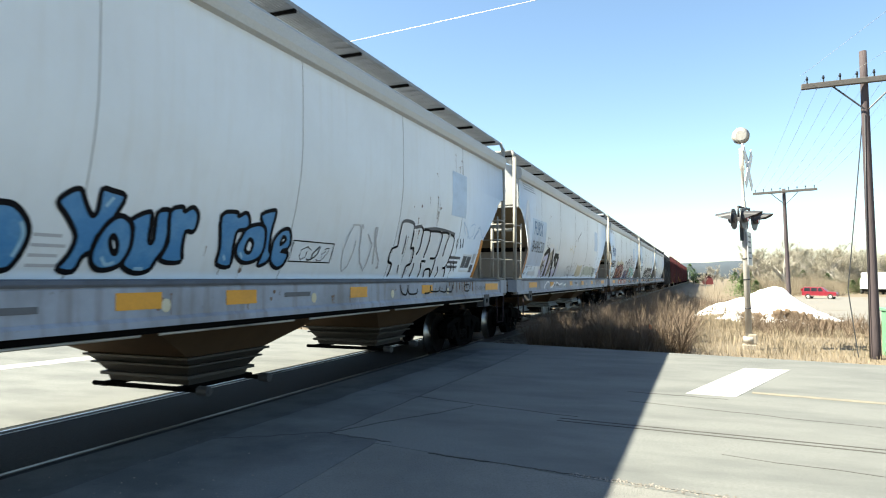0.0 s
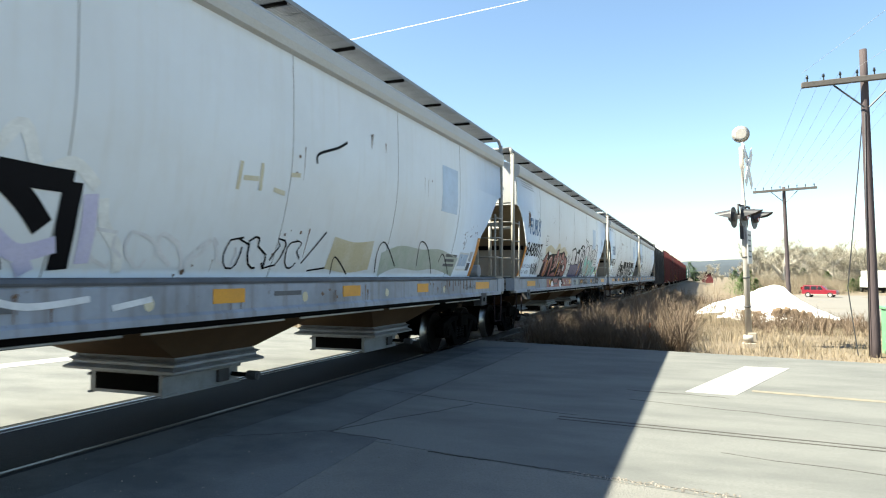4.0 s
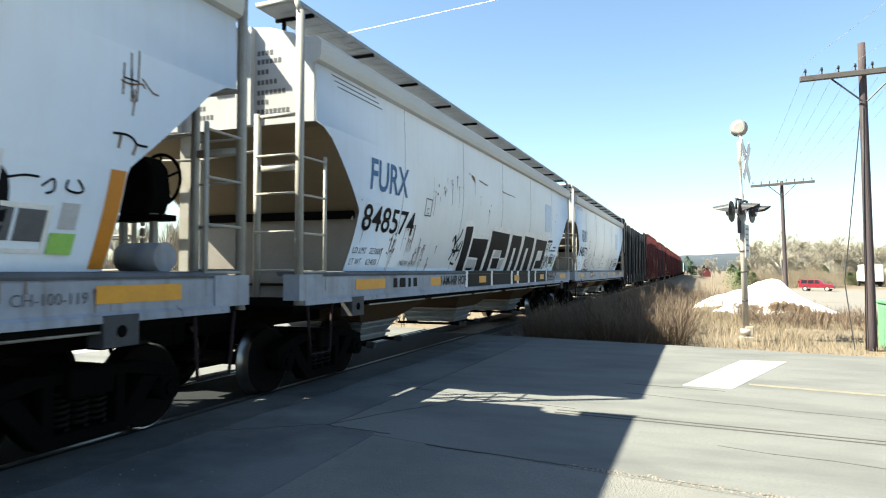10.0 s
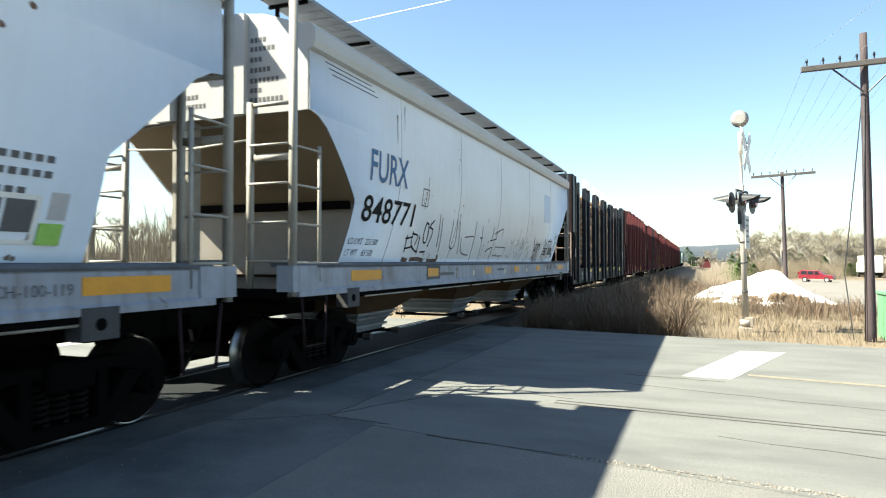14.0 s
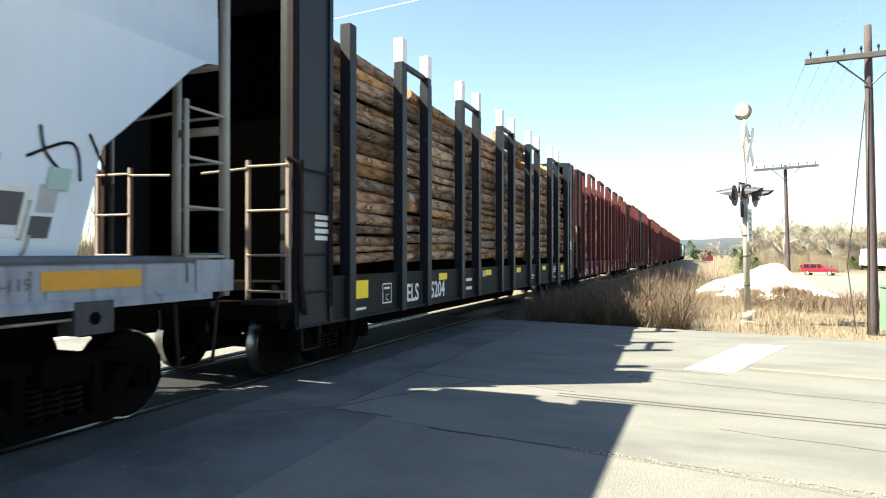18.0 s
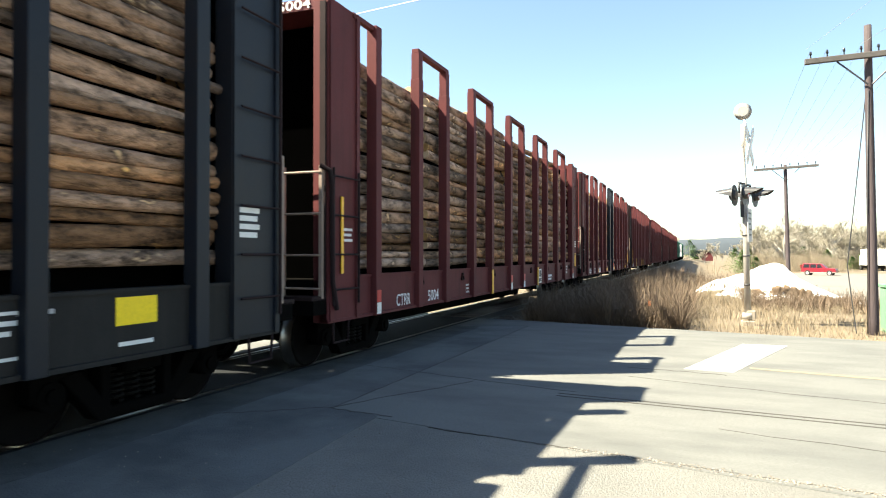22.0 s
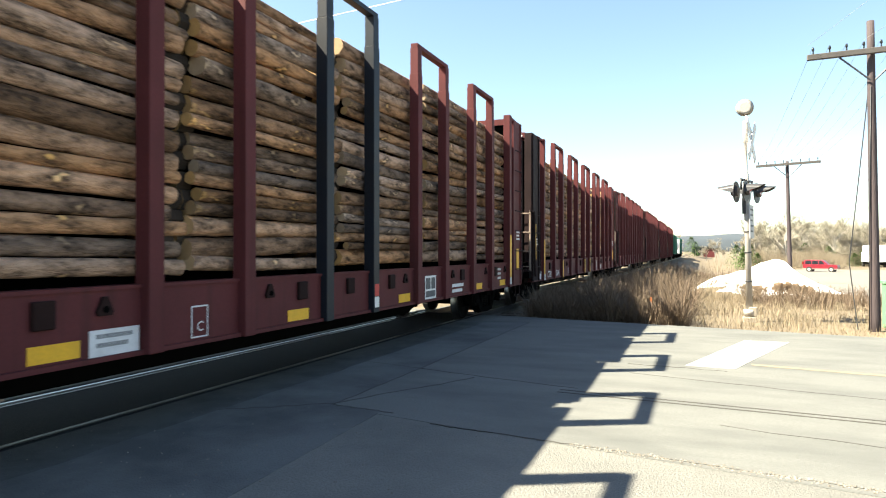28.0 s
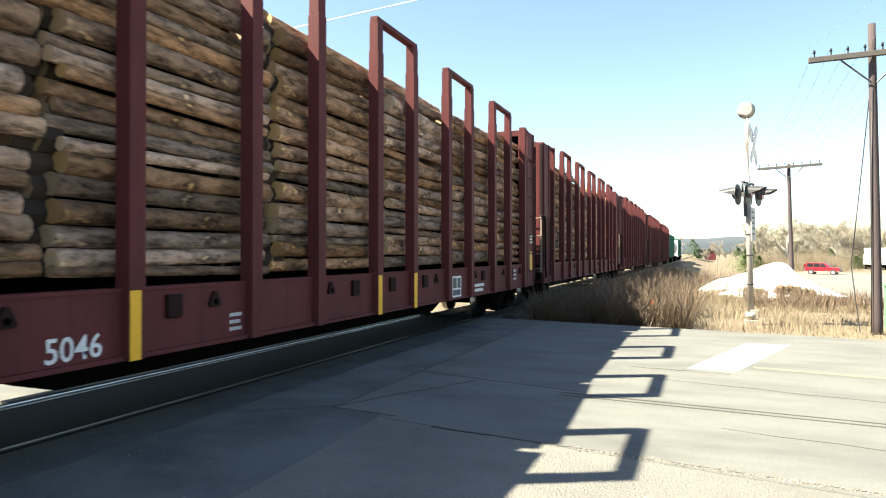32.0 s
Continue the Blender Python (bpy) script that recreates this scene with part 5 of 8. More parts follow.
def car_red_teal(car):
    common_marks(car, "FURX", "848807", 53, dy=-.16, square=13.25)
    brushed(car, "rust_bloom", M_RUST, .035, .004, [[(2.02 + .045 * k, 3.3 - .05 * (k % 2)), (2.03 + .045 * k, 3.05 - .07 * (k % 3)), (2.02 + .045 * k, 2.86 + .06 * (k % 3))] for k in range(6)], "dark brown burnt rust bloom")
    scribble(car, 3.55, 4.35, 1.6, 2.15, M_BLACK, 13, .02, 4)
    plate(car, "paint_patch", M_TAG_PALE, 3.95, 4.45, 1.6, 2.0, lift=.012, label="pale sprayed block")
    red = "red sprayed letter with a black edge"
    brushed(car, "graffiti_cloud", M_TAG_OCHRE, .2, .003, [[(4.5, 2.3), (5.0, 2.42), (5.5, 2.36), (5.89, 2.29), (6.03, 2.37), (6.16, 2.47), (6.3, 2.53), (6.45, 2.5), (6.6, 2.38), (6.78, 2.38), (7.0, 2.43), (7.3, 2.44), (7.6, 2.35), (7.92, 2.28)]], "dull ochre sprayed cloud")
    on_side(car, "graffiti_shadow", [[(5.89, 2.27), (6.13, 2.29), (6.32, 2.45), (6.52, 2.41), (6.59, 2.31), (6.79, 2.35), (6.93, 2.34), (7.18, 2.41), (7.42, 2.37), (7.62, 2.27), (7.98, 2.21), (8.25, 2.0), (8.36, 1.75), (8.26, 1.54),
                                      (4.3, 1.54), (4.25, 1.9), (4.6, 2.2), (4.9, 2.34), (5.1, 2.2), (5.5, 2.27)]], M_BLACK, side_x, .004, "black ground behind sprayed letters")
    letter(car, [(4.35, 1.95), (4.62, 2.17), (4.85, 2.28), (4.95, 2.1), (4.98, 1.8), (5.02, 1.56), (4.8, 1.56), (4.74, 1.85), (4.66, 2.0), (4.5, 1.86), (4.42, 1.7), (4.34, 1.75)], M_TAG_RED, red)
    letter(car, [(5.1, 1.7), (5.14, 2.0), (5.3, 2.18), (5.5, 2.22), (5.72, 2.1), (5.82, 1.85), (5.86, 1.56), (5.62, 1.56), (5.58, 1.85), (5.44, 2.02), (5.32, 1.9), (5.3, 1.7), (5.26, 1.56), (5.12, 1.56)], M_TAG_RED, red)
    letter(car, [(5.86, 2.22), (6.01, 2.25), (6.12, 2.19), (6.08, 2.1), (6.03, 2.07), (5.94, 2.05)], M_TAG_RED, red)
    letter(car, [(6.18, 2.34), (6.28, 2.41), (6.42, 2.42), (6.52, 2.35), (6.54, 2.18), (6.55, 2.0), (6.56, 1.84), (6.4, 1.8), (6.32, 1.84), (6.34, 1.99), (6.33, 2.15), (6.27, 2.19), (6.22, 2.08), (6.16, 1.95), (6.06, 1.88),
                 (5.98, 1.86), (5.93, 1.92), (6.06, 2.04), (6.13, 2.19)], M_TAG_RED, red)
    letter(car, [(6.22, 2.06), (6.3, 2.16), (6.32, 2.01), (6.31, 1.86), (6.24, 1.77), (6.1, 1.71), (6.0, 1.73), (5.97, 1.81), (6.14, 1.88)], M_TAG_SALMON, "salmon sprayed curl", .03)
    letter(car, [(6.63, 2.23), (6.72, 2.3), (6.83, 2.29), (6.89, 2.19), (6.91, 2.06), (6.88, 1.92), (6.8, 1.82), (6.72, 1.8), (6.75, 1.89), (6.78, 2.0), (6.73, 2.09), (6.66, 2.12)], M_TAG_RED, red)
    letter(car, [(6.95, 2.2), (7.08, 2.32), (7.26, 2.37), (7.44, 2.3), (7.52, 2.19), (7.54, 2.01), (7.53, 1.91), (7.35, 1.93), (7.18, 1.96), (7.16, 1.86), (7.17, 1.69), (7.04, 1.69), (7.03, 1.86), (7.01, 2.02)], M_TAG_RED, red,
           hole=[(7.21, 2.02), (7.23, 2.1), (7.32, 2.12), (7.38, 2.03), (7.29, 1.99)])
    letter(car, [(7.05, 1.67), (7.2, 1.66), (7.24, 1.77), (7.27, 1.84), (7.39, 1.83), (7.46, 1.73), (7.43, 1.6), (7.28, 1.55), (7.11, 1.58)], M_TAG_SALMON, "salmon sprayed curl")
    letter(car, [(7.56, 2.19), (7.7, 2.23), (7.96, 2.15), (8.19, 2.0), (8.29, 1.81), (8.23, 1.66), (8.06, 1.54), (7.76, 1.54), (7.58, 1.62), (7.56, 1.78), (7.59, 1.88)], M_TAG_RED, red,
           hole=[(7.69, 1.93), (7.83, 1.96), (7.93, 1.85), (7.92, 1.74), (7.78, 1.71), (7.69, 1.81)])
    letter(car, [(5.9, 1.6), (6.16, 1.67), (6.36, 1.71), (6.6, 1.7), (6.82, 1.62), (6.93, 1.54), (5.9, 1.54)], M_TAG_RED, red)
    on_side(car, "bare_hole", [smooth([(6.57, 2.05), (6.61, 2.18), (6.66, 2.09), (6.67, 1.96), (6.58, 1.91)], True, 3)[:-1]], M_TAG_OCHRE, side_x, .006)
    brushed(car, "graffiti_glint", M_TAG_PALE, .022, .0085, [[(6.47, 2.38), (6.53, 2.26), (6.55, 2.0), (6.56, 1.86)], [(6.86, 2.21), (6.91, 2.06), (6.88, 1.92), (6.78, 1.81)], [(7.52, 1.93), (7.51, 2.08), (7.44, 2.26)], [(8.16, 2.0), (8.27, 1.8), (8.18, 1.63)],
            [(6.28, 2.15), (6.3, 2.0), (6.3, 1.86), (6.21, 1.77)], [(7.19, 1.69), (7.19, 1.86), (7.2, 1.95)], [(7.33, 1.8), (7.39, 1.72), (7.34, 1.61)], [(6.09, 2.16), (6.01, 2.07), (5.94, 2.05)], [(5.2, 2.0), (5.3, 2.12), (5.5, 2.16)], [(4.88, 2.2), (4.93, 1.9), (4.96, 1.6)]], "white sprayed glint")
    brushed(car, "graffiti_glint", M_TAG_SALMON, .05, .0078, [[(6.3, 2.34), (6.4, 2.3), (6.46, 2.1)], [(7.1, 2.24), (7.3, 2.28), (7.42, 2.2)], [(7.72, 2.14), (7.9, 2.07), (8.08, 1.94)], [(6.72, 2.22), (6.8, 2.2)], [(6.2, 1.6), (6.4, 1.64), (6.6, 1.62)]], "salmon sprayed shading")
    plate(car, "graffiti_fill", M_TAG_RED, 4.15, 8.12, 1.22, 1.475, xf=sill_x, lift=.0035, label="red spray carried down on the sill")
    brushed(car, "graffiti_outline", M_BLACK, .06, .005, [[(5.6, 1.3), (5.83, 1.45), (5.99, 1.465), (6.29, 1.46), (6.47, 1.4), (6.6, 1.23)], [(4.5, 1.25), (4.7, 1.42), (5.0, 1.44), (5.2, 1.26)]], xf=sill_x, z0=1.2)
    on_side(car, "graffiti_glint", [smooth([(5.97, 1.26), (6.01, 1.37), (6.09, 1.44), (6.18, 1.43), (6.24, 1.35), (6.27, 1.23), (6.12, 1.22)], True, 3)[:-1]], M_TAG_PALE, sill_x, .006, "white sprayed oval")
    on_side(car, "graffiti_glint", [smooth([(4.72, 1.26), (4.78, 1.38), (4.9, 1.41), (5.02, 1.36), (5.05, 1.25)], True, 3)[:-1]], M_TAG_PALE, sill_x, .006, "white sprayed oval")
    on_side(car, "graffiti_outline", [[(6.26, 1.24), (6.28, 1.4), (6.42, 1.42), (6.44, 1.24)]], M_BLACK, sill_x, .0055)
    on_side(car, "graffiti_glint", [[(6.29, 1.34), (6.36, 1.38), (6.4, 1.32), (6.34, 1.29)]], M_TAG_PALE, sill_x, .007)
    brushed(car, "graffiti_glint", M_TAG_PALE, .03, .0065, [[(7.93, 1.45), (7.89, 1.34), (7.82, 1.24)], [(6.7, 1.44), (6.74, 1.28)], [(7.1, 1.3), (7.25, 1.42), (7.3, 1.3)], [(7.45, 1.42), (7.6, 1.3)]], xf=sill_x, z0=1.2)
    brushed(car, "graffiti_outline", M_TAG_PURPLE, .05, .0065, [[(8.0, 1.45), (7.97, 1.33), (7.9, 1.23)], [(8.11, 1.45), (8.08, 1.33), (8.0, 1.23)]], xf=sill_x, z0=1.2)
    for y, pts in ((8.6, 0), (9.05, 1), (9.6, 2), (10.1, 3)):
        scribble(car, y, y + .4, 1.24, 1.45, (M_GREY_L, M_TAG_GREEN, M_BLACK, M_BLACK)[pts], 70 + pts, .035, 3, xf=sill_x)
    white, dusk = "white sprayed letter with a black edge", "purple lower half of a sprayed letter"
    on_side(car, "graffiti_shadow", [[(8.72, 2.5), (9.3, 2.63), (9.66, 2.5), (9.9, 2.46), (9.98, 2.58), (10.34, 2.58), (10.49, 2.68), (10.63, 2.72), (10.59, 2.76), (10.87, 2.77), (11.14, 2.77), (11.29, 2.72), (11.14, 2.6), (11.49, 2.63),
                                      (11.53, 2.41), (11.58, 2.21), (11.42, 2.17), (11.51, 2.04), (11.57, 1.8), (11.57, 1.54), (8.98, 1.54), (8.96, 1.8), (8.9, 2.1), (8.9, 2.36)]], M_BLACK, side_x, .004, "black ground behind sprayed letters")
    letter(car, [(8.8, 2.45), (9.3, 2.56), (9.57, 2.47), (9.57, 2.22), (9.7, 2.0), (8.99, 2.0), (8.98, 2.21)], M_TAG_PALE, white, .02)
    letter(car, [(9.72, 2.4), (9.95, 2.42), (10.22, 2.4), (10.26, 2.2), (10.3, 2.02), (9.8, 2.02), (9.86, 2.2)], M_TAG_PALE, white, .02)
    letter(car, [(10.35, 2.52), (10.46, 2.61), (10.58, 2.63), (10.71, 2.62), (10.73, 2.46), (10.74, 2.32), (10.58, 2.23), (10.5, 2.15), (10.4, 2.12), (10.3, 2.3)], M_TAG_PALE, white, .02)
    letter(car, [(10.77, 2.7), (11.02, 2.73), (11.05, 2.67), (10.98, 2.52), (10.95, 2.5), (10.98, 2.37), (11.04, 2.3), (11.11, 2.35), (11.07, 2.53), (11.3, 2.55), (11.39, 2.23), (11.16, 2.14), (11.09, 2.1), (10.98, 2.14), (10.84, 2.15),
                 (10.71, 2.13), (10.59, 2.08), (10.54, 2.15), (10.62, 2.23), (10.78, 2.3), (10.79, 2.5)], M_TAG_PALE, white, .02)
    letter(car, [(8.99, 2.0), (9.7, 2.0), (9.76, 1.86), (9.7, 1.65), (9.66, 1.54), (9.05, 1.54), (9.02, 1.77)], M_TAG_PURPLE, dusk, .016, edge=M_TAG_GREY)
    letter(car, [(9.84, 2.0), (10.2, 2.02), (10.24, 1.8), (10.2, 1.54), (9.8, 1.54), (9.86, 1.76)], M_TAG_PURPLE, dusk, .016, edge=M_TAG_GREY)
    letter(car, [(10.3, 1.97), (10.44, 2.05), (10.51, 2.07), (10.61, 1.96), (10.66, 1.8), (10.65, 1.64), (10.6, 1.54), (10.33, 1.54)], M_TAG_PURPLE, dusk, .02, edge=M_TAG_PALE)
    letter(car, [(10.7, 2.05), (10.8, 2.1), (10.99, 2.12), (11.18, 2.05), (11.28, 1.95), (11.3, 1.79), (11.24, 1.61), (11.17, 1.54), (10.82, 1.54), (10.74, 1.6), (10.73, 1.81)], M_TAG_PURPLE, dusk, .02, edge=M_TAG_PALE)
    brushed(car, "graffiti_outline", M_BLACK, .07, .0085, [[(10.66, 2.1), (10.8, 2.2), (10.98, 2.12), (10.98, 1.9)], [(10.96, 2.25), (10.95, 2.0)]], "black sprayed arc")
    fat_letters(car, [[(11.73, 2.69), (12.31, 2.74), (12.34, 2.53), (12.34, 2.32), (12.42, 2.14), (12.42, 2.0), (12.35, 1.65), (12.29, 1.55), (12.12, 1.67), (11.91, 1.87), (11.8, 2.03), (11.77, 2.2), (11.84, 2.31), (11.77, 2.45)],
                      [(12.55, 2.78), (13.03, 2.81), (13.03, 2.63), (12.99, 2.36), (13.12, 2.23), (13.2, 2.06), (13.2, 1.75), (13.1, 1.57), (12.84, 1.55), (12.67, 1.62), (12.59, 1.79), (12.66, 1.93), (12.7, 2.05), (12.58, 2.15), (12.58, 2.26), (12.69, 2.33), (12.58, 2.51)],
                      [(13.08, 2.57), (13.31, 2.6), (13.33, 2.43), (13.31, 2.24), (13.45, 2.2), (13.58, 2.08), (13.62, 1.83), (13.56, 1.63), (13.45, 1.55), (13.29, 1.63), (13.25, 1.81), (13.27, 2.06), (13.1, 2.34)],
                      [(13.56, 2.66), (13.96, 2.65), (13.95, 2.47), (13.85, 2.23), (14.02, 2.11), (14.01, 1.77), (13.91, 1.64), (13.75, 1.6), (13.68, 1.76), (13.66, 2.08), (13.56, 2.39)],
                      [(14.2, 2.87), (14.62, 2.87), (14.64, 2.58), (14.62, 2.36), (14.88, 2.17), (14.92, 1.8), (14.78, 1.64), (14.49, 1.57), (14.22, 1.71), (14.2, 1.92), (14.3, 2.13), (14.18, 2.59)]],
                M_TAG_PALE, M_TAG_TEAL, 2.24, "white sprayed letter turning teal below")
    brushed(car, "graffiti_fill", M_TAG_AQUA, .11, .0095, [[(11.84, 2.18), (12.0, 2.3), (12.12, 2.36)], [(11.86, 2.06), (12.1, 2.08), (12.36, 2.02)], [(12.66, 2.1), (12.9, 2.12), (13.1, 2.02)], [(13.36, 2.08), (13.52, 2.0)], [(14.3, 1.95), (14.5, 1.8), (14.8, 1.84)]], "bright aqua spray")
    brushed(car, "graffiti_outline", M_BLACK, .025, .0105, [[(12.74, 2.4), (12.8, 2.5), (12.86, 2.36), (12.78, 2.32)], [(13.14, 2.42), (13.22, 2.3), (13.18, 2.18), (13.26, 2.16)], [(13.66, 2.52), (13.8, 2.5), (13.72, 2.3), (13.74, 2.2)], [(14.3, 2.6), (14.42, 2.6), (14.36, 2.48)]], "black sprayed inner line")
    brushed(car, "graffiti_outline", M_BLACK, .032, .006, [[(11.45, 3.07), (11.48, 2.92)], [(11.48, 3.0), (11.55, 3.04), (11.58, 2.92)], [(11.58, 3.0), (11.66, 3.02)], [(11.73, 2.98), (11.71, 2.85), (11.81, 2.82), (11.86, 2.93), (11.78, 3.0)], [(11.89, 2.99), (11.96, 2.94), (12.01, 3.04)],
            [(12.07, 2.98), (12.16, 2.91), (12.22, 3.04)], [(12.16, 2.91), (12.14, 2.81)], [(11.63, 1.85), (11.62, 1.76), (11.72, 1.71), (11.74, 1.81), (11.66, 1.85)], [(11.79, 1.86), (11.79, 1.76), (11.87, 1.77), (11.87, 1.84), (11.79, 1.86)],
            [(11.61, 1.59), (11.74, 1.64), (11.91, 1.69), (11.99, 1.67)], [(11.7, 1.55), (11.79, 1.59), (11.95, 1.59)]], "thin black sprayed tag")
    outlined(car, "stencil_box", 8.55, 8.95, 1.77, 1.99, M_BLACK, .02)
    scribble(car, 3.1, 3.85, 1.6, 1.95, M_BLACK, 61, .035, 4)
    scribble(car, 3.75, 4.1, 2.1, 2.25, M_BLACK, 62, .02, 3)
    scribble(car, 8.1, 8.6, 2.0, 2.35, M_BLACK, 63, .02, 3)
    for i in range(4):
        scribble(car, 10.5 + i * 1.05, 11.4 + i * 1.05, 1.225, 1.465, M_BLUE_L if i == 1 else M_BLACK, 20 + i, .045, 4, xf=sill_x)
    plate(car, "paint_patch", M_TAG_PALE, 13.98, 14.92, 1.98, 2.37, lift=.012, label="pale repainted data panel")
    for k in range(3):
        for j in range(4):
            plate(car, "small_print", M_GREY_L, 14.2 + j * .15, 14.3 + j * .15, 2.05 + k * .11, 2.09 + k * .11, lift=.015)
    plate(car, "sticker", M_LIME, 15.39, 15.6, 1.67, 1.83, lift=.014, label="lime sticker")
    for y in (4.95, 6.78, 10.75, 12.85):
        plate(car, "reflector_stripe", M_AMBER, y, y + .11, 1.56, 2.05, lift=.013)
    brushed(car, "scratch", M_RUST, .016, .004, [[(15.83, 3.22), (15.825, 3.1), (15.82, 2.96)], [(15.9, 3.32), (15.905, 3.1), (15.91, 2.92)], [(15.98, 3.36), (15.97, 3.1), (15.96, 2.93)], [(15.8, 3.07), (15.9, 3.06), (16.01, 3.09), (16.04, 3.06)],
            [(16.01, 3.14), (16.12, 3.05), (16.19, 3.04)], [(15.94, 3.03), (15.935, 2.9), (15.93, 2.81)]], "thin rusty scratch")
    brushed(car, "scratch", M_BLACK, .014, .005, [[(15.9, 3.2), (15.9, 3.08), (15.92, 2.95)], [(15.83, 3.1), (15.98, 3.1)]], "dark scratch")
    brushed(car, "dent_crack", M_BLACK, .02, .005, [[(15.76, 2.64), (15.88, 2.65), (15.96, 2.63), (16.01, 2.59), (16.12, 2.59)]], "dark crack at a dent")
    brushed(car, "rust_bloom", M_RUST, .025, .004, [[(15.84, 2.64), (15.83, 2.53)], [(16.0, 2.58), (15.98, 2.5)]], "thin run of rust")
    brushed(car, "scribble", M_BLACK, .018, .006, [[(15.44, 2.23), (15.44, 2.16), (15.54, 2.14), (15.58, 2.17), (15.52, 2.24)], [(15.24, 2.16), (15.32, 2.22), (15.34, 2.14), (15.28, 2.11)], [(14.98, 2.19), (15.1, 2.22), (15.21, 2.22)]], "dark sprayed scrawl")


def car_block(car):
    common_marks(car, "FURX", "848574", 54, dy=-.12, banded=True, rear=15.67, stripes=0)
    black = "black block letter with a white edge"
    for ring in ([(6.51, 2.43), (6.94, 2.46), (6.95, 2.2), (6.95, 1.89), (7.0, 1.54), (6.56, 1.54), (6.55, 1.87), (6.53, 2.16)],
                 [(7.05, 2.22), (8.12, 2.24), (8.13, 2.01), (8.12, 1.8), (8.15, 1.54), (7.77, 1.54), (7.71, 1.82), (7.08, 1.83), (7.06, 2.03)],
                 [(8.29, 2.45), (9.77, 2.44), (9.8, 2.13), (9.83, 1.86), (9.4, 1.85), (9.38, 2.03), (8.7, 2.03), (8.68, 1.82), (8.71, 1.54), (8.34, 1.54), (8.32, 1.8), (8.31, 2.14)],
                 [(8.83, 1.83), (9.38, 1.84), (9.42, 1.59), (8.88, 1.59)],
                 [(10.03, 2.44), (10.98, 2.44), (11.01, 2.21), (11.02, 1.9), (11.06, 1.54), (10.69, 1.54), (10.61, 1.88), (10.6, 2.12), (10.38, 2.11), (10.4, 1.88), (10.42, 1.54), (10.09, 1.54), (10.05, 1.86), (10.03, 2.18)],
                 [(11.27, 2.47), (12.36, 2.46), (12.39, 2.21), (12.43, 1.86), (12.49, 1.54), (11.95, 1.54), (11.88, 1.93), (11.9, 2.16), (11.67, 2.15), (11.62, 1.92), (11.7, 1.54), (11.3, 1.54), (11.26, 1.91), (11.28, 2.23)],
                 [(12.62, 2.45), (14.05, 2.44), (14.08, 2.11), (14.09, 1.86), (14.13, 1.6), (13.3, 1.6), (13.2, 1.83), (13.75, 1.85), (13.74, 2.14), (13.13, 2.13), (13.07, 1.78), (13.07, 1.54), (12.81, 1.54), (12.72, 1.96)]):
        keep = lambda r: [(y, max(z, 1.535)) for y, z in r]
        fine = [(a[0] + (b[0] - a[0]) * k / 4, a[1] + (b[1] - a[1]) * k / 4) for a, b in zip(ring, ring[1:] + ring[:1]) for k in range(4)]
        rim = [keep(stroke([a, b], .25)[0]) for a, b in zip(ring, ring[1:] + ring[:1]) if max(a[1], b[1]) > 1.56]
        knots = [keep([(y + .125 * math.cos(k), z + .125 * math.sin(k)) for k in np.arange(0, 6.2, .7)]) for y, z in ring]
        for q in rim + knots:
            on_side(car, "graffiti_outline", [q], M_WHITE, side_x, .004, "white edge of a block letter")
        on_side(car, "graffiti_fill", [fine], M_BLACK, side_x, .0075, black)
    on_side(car, "graffiti_fill", [[(8.9, 2.03), (9.36, 2.03), (9.3, 1.86), (8.8, 1.86)], [(9.44, 1.8), (9.8, 1.82), (9.75, 1.56), (9.48, 1.58)], [(7.1, 1.78), (7.7, 1.78), (7.72, 1.56), (7.08, 1.56)]], M_TAG_GREY, side_x, .005, "thin grey overspray")
    on_side(car, "graffiti_fill", stroke([(7.18, 1.58), (7.35, 1.57), (7.55, 1.585)], .05), M_BLACK, side_x, .007)
    brushed(car, "graffiti_outline", M_BLACK, .045, .006, [[(6.33, 2.37), (6.29, 2.25), (6.12, 2.1)], [(6.4, 2.12), (6.23, 1.94), (6.1, 1.9)], [(6.49, 2.15), (6.44, 1.94), (6.38, 1.74)], [(6.0, 1.95), (6.15, 1.93), (6.4, 1.95)], [(6.2, 2.08), (6.22, 1.92), (6.16, 1.82)],
            [(6.1, 1.7), (6.22, 1.68), (6.33, 1.67)], [(6.0, 2.2), (6.08, 1.95), (5.98, 1.75)], [(5.9, 2.1), (6.02, 2.22), (6.1, 2.05)]], "black sprayed scrawl")
    plate(car, "graffiti_fill", M_BLACK, 6.35, 13.72, 1.215, 1.475, xf=sill_x, lift=.003, label="black sprayed band on the sill")
    plate(car, "graffiti_fill", M_BLACK, 6.35, 13.72, 1.48, 1.536, xf=lambda z: 1.615 - abs(z - 1.5) * .3, lift=.006, label="black sprayed band on the ledge")
    for y, w in ((6.25, .12), (7.93, .13), (9.58, .15), (10.14, .18), (11.3, .18), (12.07, .15), (13.5, .12)):
        plate(car, "graffiti_outline", M_WHITE, y, y + w, 1.215, 1.475, xf=sill_x, lift=.006)
        plate(car, "graffiti_outline", M_WHITE, y, y + w, 1.478, 1.536, xf=lambda z: 1.615 - abs(z - 1.5) * .3, lift=.009)
    for y, w in ((7.1, .46), (9.91, .46), (12.75, .46)):
        plate(car, "reflector", M_YELLOW, y, y + w, 1.29, 1.43, xf=sill_x, lift=.008, label="amber reflector patch")
    place_text("I AM HIP HOP", .17, 4.9, 1.28, M_BLACK, car, xf=sill_x, width=1.35, fat=.01)
    place_text("NEW 6-90", .08, 3.78, 1.63, M_GREY_L, car, width=.6)
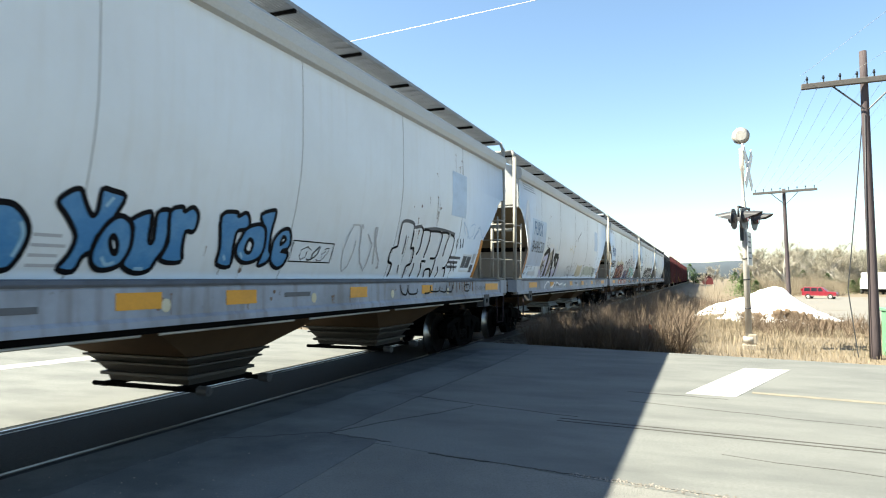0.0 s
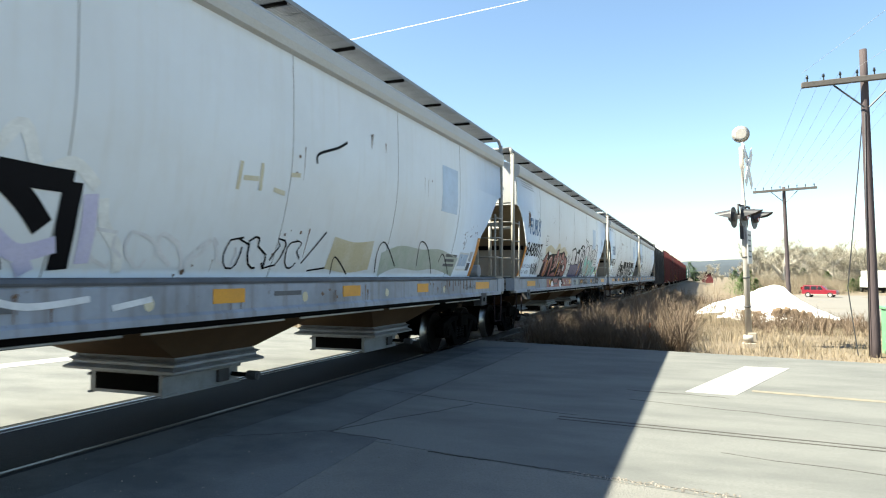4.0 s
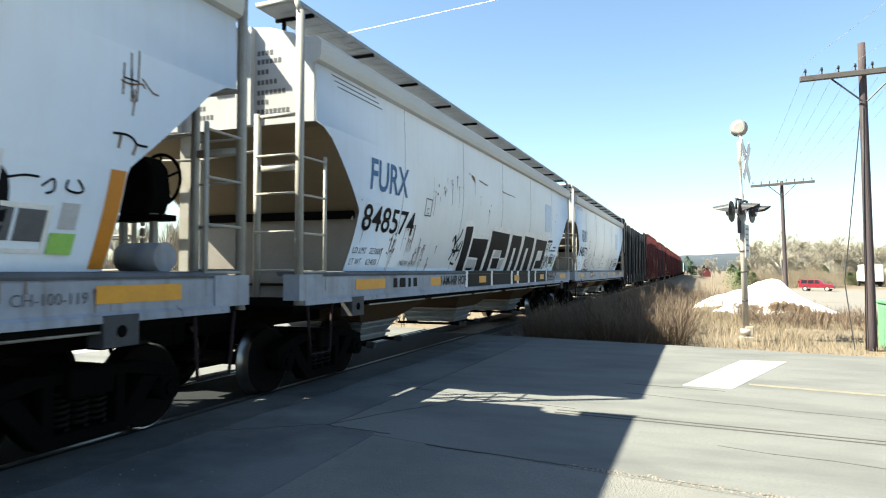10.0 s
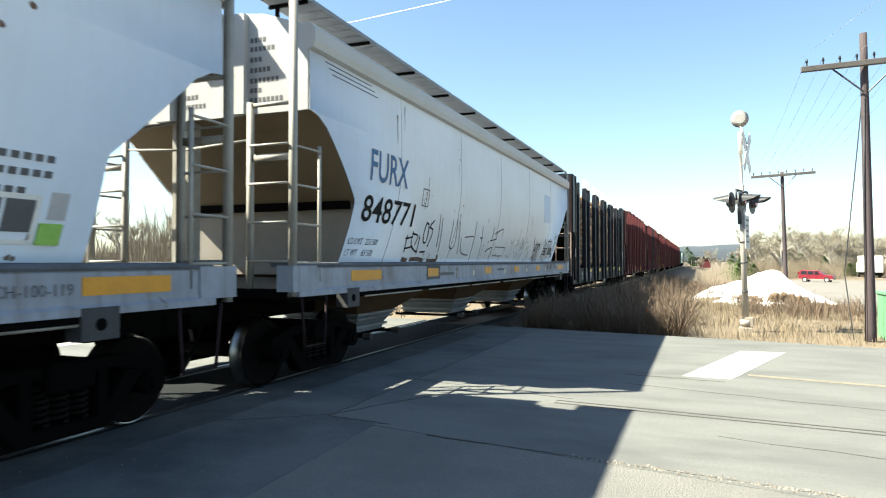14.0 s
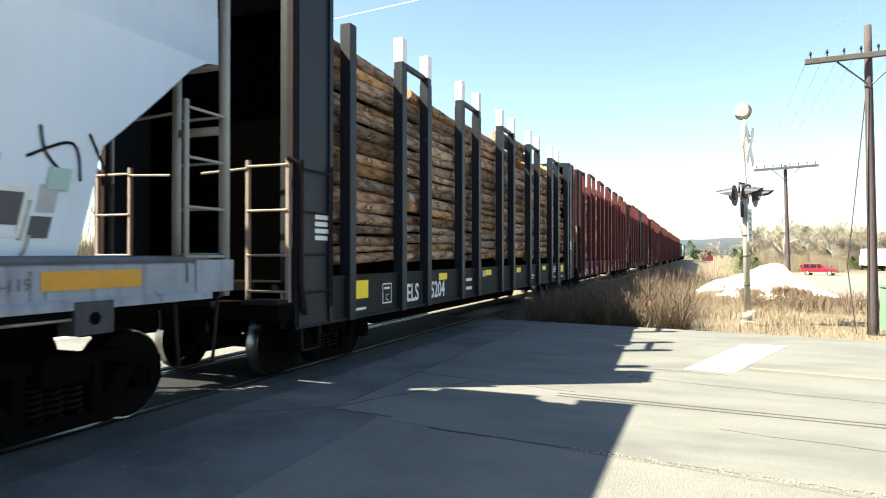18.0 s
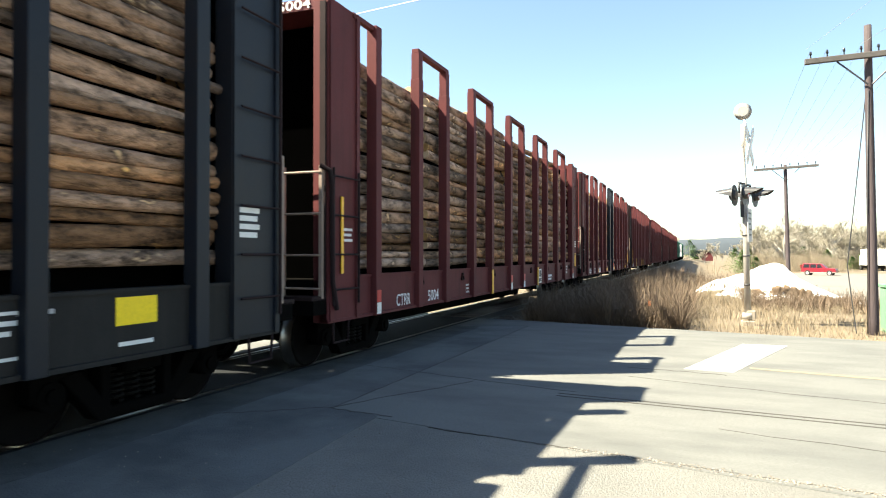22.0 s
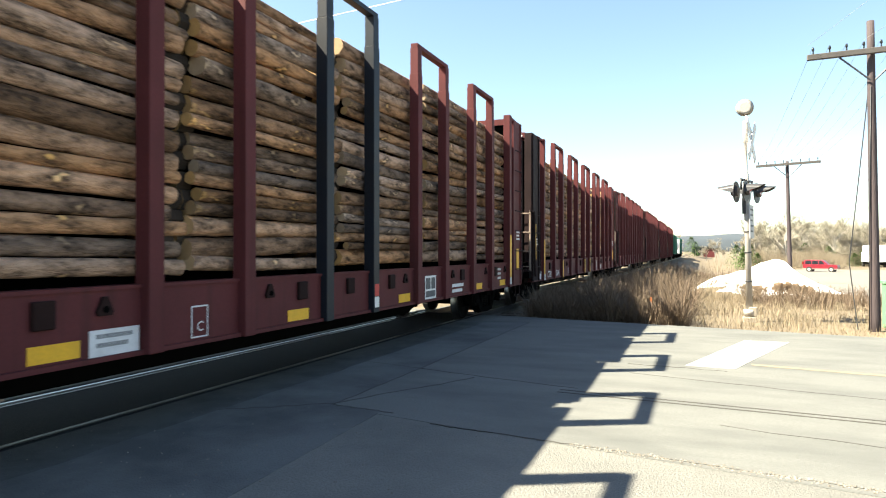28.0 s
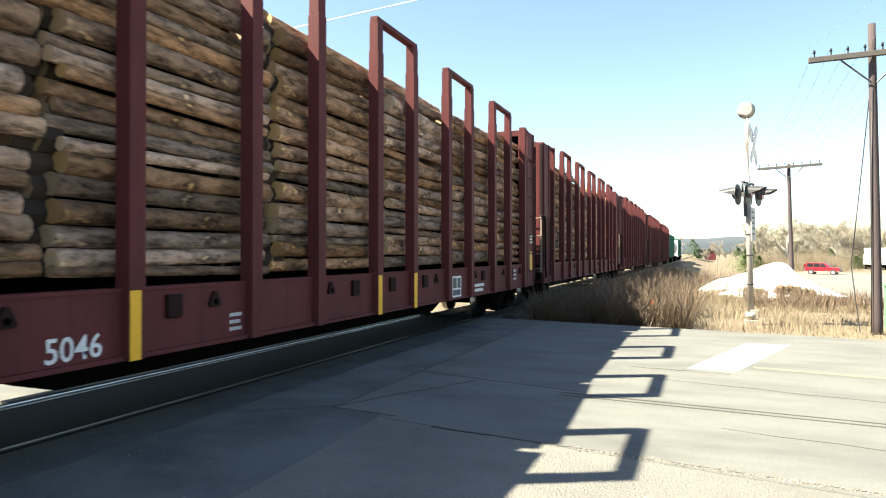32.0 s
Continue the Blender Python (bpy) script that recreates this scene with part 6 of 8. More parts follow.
    brushed(car, "scribble", M_BLACK, .035, .006, [[(14.17, 2.37), (14.18, 2.24), (14.19, 2.11)], [(14.33, 2.37), (14.36, 2.09)], [(14.19, 2.18), (14.36, 2.23)], [(14.54, 2.44), (14.55, 2.15)],
            [(14.85, 2.37), (14.65, 2.34), (14.66, 2.17), (15.0, 2.19)], [(15.0, 2.2), (14.99, 2.04)]], "black marker tag")
    brushed(car, "scribble", M_BLACK, .07, .006, [[(14.21, 2.44), (14.49, 2.46), (14.83, 2.46)]], "black sprayed bar")
    brushed(car, "scribble", M_BLACK, .03, .006, [[(14.2, 1.97), (14.19, 1.83), (14.23, 1.61)], [(14.07, 1.85), (14.17, 1.97), (14.27, 1.94), (14.25, 1.81), (14.38, 1.74), (14.3, 1.62), (14.22, 1.6)],
            [(14.38, 2.01), (14.36, 1.86), (14.48, 1.71), (14.5, 1.77), (14.44, 1.96), (14.37, 2.01)], [(14.5, 2.0), (14.62, 1.61)], [(14.51, 1.98), (14.67, 1.84), (14.66, 2.01), (14.83, 1.63)],
            [(14.82, 1.96), (14.82, 1.78), (14.91, 1.66), (15.0, 1.7), (14.96, 1.89), (14.82, 1.96)], [(14.95, 2.06), (14.96, 1.89), (15.07, 1.54)], [(14.36, 1.64), (14.4, 1.54)]], "black marker tag")
    brushed(car, "scribble", M_BLACK, .026, .006, [[(13.82, 1.4), (13.82, 1.25)], [(13.92, 1.39), (13.83, 1.32), (13.93, 1.24)], [(13.97, 1.25), (13.97, 1.38), (14.05, 1.36), (13.98, 1.31), (14.09, 1.24)], [(14.19, 1.37), (14.11, 1.34), (14.2, 1.29), (14.13, 1.24)],
            [(14.37, 1.35), (14.26, 1.32), (14.28, 1.25), (14.37, 1.26)], [(14.45, 1.24), (14.46, 1.37), (14.57, 1.24), (14.59, 1.37)], [(14.63, 1.37), (14.63, 1.23), (14.74, 1.24)], [(14.63, 1.31), (14.73, 1.31)], [(14.78, 1.39), (14.78, 1.22)]],
            "black marker tag on the sill", xf=sill_x, z0=1.225)
    plate(car, "sticker", M_LIME, 15.5, 15.69, 1.67, 1.83, lift=.014, label="lime sticker")
    drips(car, [(4.8, 3.0, 6), (5.3, 3.1, 8), (5.9, 3.2, 4), (3.2, 1.95, 14), (3.8, 2.1, 12), (4.4, 1.9, 10), (7.0, 3.3, 4)], 33)
    for y, w in ((2.98, .12), (3.2, .2), (3.52, .08), (3.72, .13)):
        plate(car, "stencil_blot", M_BLACK, y, y + w, 1.29, 1.43, xf=sill_x, lift=.006)
    on_side(car, "scratch", stroke([(7.1, 3.44), (7.25, 3.43), (7.5, 3.41), (7.72, 3.4)], .03), M_RUST, side_x, .004)
    on_side(car, "scratch", stroke([(8.85, 3.4), (9.3, 3.385), (9.7, 3.39), (10.0, 3.375)], .022), M_RUST, side_x, .004)
    for y, z, w in ((6.62, 3.47, .06), (6.7, 3.44, .09), (6.5, 3.5, .03)):
        on_side(car, "rust_blot", stroke([(y, z), (y + w, z - .01), (y + w * 1.6, z - .03)], w), M_RUST, side_x, .004)
    for k, (z, w) in enumerate(((2.29, .5), (2.18, .46), (2.05, .3))):
        for j in range(int(w / .09)):
            plate(car, "small_print", M_GREY_L, 15.1 + .09 * j, 15.16 + .09 * j, z - .025, z + .025, label="dark stencilled character" if j < 1 else "")


def car_plain(car):
    common_marks(car, "FURX", "848771", 55, rear=15.4, stripes=0)
    place_text("FURX", .43, 2.35, 2.71, M_WHITE, car, width=1.28, fat=.045, lift=.0035)
    brushed(car, "scribble", M_BLACK, .03, .006, [[(4.01, 1.98), (4.07, 1.7)], [(3.97, 1.92), (4.25, 1.96)], [(4.04, 1.76), (4.34, 1.8)], [(4.2, 2.05), (4.27, 1.82), (4.56, 1.71)], [(4.22, 2.01), (4.44, 1.98), (4.4, 1.83)], [(4.52, 1.99), (4.59, 1.67)],
            [(4.69, 2.23), (4.66, 2.03), (4.75, 1.88), (4.86, 1.92), (4.81, 2.16), (4.69, 2.23)], [(5.02, 2.28), (4.86, 2.16), (5.04, 2.09), (4.97, 1.8)], [(4.72, 1.71), (4.94, 1.72)]], "dark sprayed scrawl")
    brushed(car, "scribble", M_GREY_L, .026, .005, [[(5.24, 2.4), (5.33, 2.1), (5.42, 1.81)], [(5.38, 2.34), (5.48, 2.04), (5.58, 1.73)], [(5.96, 2.35), (6.05, 1.87), (6.25, 1.81), (6.32, 1.93), (6.15, 2.4)], [(6.32, 2.34), (6.64, 1.7)], [(6.79, 2.04), (7.35, 2.08)],
            [(7.35, 2.39), (7.44, 1.86), (7.5, 1.55)], [(6.62, 2.03), (6.75, 1.79), (6.98, 1.7), (7.33, 1.68)], [(7.82, 2.31), (8.0, 1.87), (8.07, 1.55)], [(7.79, 2.06), (7.99, 2.06)], [(8.14, 2.5), (8.12, 2.41)]], "thin dark sprayed line")
    brushed(car, "scribble", M_BLACK, .026, .006, [[(8.65, 2.34), (8.68, 2.06), (8.67, 2.0)], [(8.79, 2.18), (9.1, 2.26), (9.4, 2.32), (9.44, 2.17)], [(8.97, 2.26), (9.01, 2.07)], [(8.58, 2.02), (9.01, 2.07)], [(8.42, 1.77), (8.85, 1.87), (8.81, 1.61)]], "dark sprayed scrawl")
    brushed(car, "dirt_run", M_RUST, .07, .0045, [[(4.07, 1.59), (4.31, 1.56)], [(4.4, 1.58), (4.71, 1.59), (4.99, 1.56)], [(5.17, 1.56), (5.62, 1.57), (5.57, 1.67)]], "brown grime above the ledge")
    plate(car, "grime_run", M_CAP, 4.4, 5.0, 1.24, 1.475, xf=sill_x, lift=.003, label="dark grime down the sill")
    brushed(car, "scribble", M_TAG_GREEN, .036, .005, [[(10.92, 2.15), (10.96, 2.08), (11.09, 2.07)], [(10.79, 1.85), (10.88, 1.95), (11.08, 2.01), (11.2, 2.01)], [(10.79, 1.83), (10.86, 1.79), (10.95, 1.75)],
            [(11.39, 2.19), (11.51, 2.13), (11.59, 2.01), (11.54, 1.92), (11.39, 1.91), (11.32, 1.99), (11.43, 2.15)], [(11.63, 2.08), (11.7, 1.93), (11.78, 1.93), (11.83, 2.05), (12.13, 2.1)], [(11.84, 2.12), (11.94, 2.2)],
            [(11.55, 1.87), (11.42, 1.8), (11.61, 1.6)], [(11.87, 1.75), (12.01, 1.87), (12.19, 1.91), (12.48, 1.66)], [(12.1, 1.88), (12.33, 1.97)], [(10.3, 2.1), (10.45, 2.0), (10.6, 2.12), (10.5, 1.8)], [(10.2, 1.7), (10.5, 1.66), (10.66, 1.76)]], "faded green sprayed line")
    brushed(car, "dirt_run", M_TAG_GREY, .035, .0045, [[(11.11, 2.42), (11.11, 2.18), (11.12, 1.85), (11.1, 1.56)]], "grey run of dirt")
    brushed(car, "scribble", M_BLACK, .03, .006, [[(12.8, 2.24), (12.8, 2.13), (12.82, 2.0)], [(12.82, 2.13), (13.0, 2.01)], [(13.13, 2.13), (13.2, 1.99), (13.17, 1.79), (13.19, 1.56)], [(12.97, 1.98), (12.97, 1.87), (13.18, 1.88), (13.02, 1.95)],
            [(13.04, 2.0), (13.38, 2.06), (13.67, 2.05)], [(13.23, 1.85), (13.41, 1.98), (13.63, 2.02), (13.6, 1.86)], [(12.92, 1.61), (13.01, 1.67), (13.2, 1.64), (13.3, 1.55)], [(13.36, 2.09), (13.37, 1.85)]], "dark sprayed scrawl")
    brushed(car, "scribble", M_BLACK, .03, .006, [[(14.18, 2.25), (14.05, 2.03)], [(14.2, 2.22), (14.36, 2.1), (14.18, 1.99)], [(14.32, 2.06), (14.52, 2.11), (14.56, 1.94), (14.47, 1.76)], [(14.21, 1.76), (14.4, 1.9), (14.65, 1.77)], [(14.63, 2.18), (14.7, 1.91)],
            [(14.66, 2.12), (14.87, 2.24), (14.9, 1.95), (14.92, 1.63)], [(15.02, 2.21), (15.06, 1.85), (15.12, 1.63)], [(14.57, 2.18), (15.11, 2.18)]], "dark sprayed scrawl")
    brushed(car, "scribble", M_BLACK, .024, .006, [[(15.44, 2.47), (15.5, 2.3), (15.63, 2.18)], [(15.37, 2.24), (15.71, 2.38), (15.83, 2.11)], [(15.84, 2.47), (16.03, 2.21), (16.12, 2.05)]], "dark sprayed scrawl")
    rng = random.Random(58)
    for k in range(34):
        y, z = rng.choice((13.2, 14.6, 15.0)) + rng.gauss(0, .35), rng.uniform(1.6, 2.25)
        brushed(car, "dirt_run", M_GRIME, rng.uniform(.012, .04), .0045, [[(y, z), (y + rng.uniform(-.01, .01), z - .1), (y + rng.uniform(-.02, .02), max(1.54, z - rng.uniform(.2, .6)))]], "brown grime run")
    plate(car, "sticker", M_TAG_TEAL, 15.56, 15.74, 2.03, 2.19, lift=.012, label="teal sticker")
    outlined(car, "stencil_box", 9.1, 9.95, 1.67, 1.9, M_BLACK, .02)
    drips(car, [(5.0, 1.7, 10), (13.2, 1.7, 10), (14.2, 1.7, 16), (14.5, 1.72, 12), (12.4, 1.62, 8)], 47)


hopper(-2.5, "light grey covered hopper car with blue spray-painted lettering", car_blue, DARK_GATES)
hopper(15.35, "light grey covered hopper car with grey and faded graffiti", car_wild, PAN_GATES)
hopper(33.2, "light grey covered hopper car with red, purple and teal graffiti", car_red_teal, PAN_GATES)
hopper(51.05, "light grey covered hopper car with black block graffiti", car_block, BARE_GATES)
hopper(68.97, "light grey covered hopper car with faint dark scribbles", car_plain, BARE_GATES)

# ---- log cars ----
LL, COR = 18.85, 0.58


def stake_rows(mid, pitch, half, lone):
    """Places of the lone stakes and of the joined pairs along a car."""
    return (mid - lone, mid + lone), [(mid + pitch * k - half, mid + pitch * k + half) for k in (-2, -1, 0, 1, 2)]


MIXED_ROWS = stake_rows(9.5, 2.79, .62, 7.62)
RED_ROWS = ((1.87, 17.2), stake_rows(9.6, 2.79, .62, 7.62)[1])
BLACK_ROWS = stake_rows(9.42, 2.73, .51, 7.6)


def log_meshes():
    out = []
    rng = random.Random(11)
    for r in (.085, .10, .115, .125, .135, .145, .11, .13, .155, .12, .095, .17):
        n, segs, ln = 14, 12, 2.5
        bm = bmesh.new()
        rings = []
        bend = rng.uniform(-.035, .035)
        ov = [rng.uniform(.93, 1.07) for _ in range(n)]
        for k in range(segs + 1):
            y = -ln / 2 + ln * k / segs
            q = r * (1 - .07 * k / segs) * rng.uniform(.97, 1.03)
            c = bend * math.sin(math.pi * k / segs)
            rings.append([bm.verts.new((c + q * math.cos(i * math.tau / n) * ov[i] * rng.uniform(.94, 1.05), y, q * math.sin(i * math.tau / n) * ov[i] * rng.uniform(.94, 1.05))) for i in range(n)])
        for a, b in zip(rings, rings[1:]):
            for i in range(n):
                bm.faces.new((a[i], a[(i + 1) % n], b[(i + 1) % n], b[i])).smooth = True
        for ring in (rings[0][::-1], rings[-1]):
            bm.faces.new(ring).material_index = 1
        out.append((r, mesh_of("log", bm, [M_BARK, M_CUT])))
    return out


LOGS = log_meshes()


def log_load(front, seed, rows, top, label, thick=1.0, low=1.3):
    rng = random.Random(seed)
    load = thing("log_load", label, "logs", "log loads on the train", y=front)
    joints = [(a + b) / 2 for a, b in rows[1]]
    edges = [COR + .74] + joints + [LL - COR - .7]
    fill = bmesh.new()
    for a, b in zip(edges, edges[1:]):
        mid, room = (a + b) / 2, (b - a)
        high = top + rng.uniform(-.14, .14)
        sc = min(1.1, (room - .14) / 2.5)
        z = low
        while z < high:
            r, me = rng.choice(LOGS)
            k = thick * rng.choice((.85, 1, 1, 1.2))
            r *= k
            z += r * 1.0
            m = pose(1.38 - r - abs(rng.gauss(0, .06)), mid + rng.uniform(-.07, .07), z, rng.uniform(-2.2, 2.2), rng.uniform(0, 360), rng.uniform(-1.6, 1.6))
            shared("log", me, load, m @ Matrix.Diagonal((k, sc * rng.uniform(.95, 1.03), k, 1)))
            z += r * .99
        z = low
        while z < high:
            r = rng.uniform(.1, .15)
            tube(fill, (-1.25, mid - 1.22, z + r), (-1.25, mid + 1.22, z + r), r, 8)
            z += 1.85 * r
        for x in np.arange(-1.0, 1.22, .25):
            me = rng.choice(LOGS)[1]
            m = pose(x, mid + rng.uniform(-.12, .12), high + rng.uniform(-.12, .04), rng.uniform(-2, 2), rng.uniform(0, 360), rng.uniform(-1, 1))
            shared("log", me, load, m @ Matrix.Diagonal((1, sc, 1, 1)))
        for y in (mid - 1.2 * sc, mid + 1.2 * sc):  # ends of the inner logs
            for i in range(7):
                for j in range(16):
                    r = rng.uniform(.1, .125)
                    yy = y + rng.uniform(-.09, .09)
                    yy = min(max(yy, COR + .9), LL - COR - .9)
                    c = (1.12 - i * .19 + rng.uniform(-.03, .03), low + .14 + j * .19 + (i % 2) * .1)
                    if c[1] < high - .1:
                        tube(fill, (c[0], yy - .1, c[1]), (c[0], yy + .1, c[1]), r, 7)
        # Added black block that paints the shade seen between the logs.
        boxes("stack_heart", M_BLACK_IN, load, (-.75, .75, mid - 1.22 * sc, mid + 1.22 * sc, 1.225, high - .2), label="black block standing in for the shade deep in the stack")
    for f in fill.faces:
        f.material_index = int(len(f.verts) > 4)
    part("log_core", fill, [M_BARK_SHADE, M_CUT], load, "inner logs of the stack")["kind"] = "stuff"
    MOVERS.append((load, front))
    return load


# Bark copied far darker: the shade inside the stack is in the colour.
M_BARK_SHADE = mat("bark_shaded", (0.03, 0.02, 0.014), 0.9, dark=(0.015, 0.011, 0.009), scale=3.0, fine=26, mix=0.8, bump=0.4, island=0.4)


M_RED_IN = mat("oxide_inner", (0.022, 0.011, 0.01), 0.8, scale=1.3, bump=0.08, spec=0.1)


def log_car_meshes(paint, sill, rows, tips, rungs, front=None):
    L, c, out = LL, COR, []

    def add(name, bm, material, label="", bevel=0.0):
        out.append((name, mesh_of(name, bm, material, bevel), label))
    low = .70
    for s in (1, -1):
        bm = bmesh.new()
        box(bm, *sided(s, 1.40, 1.49), c, L - c, low + .02, 1.24)
        add("side_sill", bm, sill, "deep side sill")
        for x0, x1, z0, z1 in ((1.38, 1.53, low - .02, low + .02), (1.36, 1.51, 1.24, 1.27)):
            bm = bmesh.new()
            box(bm, *sided(s, x0, x1), c, L - c, z0, z1)
            add("sill_flange", bm, sill)
        if tips is not True and (front or tips):
            for y in (2.9, 5.11, 8.37, 9.5, 10.75, 13.89, 16.1):
                # Raised box in dark oxide; the pocket's inner shade is its colour.
                bm = bmesh.new()
                box(bm, *sided(s, 1.485, 1.53), y - .09, y + .09, .98, 1.19)
                add("stake_pocket", bm, M_RED_IN, "raised box coloured dark like a stake pocket's shaded inside", .01)
        if tips is not True:
            for y in (3.6, 5.63, 7.75, 11.25, 13.37, 15.4, 16.86):
                bm = bmesh.new()
                prism_x(bm, [(y - .075, 1.07), (y - .06, 1.04), (y + .06, 1.04), (y + .075, 1.07), (y + .02, 1.19), (y - .02, 1.19)], *sided(s, 1.488, 1.52))
                add("lashing_lug", bm, M_RED_IN, "dark triangular lashing lug")
                # Flat black disc that paints the shade of the lug's hole.
                bm = bmesh.new()
                tube(bm, (s * 1.52, y, 1.09), (s * 1.528, y, 1.09), .028, 10)
                add("lug_hole", bm, M_BLACK_IN)
    bm = bmesh.new()
    box(bm, -1.4, 1.4, c, L - c, 1.12, 1.22)
    add("deck", bm, M_UNDER)
    for k in range(8):
        bm = bmesh.new()
        y = 3.6 + k * 1.65
        box(bm, -1.4, 1.4, y, y + .1, .85, 1.12)
        add("cross_bearer", bm, M_UNDER)
    bm = bmesh.new()
    prism_x(bm, [(.3, 1.1), (L - .3, 1.1), (L - .3, .75), (L - 3.6, .74), (L - 4.9, .28), (4.9, .28), (3.6, .74), (.3, .75)], -.3, .3)
    add("centre_sill", bm, M_UNDER)
    bm = bmesh.new()
    tube(bm, (.75, 9.0, .72), (.75, 10.3, .72), .2, 12)
    add("air_reservoir", bm, M_UNDER)
    for f in (lambda y: y, lambda y: L - y):
        for s in (1, -1):
            bm = bmesh.new()
            box(bm, *sided(s, 1.30, 1.52), *ends(f, c, c + .78), low - .02, 4.82)
            add("bulkhead_column", bm, front if front and f(0) == 0 else paint, "tall side column of the bulkhead", 0.008)
            for d in (.02, .7):
                bm = bmesh.new()
                box(bm, *sided(s, 1.52, 1.547), *ends(f, c + d, c + d + .08), low, 4.8)
                add("column_flange", bm, front if front and f(0) == 0 else paint)
            bm = bmesh.new()
            box(bm, *sided(s, 1.42, 1.5), *ends(f, c - .04, c - .005), .95, 4.75)
            add("end_post", bm, M_DARK_END, "dark end post")
            rear = f(0) > 0
            for x in (.92, 1.48):
                bm = bmesh.new()
                box(bm, s * x - .022, s * x + .022, *ends(f, c - .12, c - .07), 1.0, 2.66)
                add("ladder_post", bm, rungs)
            for z in (1.12, 1.54, 2.06, 2.58):
                bm = bmesh.new()
                tube(bm, (s * .92, f(c - .12), z), (s * 1.48, f(c - .12), z), .015, 6)
                add("rung", bm, rungs)
            for z in (1.1, 1.55, 2.05, 2.55) + ((3.05, 3.55, 4.05) if rear else ()):
                bm = bmesh.new()
                tube(bm, (s * 1.575, f(c + .05), z), (s * 1.575, f(c + .7), z), .013, 6)
                add("rung", bm, M_DARK_END)
            for dy in (.05,) if rear else (.05, .7):
                bm = bmesh.new()
                tube(bm, (s * 1.575, f(c + dy), .9), (s * 1.575, f(c + dy), 4.4 if rear else 2.65), .018, 6)
                add("side_ladder_post", bm, M_DARK_END)
            if not rear:
                bm = bmesh.new()
                pipe(bm, [(s * 1.48, f(c - .12), 2.66), (s * 1.58, f(c - .06), 2.6), (s * 1.59, f(c - .02), 2.45), (s * 1.59, f(c), 1.2), (s * 1.58, f(c + .12), .85)], .032, 8)
                add("corner_rail", bm, M_DARK_END, "thick dark corner rail")
            bm = bmesh.new()
            tube(bm, (s * .92, f(c - .12), 2.56), (s * .25, f(c - .12), 2.53), .015, 6)
            add("grab_rail", bm, rungs)
            bm = bmesh.new()
            pts = [(s * 1.52, f(c + .12), low), (s * 1.52, f(c + .14), .42), (s * 1.52, f(c + .5), .42), (s * 1.52, f(c + .52), low)]
            pipe(bm, pts, .016, 6)
            add("stirrup_step", bm, M_DARK_END)
            bm = bmesh.new()
            box(bm, *sided(s, 1.0, 1.5), *ends(f, .25, c - .03), .98, 1.03)
            add("end_step", bm, M_DARK_END)
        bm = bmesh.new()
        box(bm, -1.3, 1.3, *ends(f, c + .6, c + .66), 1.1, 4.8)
        add("bulkhead_panel", bm, M_VOID, "recessed bulkhead panel coloured black for the opening's shade")
        bm = bmesh.new()
        box(bm, -1.3, 1.3, *ends(f, c + .05, c + .68), 4.7, 4.85)
        add("bulkhead_cap", bm, paint)
        bm = bmesh.new()
        box(bm, -1.5, 1.5, *ends(f, .28, c), .8, 1.0)
        add("end_sill", bm, M_UNDER)
        bm = bmesh.new()
        box(bm, -.45, .45, *ends(f, .15, .6), 1.03, 1.07)
        add("crossover_step", bm, rungs)
    for s in (1, -1):
        for y in rows[0]:
            bm = bmesh.new()
            box(bm, *sided(s, 1.42, 1.58), y - .085, y + .085, low - .02, 4.62 if tips is True else 4.83)
            add("stake", bm, paint, "", 0.006)
            if tips is not True:
                bm = bmesh.new()
                box(bm, *sided(s, 1.46, 1.54), *((c + .62, y - .08) if y < L / 2 else (y + .08, L - c - .62)), 4.75, 4.82)
                add("stake_tie", bm, paint, "tie from the end column to the stake", 0.004)
        for k, (a, b) in enumerate(rows[1]):
            me = (paint if not (k == 2 and tips == "mixed") else M_CAR_BLACK)
            for y in (a, b):
                bm = bmesh.new()
                box(bm, *sided(s, 1.42, 1.58), y - .085, y + .085, low - .02, 4.45)
                add("stake", bm, me, "", 0.006)
                bm = bmesh.new()
                box(bm, *sided(s, 1.43, 1.57), y - .08, y + .08, 4.45, 4.88)
                add("stake_extension", bm, me, "", 0.004)
            bm = bmesh.new()
            if tips is True:
                box(bm, *sided(s, 1.45, 1.52), a + .07, b - .07, 4.52, 4.6)
            else:
                box(bm, *sided(s, 1.44, 1.56), a - .08, b + .08, 4.88, 4.95)
            add("stake_tie", bm, me, "", 0.004)
            if tips is True:
                for y in (a, b):
                    bm = bmesh.new()
                    box(bm, *sided(s, 1.425, 1.575), y - .085, y + .085, 4.56, 4.93)
                    add("stake_tip", bm, M_WHITE, "white painted stake tip")
    return out


def car_side(z):
    return 1.49


def stake_side(z):
    return 1.582


def log_car(front, label, meshes, marks, near=True):
    car = thing("log_car", label, "freight car", "log cars of the train", y=front)
    for name, me, lab in meshes:
        shared(name, me, car, label=lab)
    add_couplers(car, LL)
    add_truck(car, 2.1, near)
    add_truck(car, LL - 2.1, near)
    marks(car)
    MOVERS.append((car, front))
    return car


BLACK_CAR = log_car_meshes(M_CAR_BLACK, M_SILL_BLACK, BLACK_ROWS, True, M_RUNG)
RED_CAR = log_car_meshes(M_CAR_RED, M_CAR_RED, RED_ROWS, False, M_RUNG)
DARK_FRONT_CAR = log_car_meshes(M_CAR_RED, M_CAR_RED, RED_ROWS, False, M_RUNG, M_DARK_END)
MIXED_CAR = log_car_meshes(M_CAR_RED, M_CAR_RED, MIXED_ROWS, "mixed", M_RUNG)


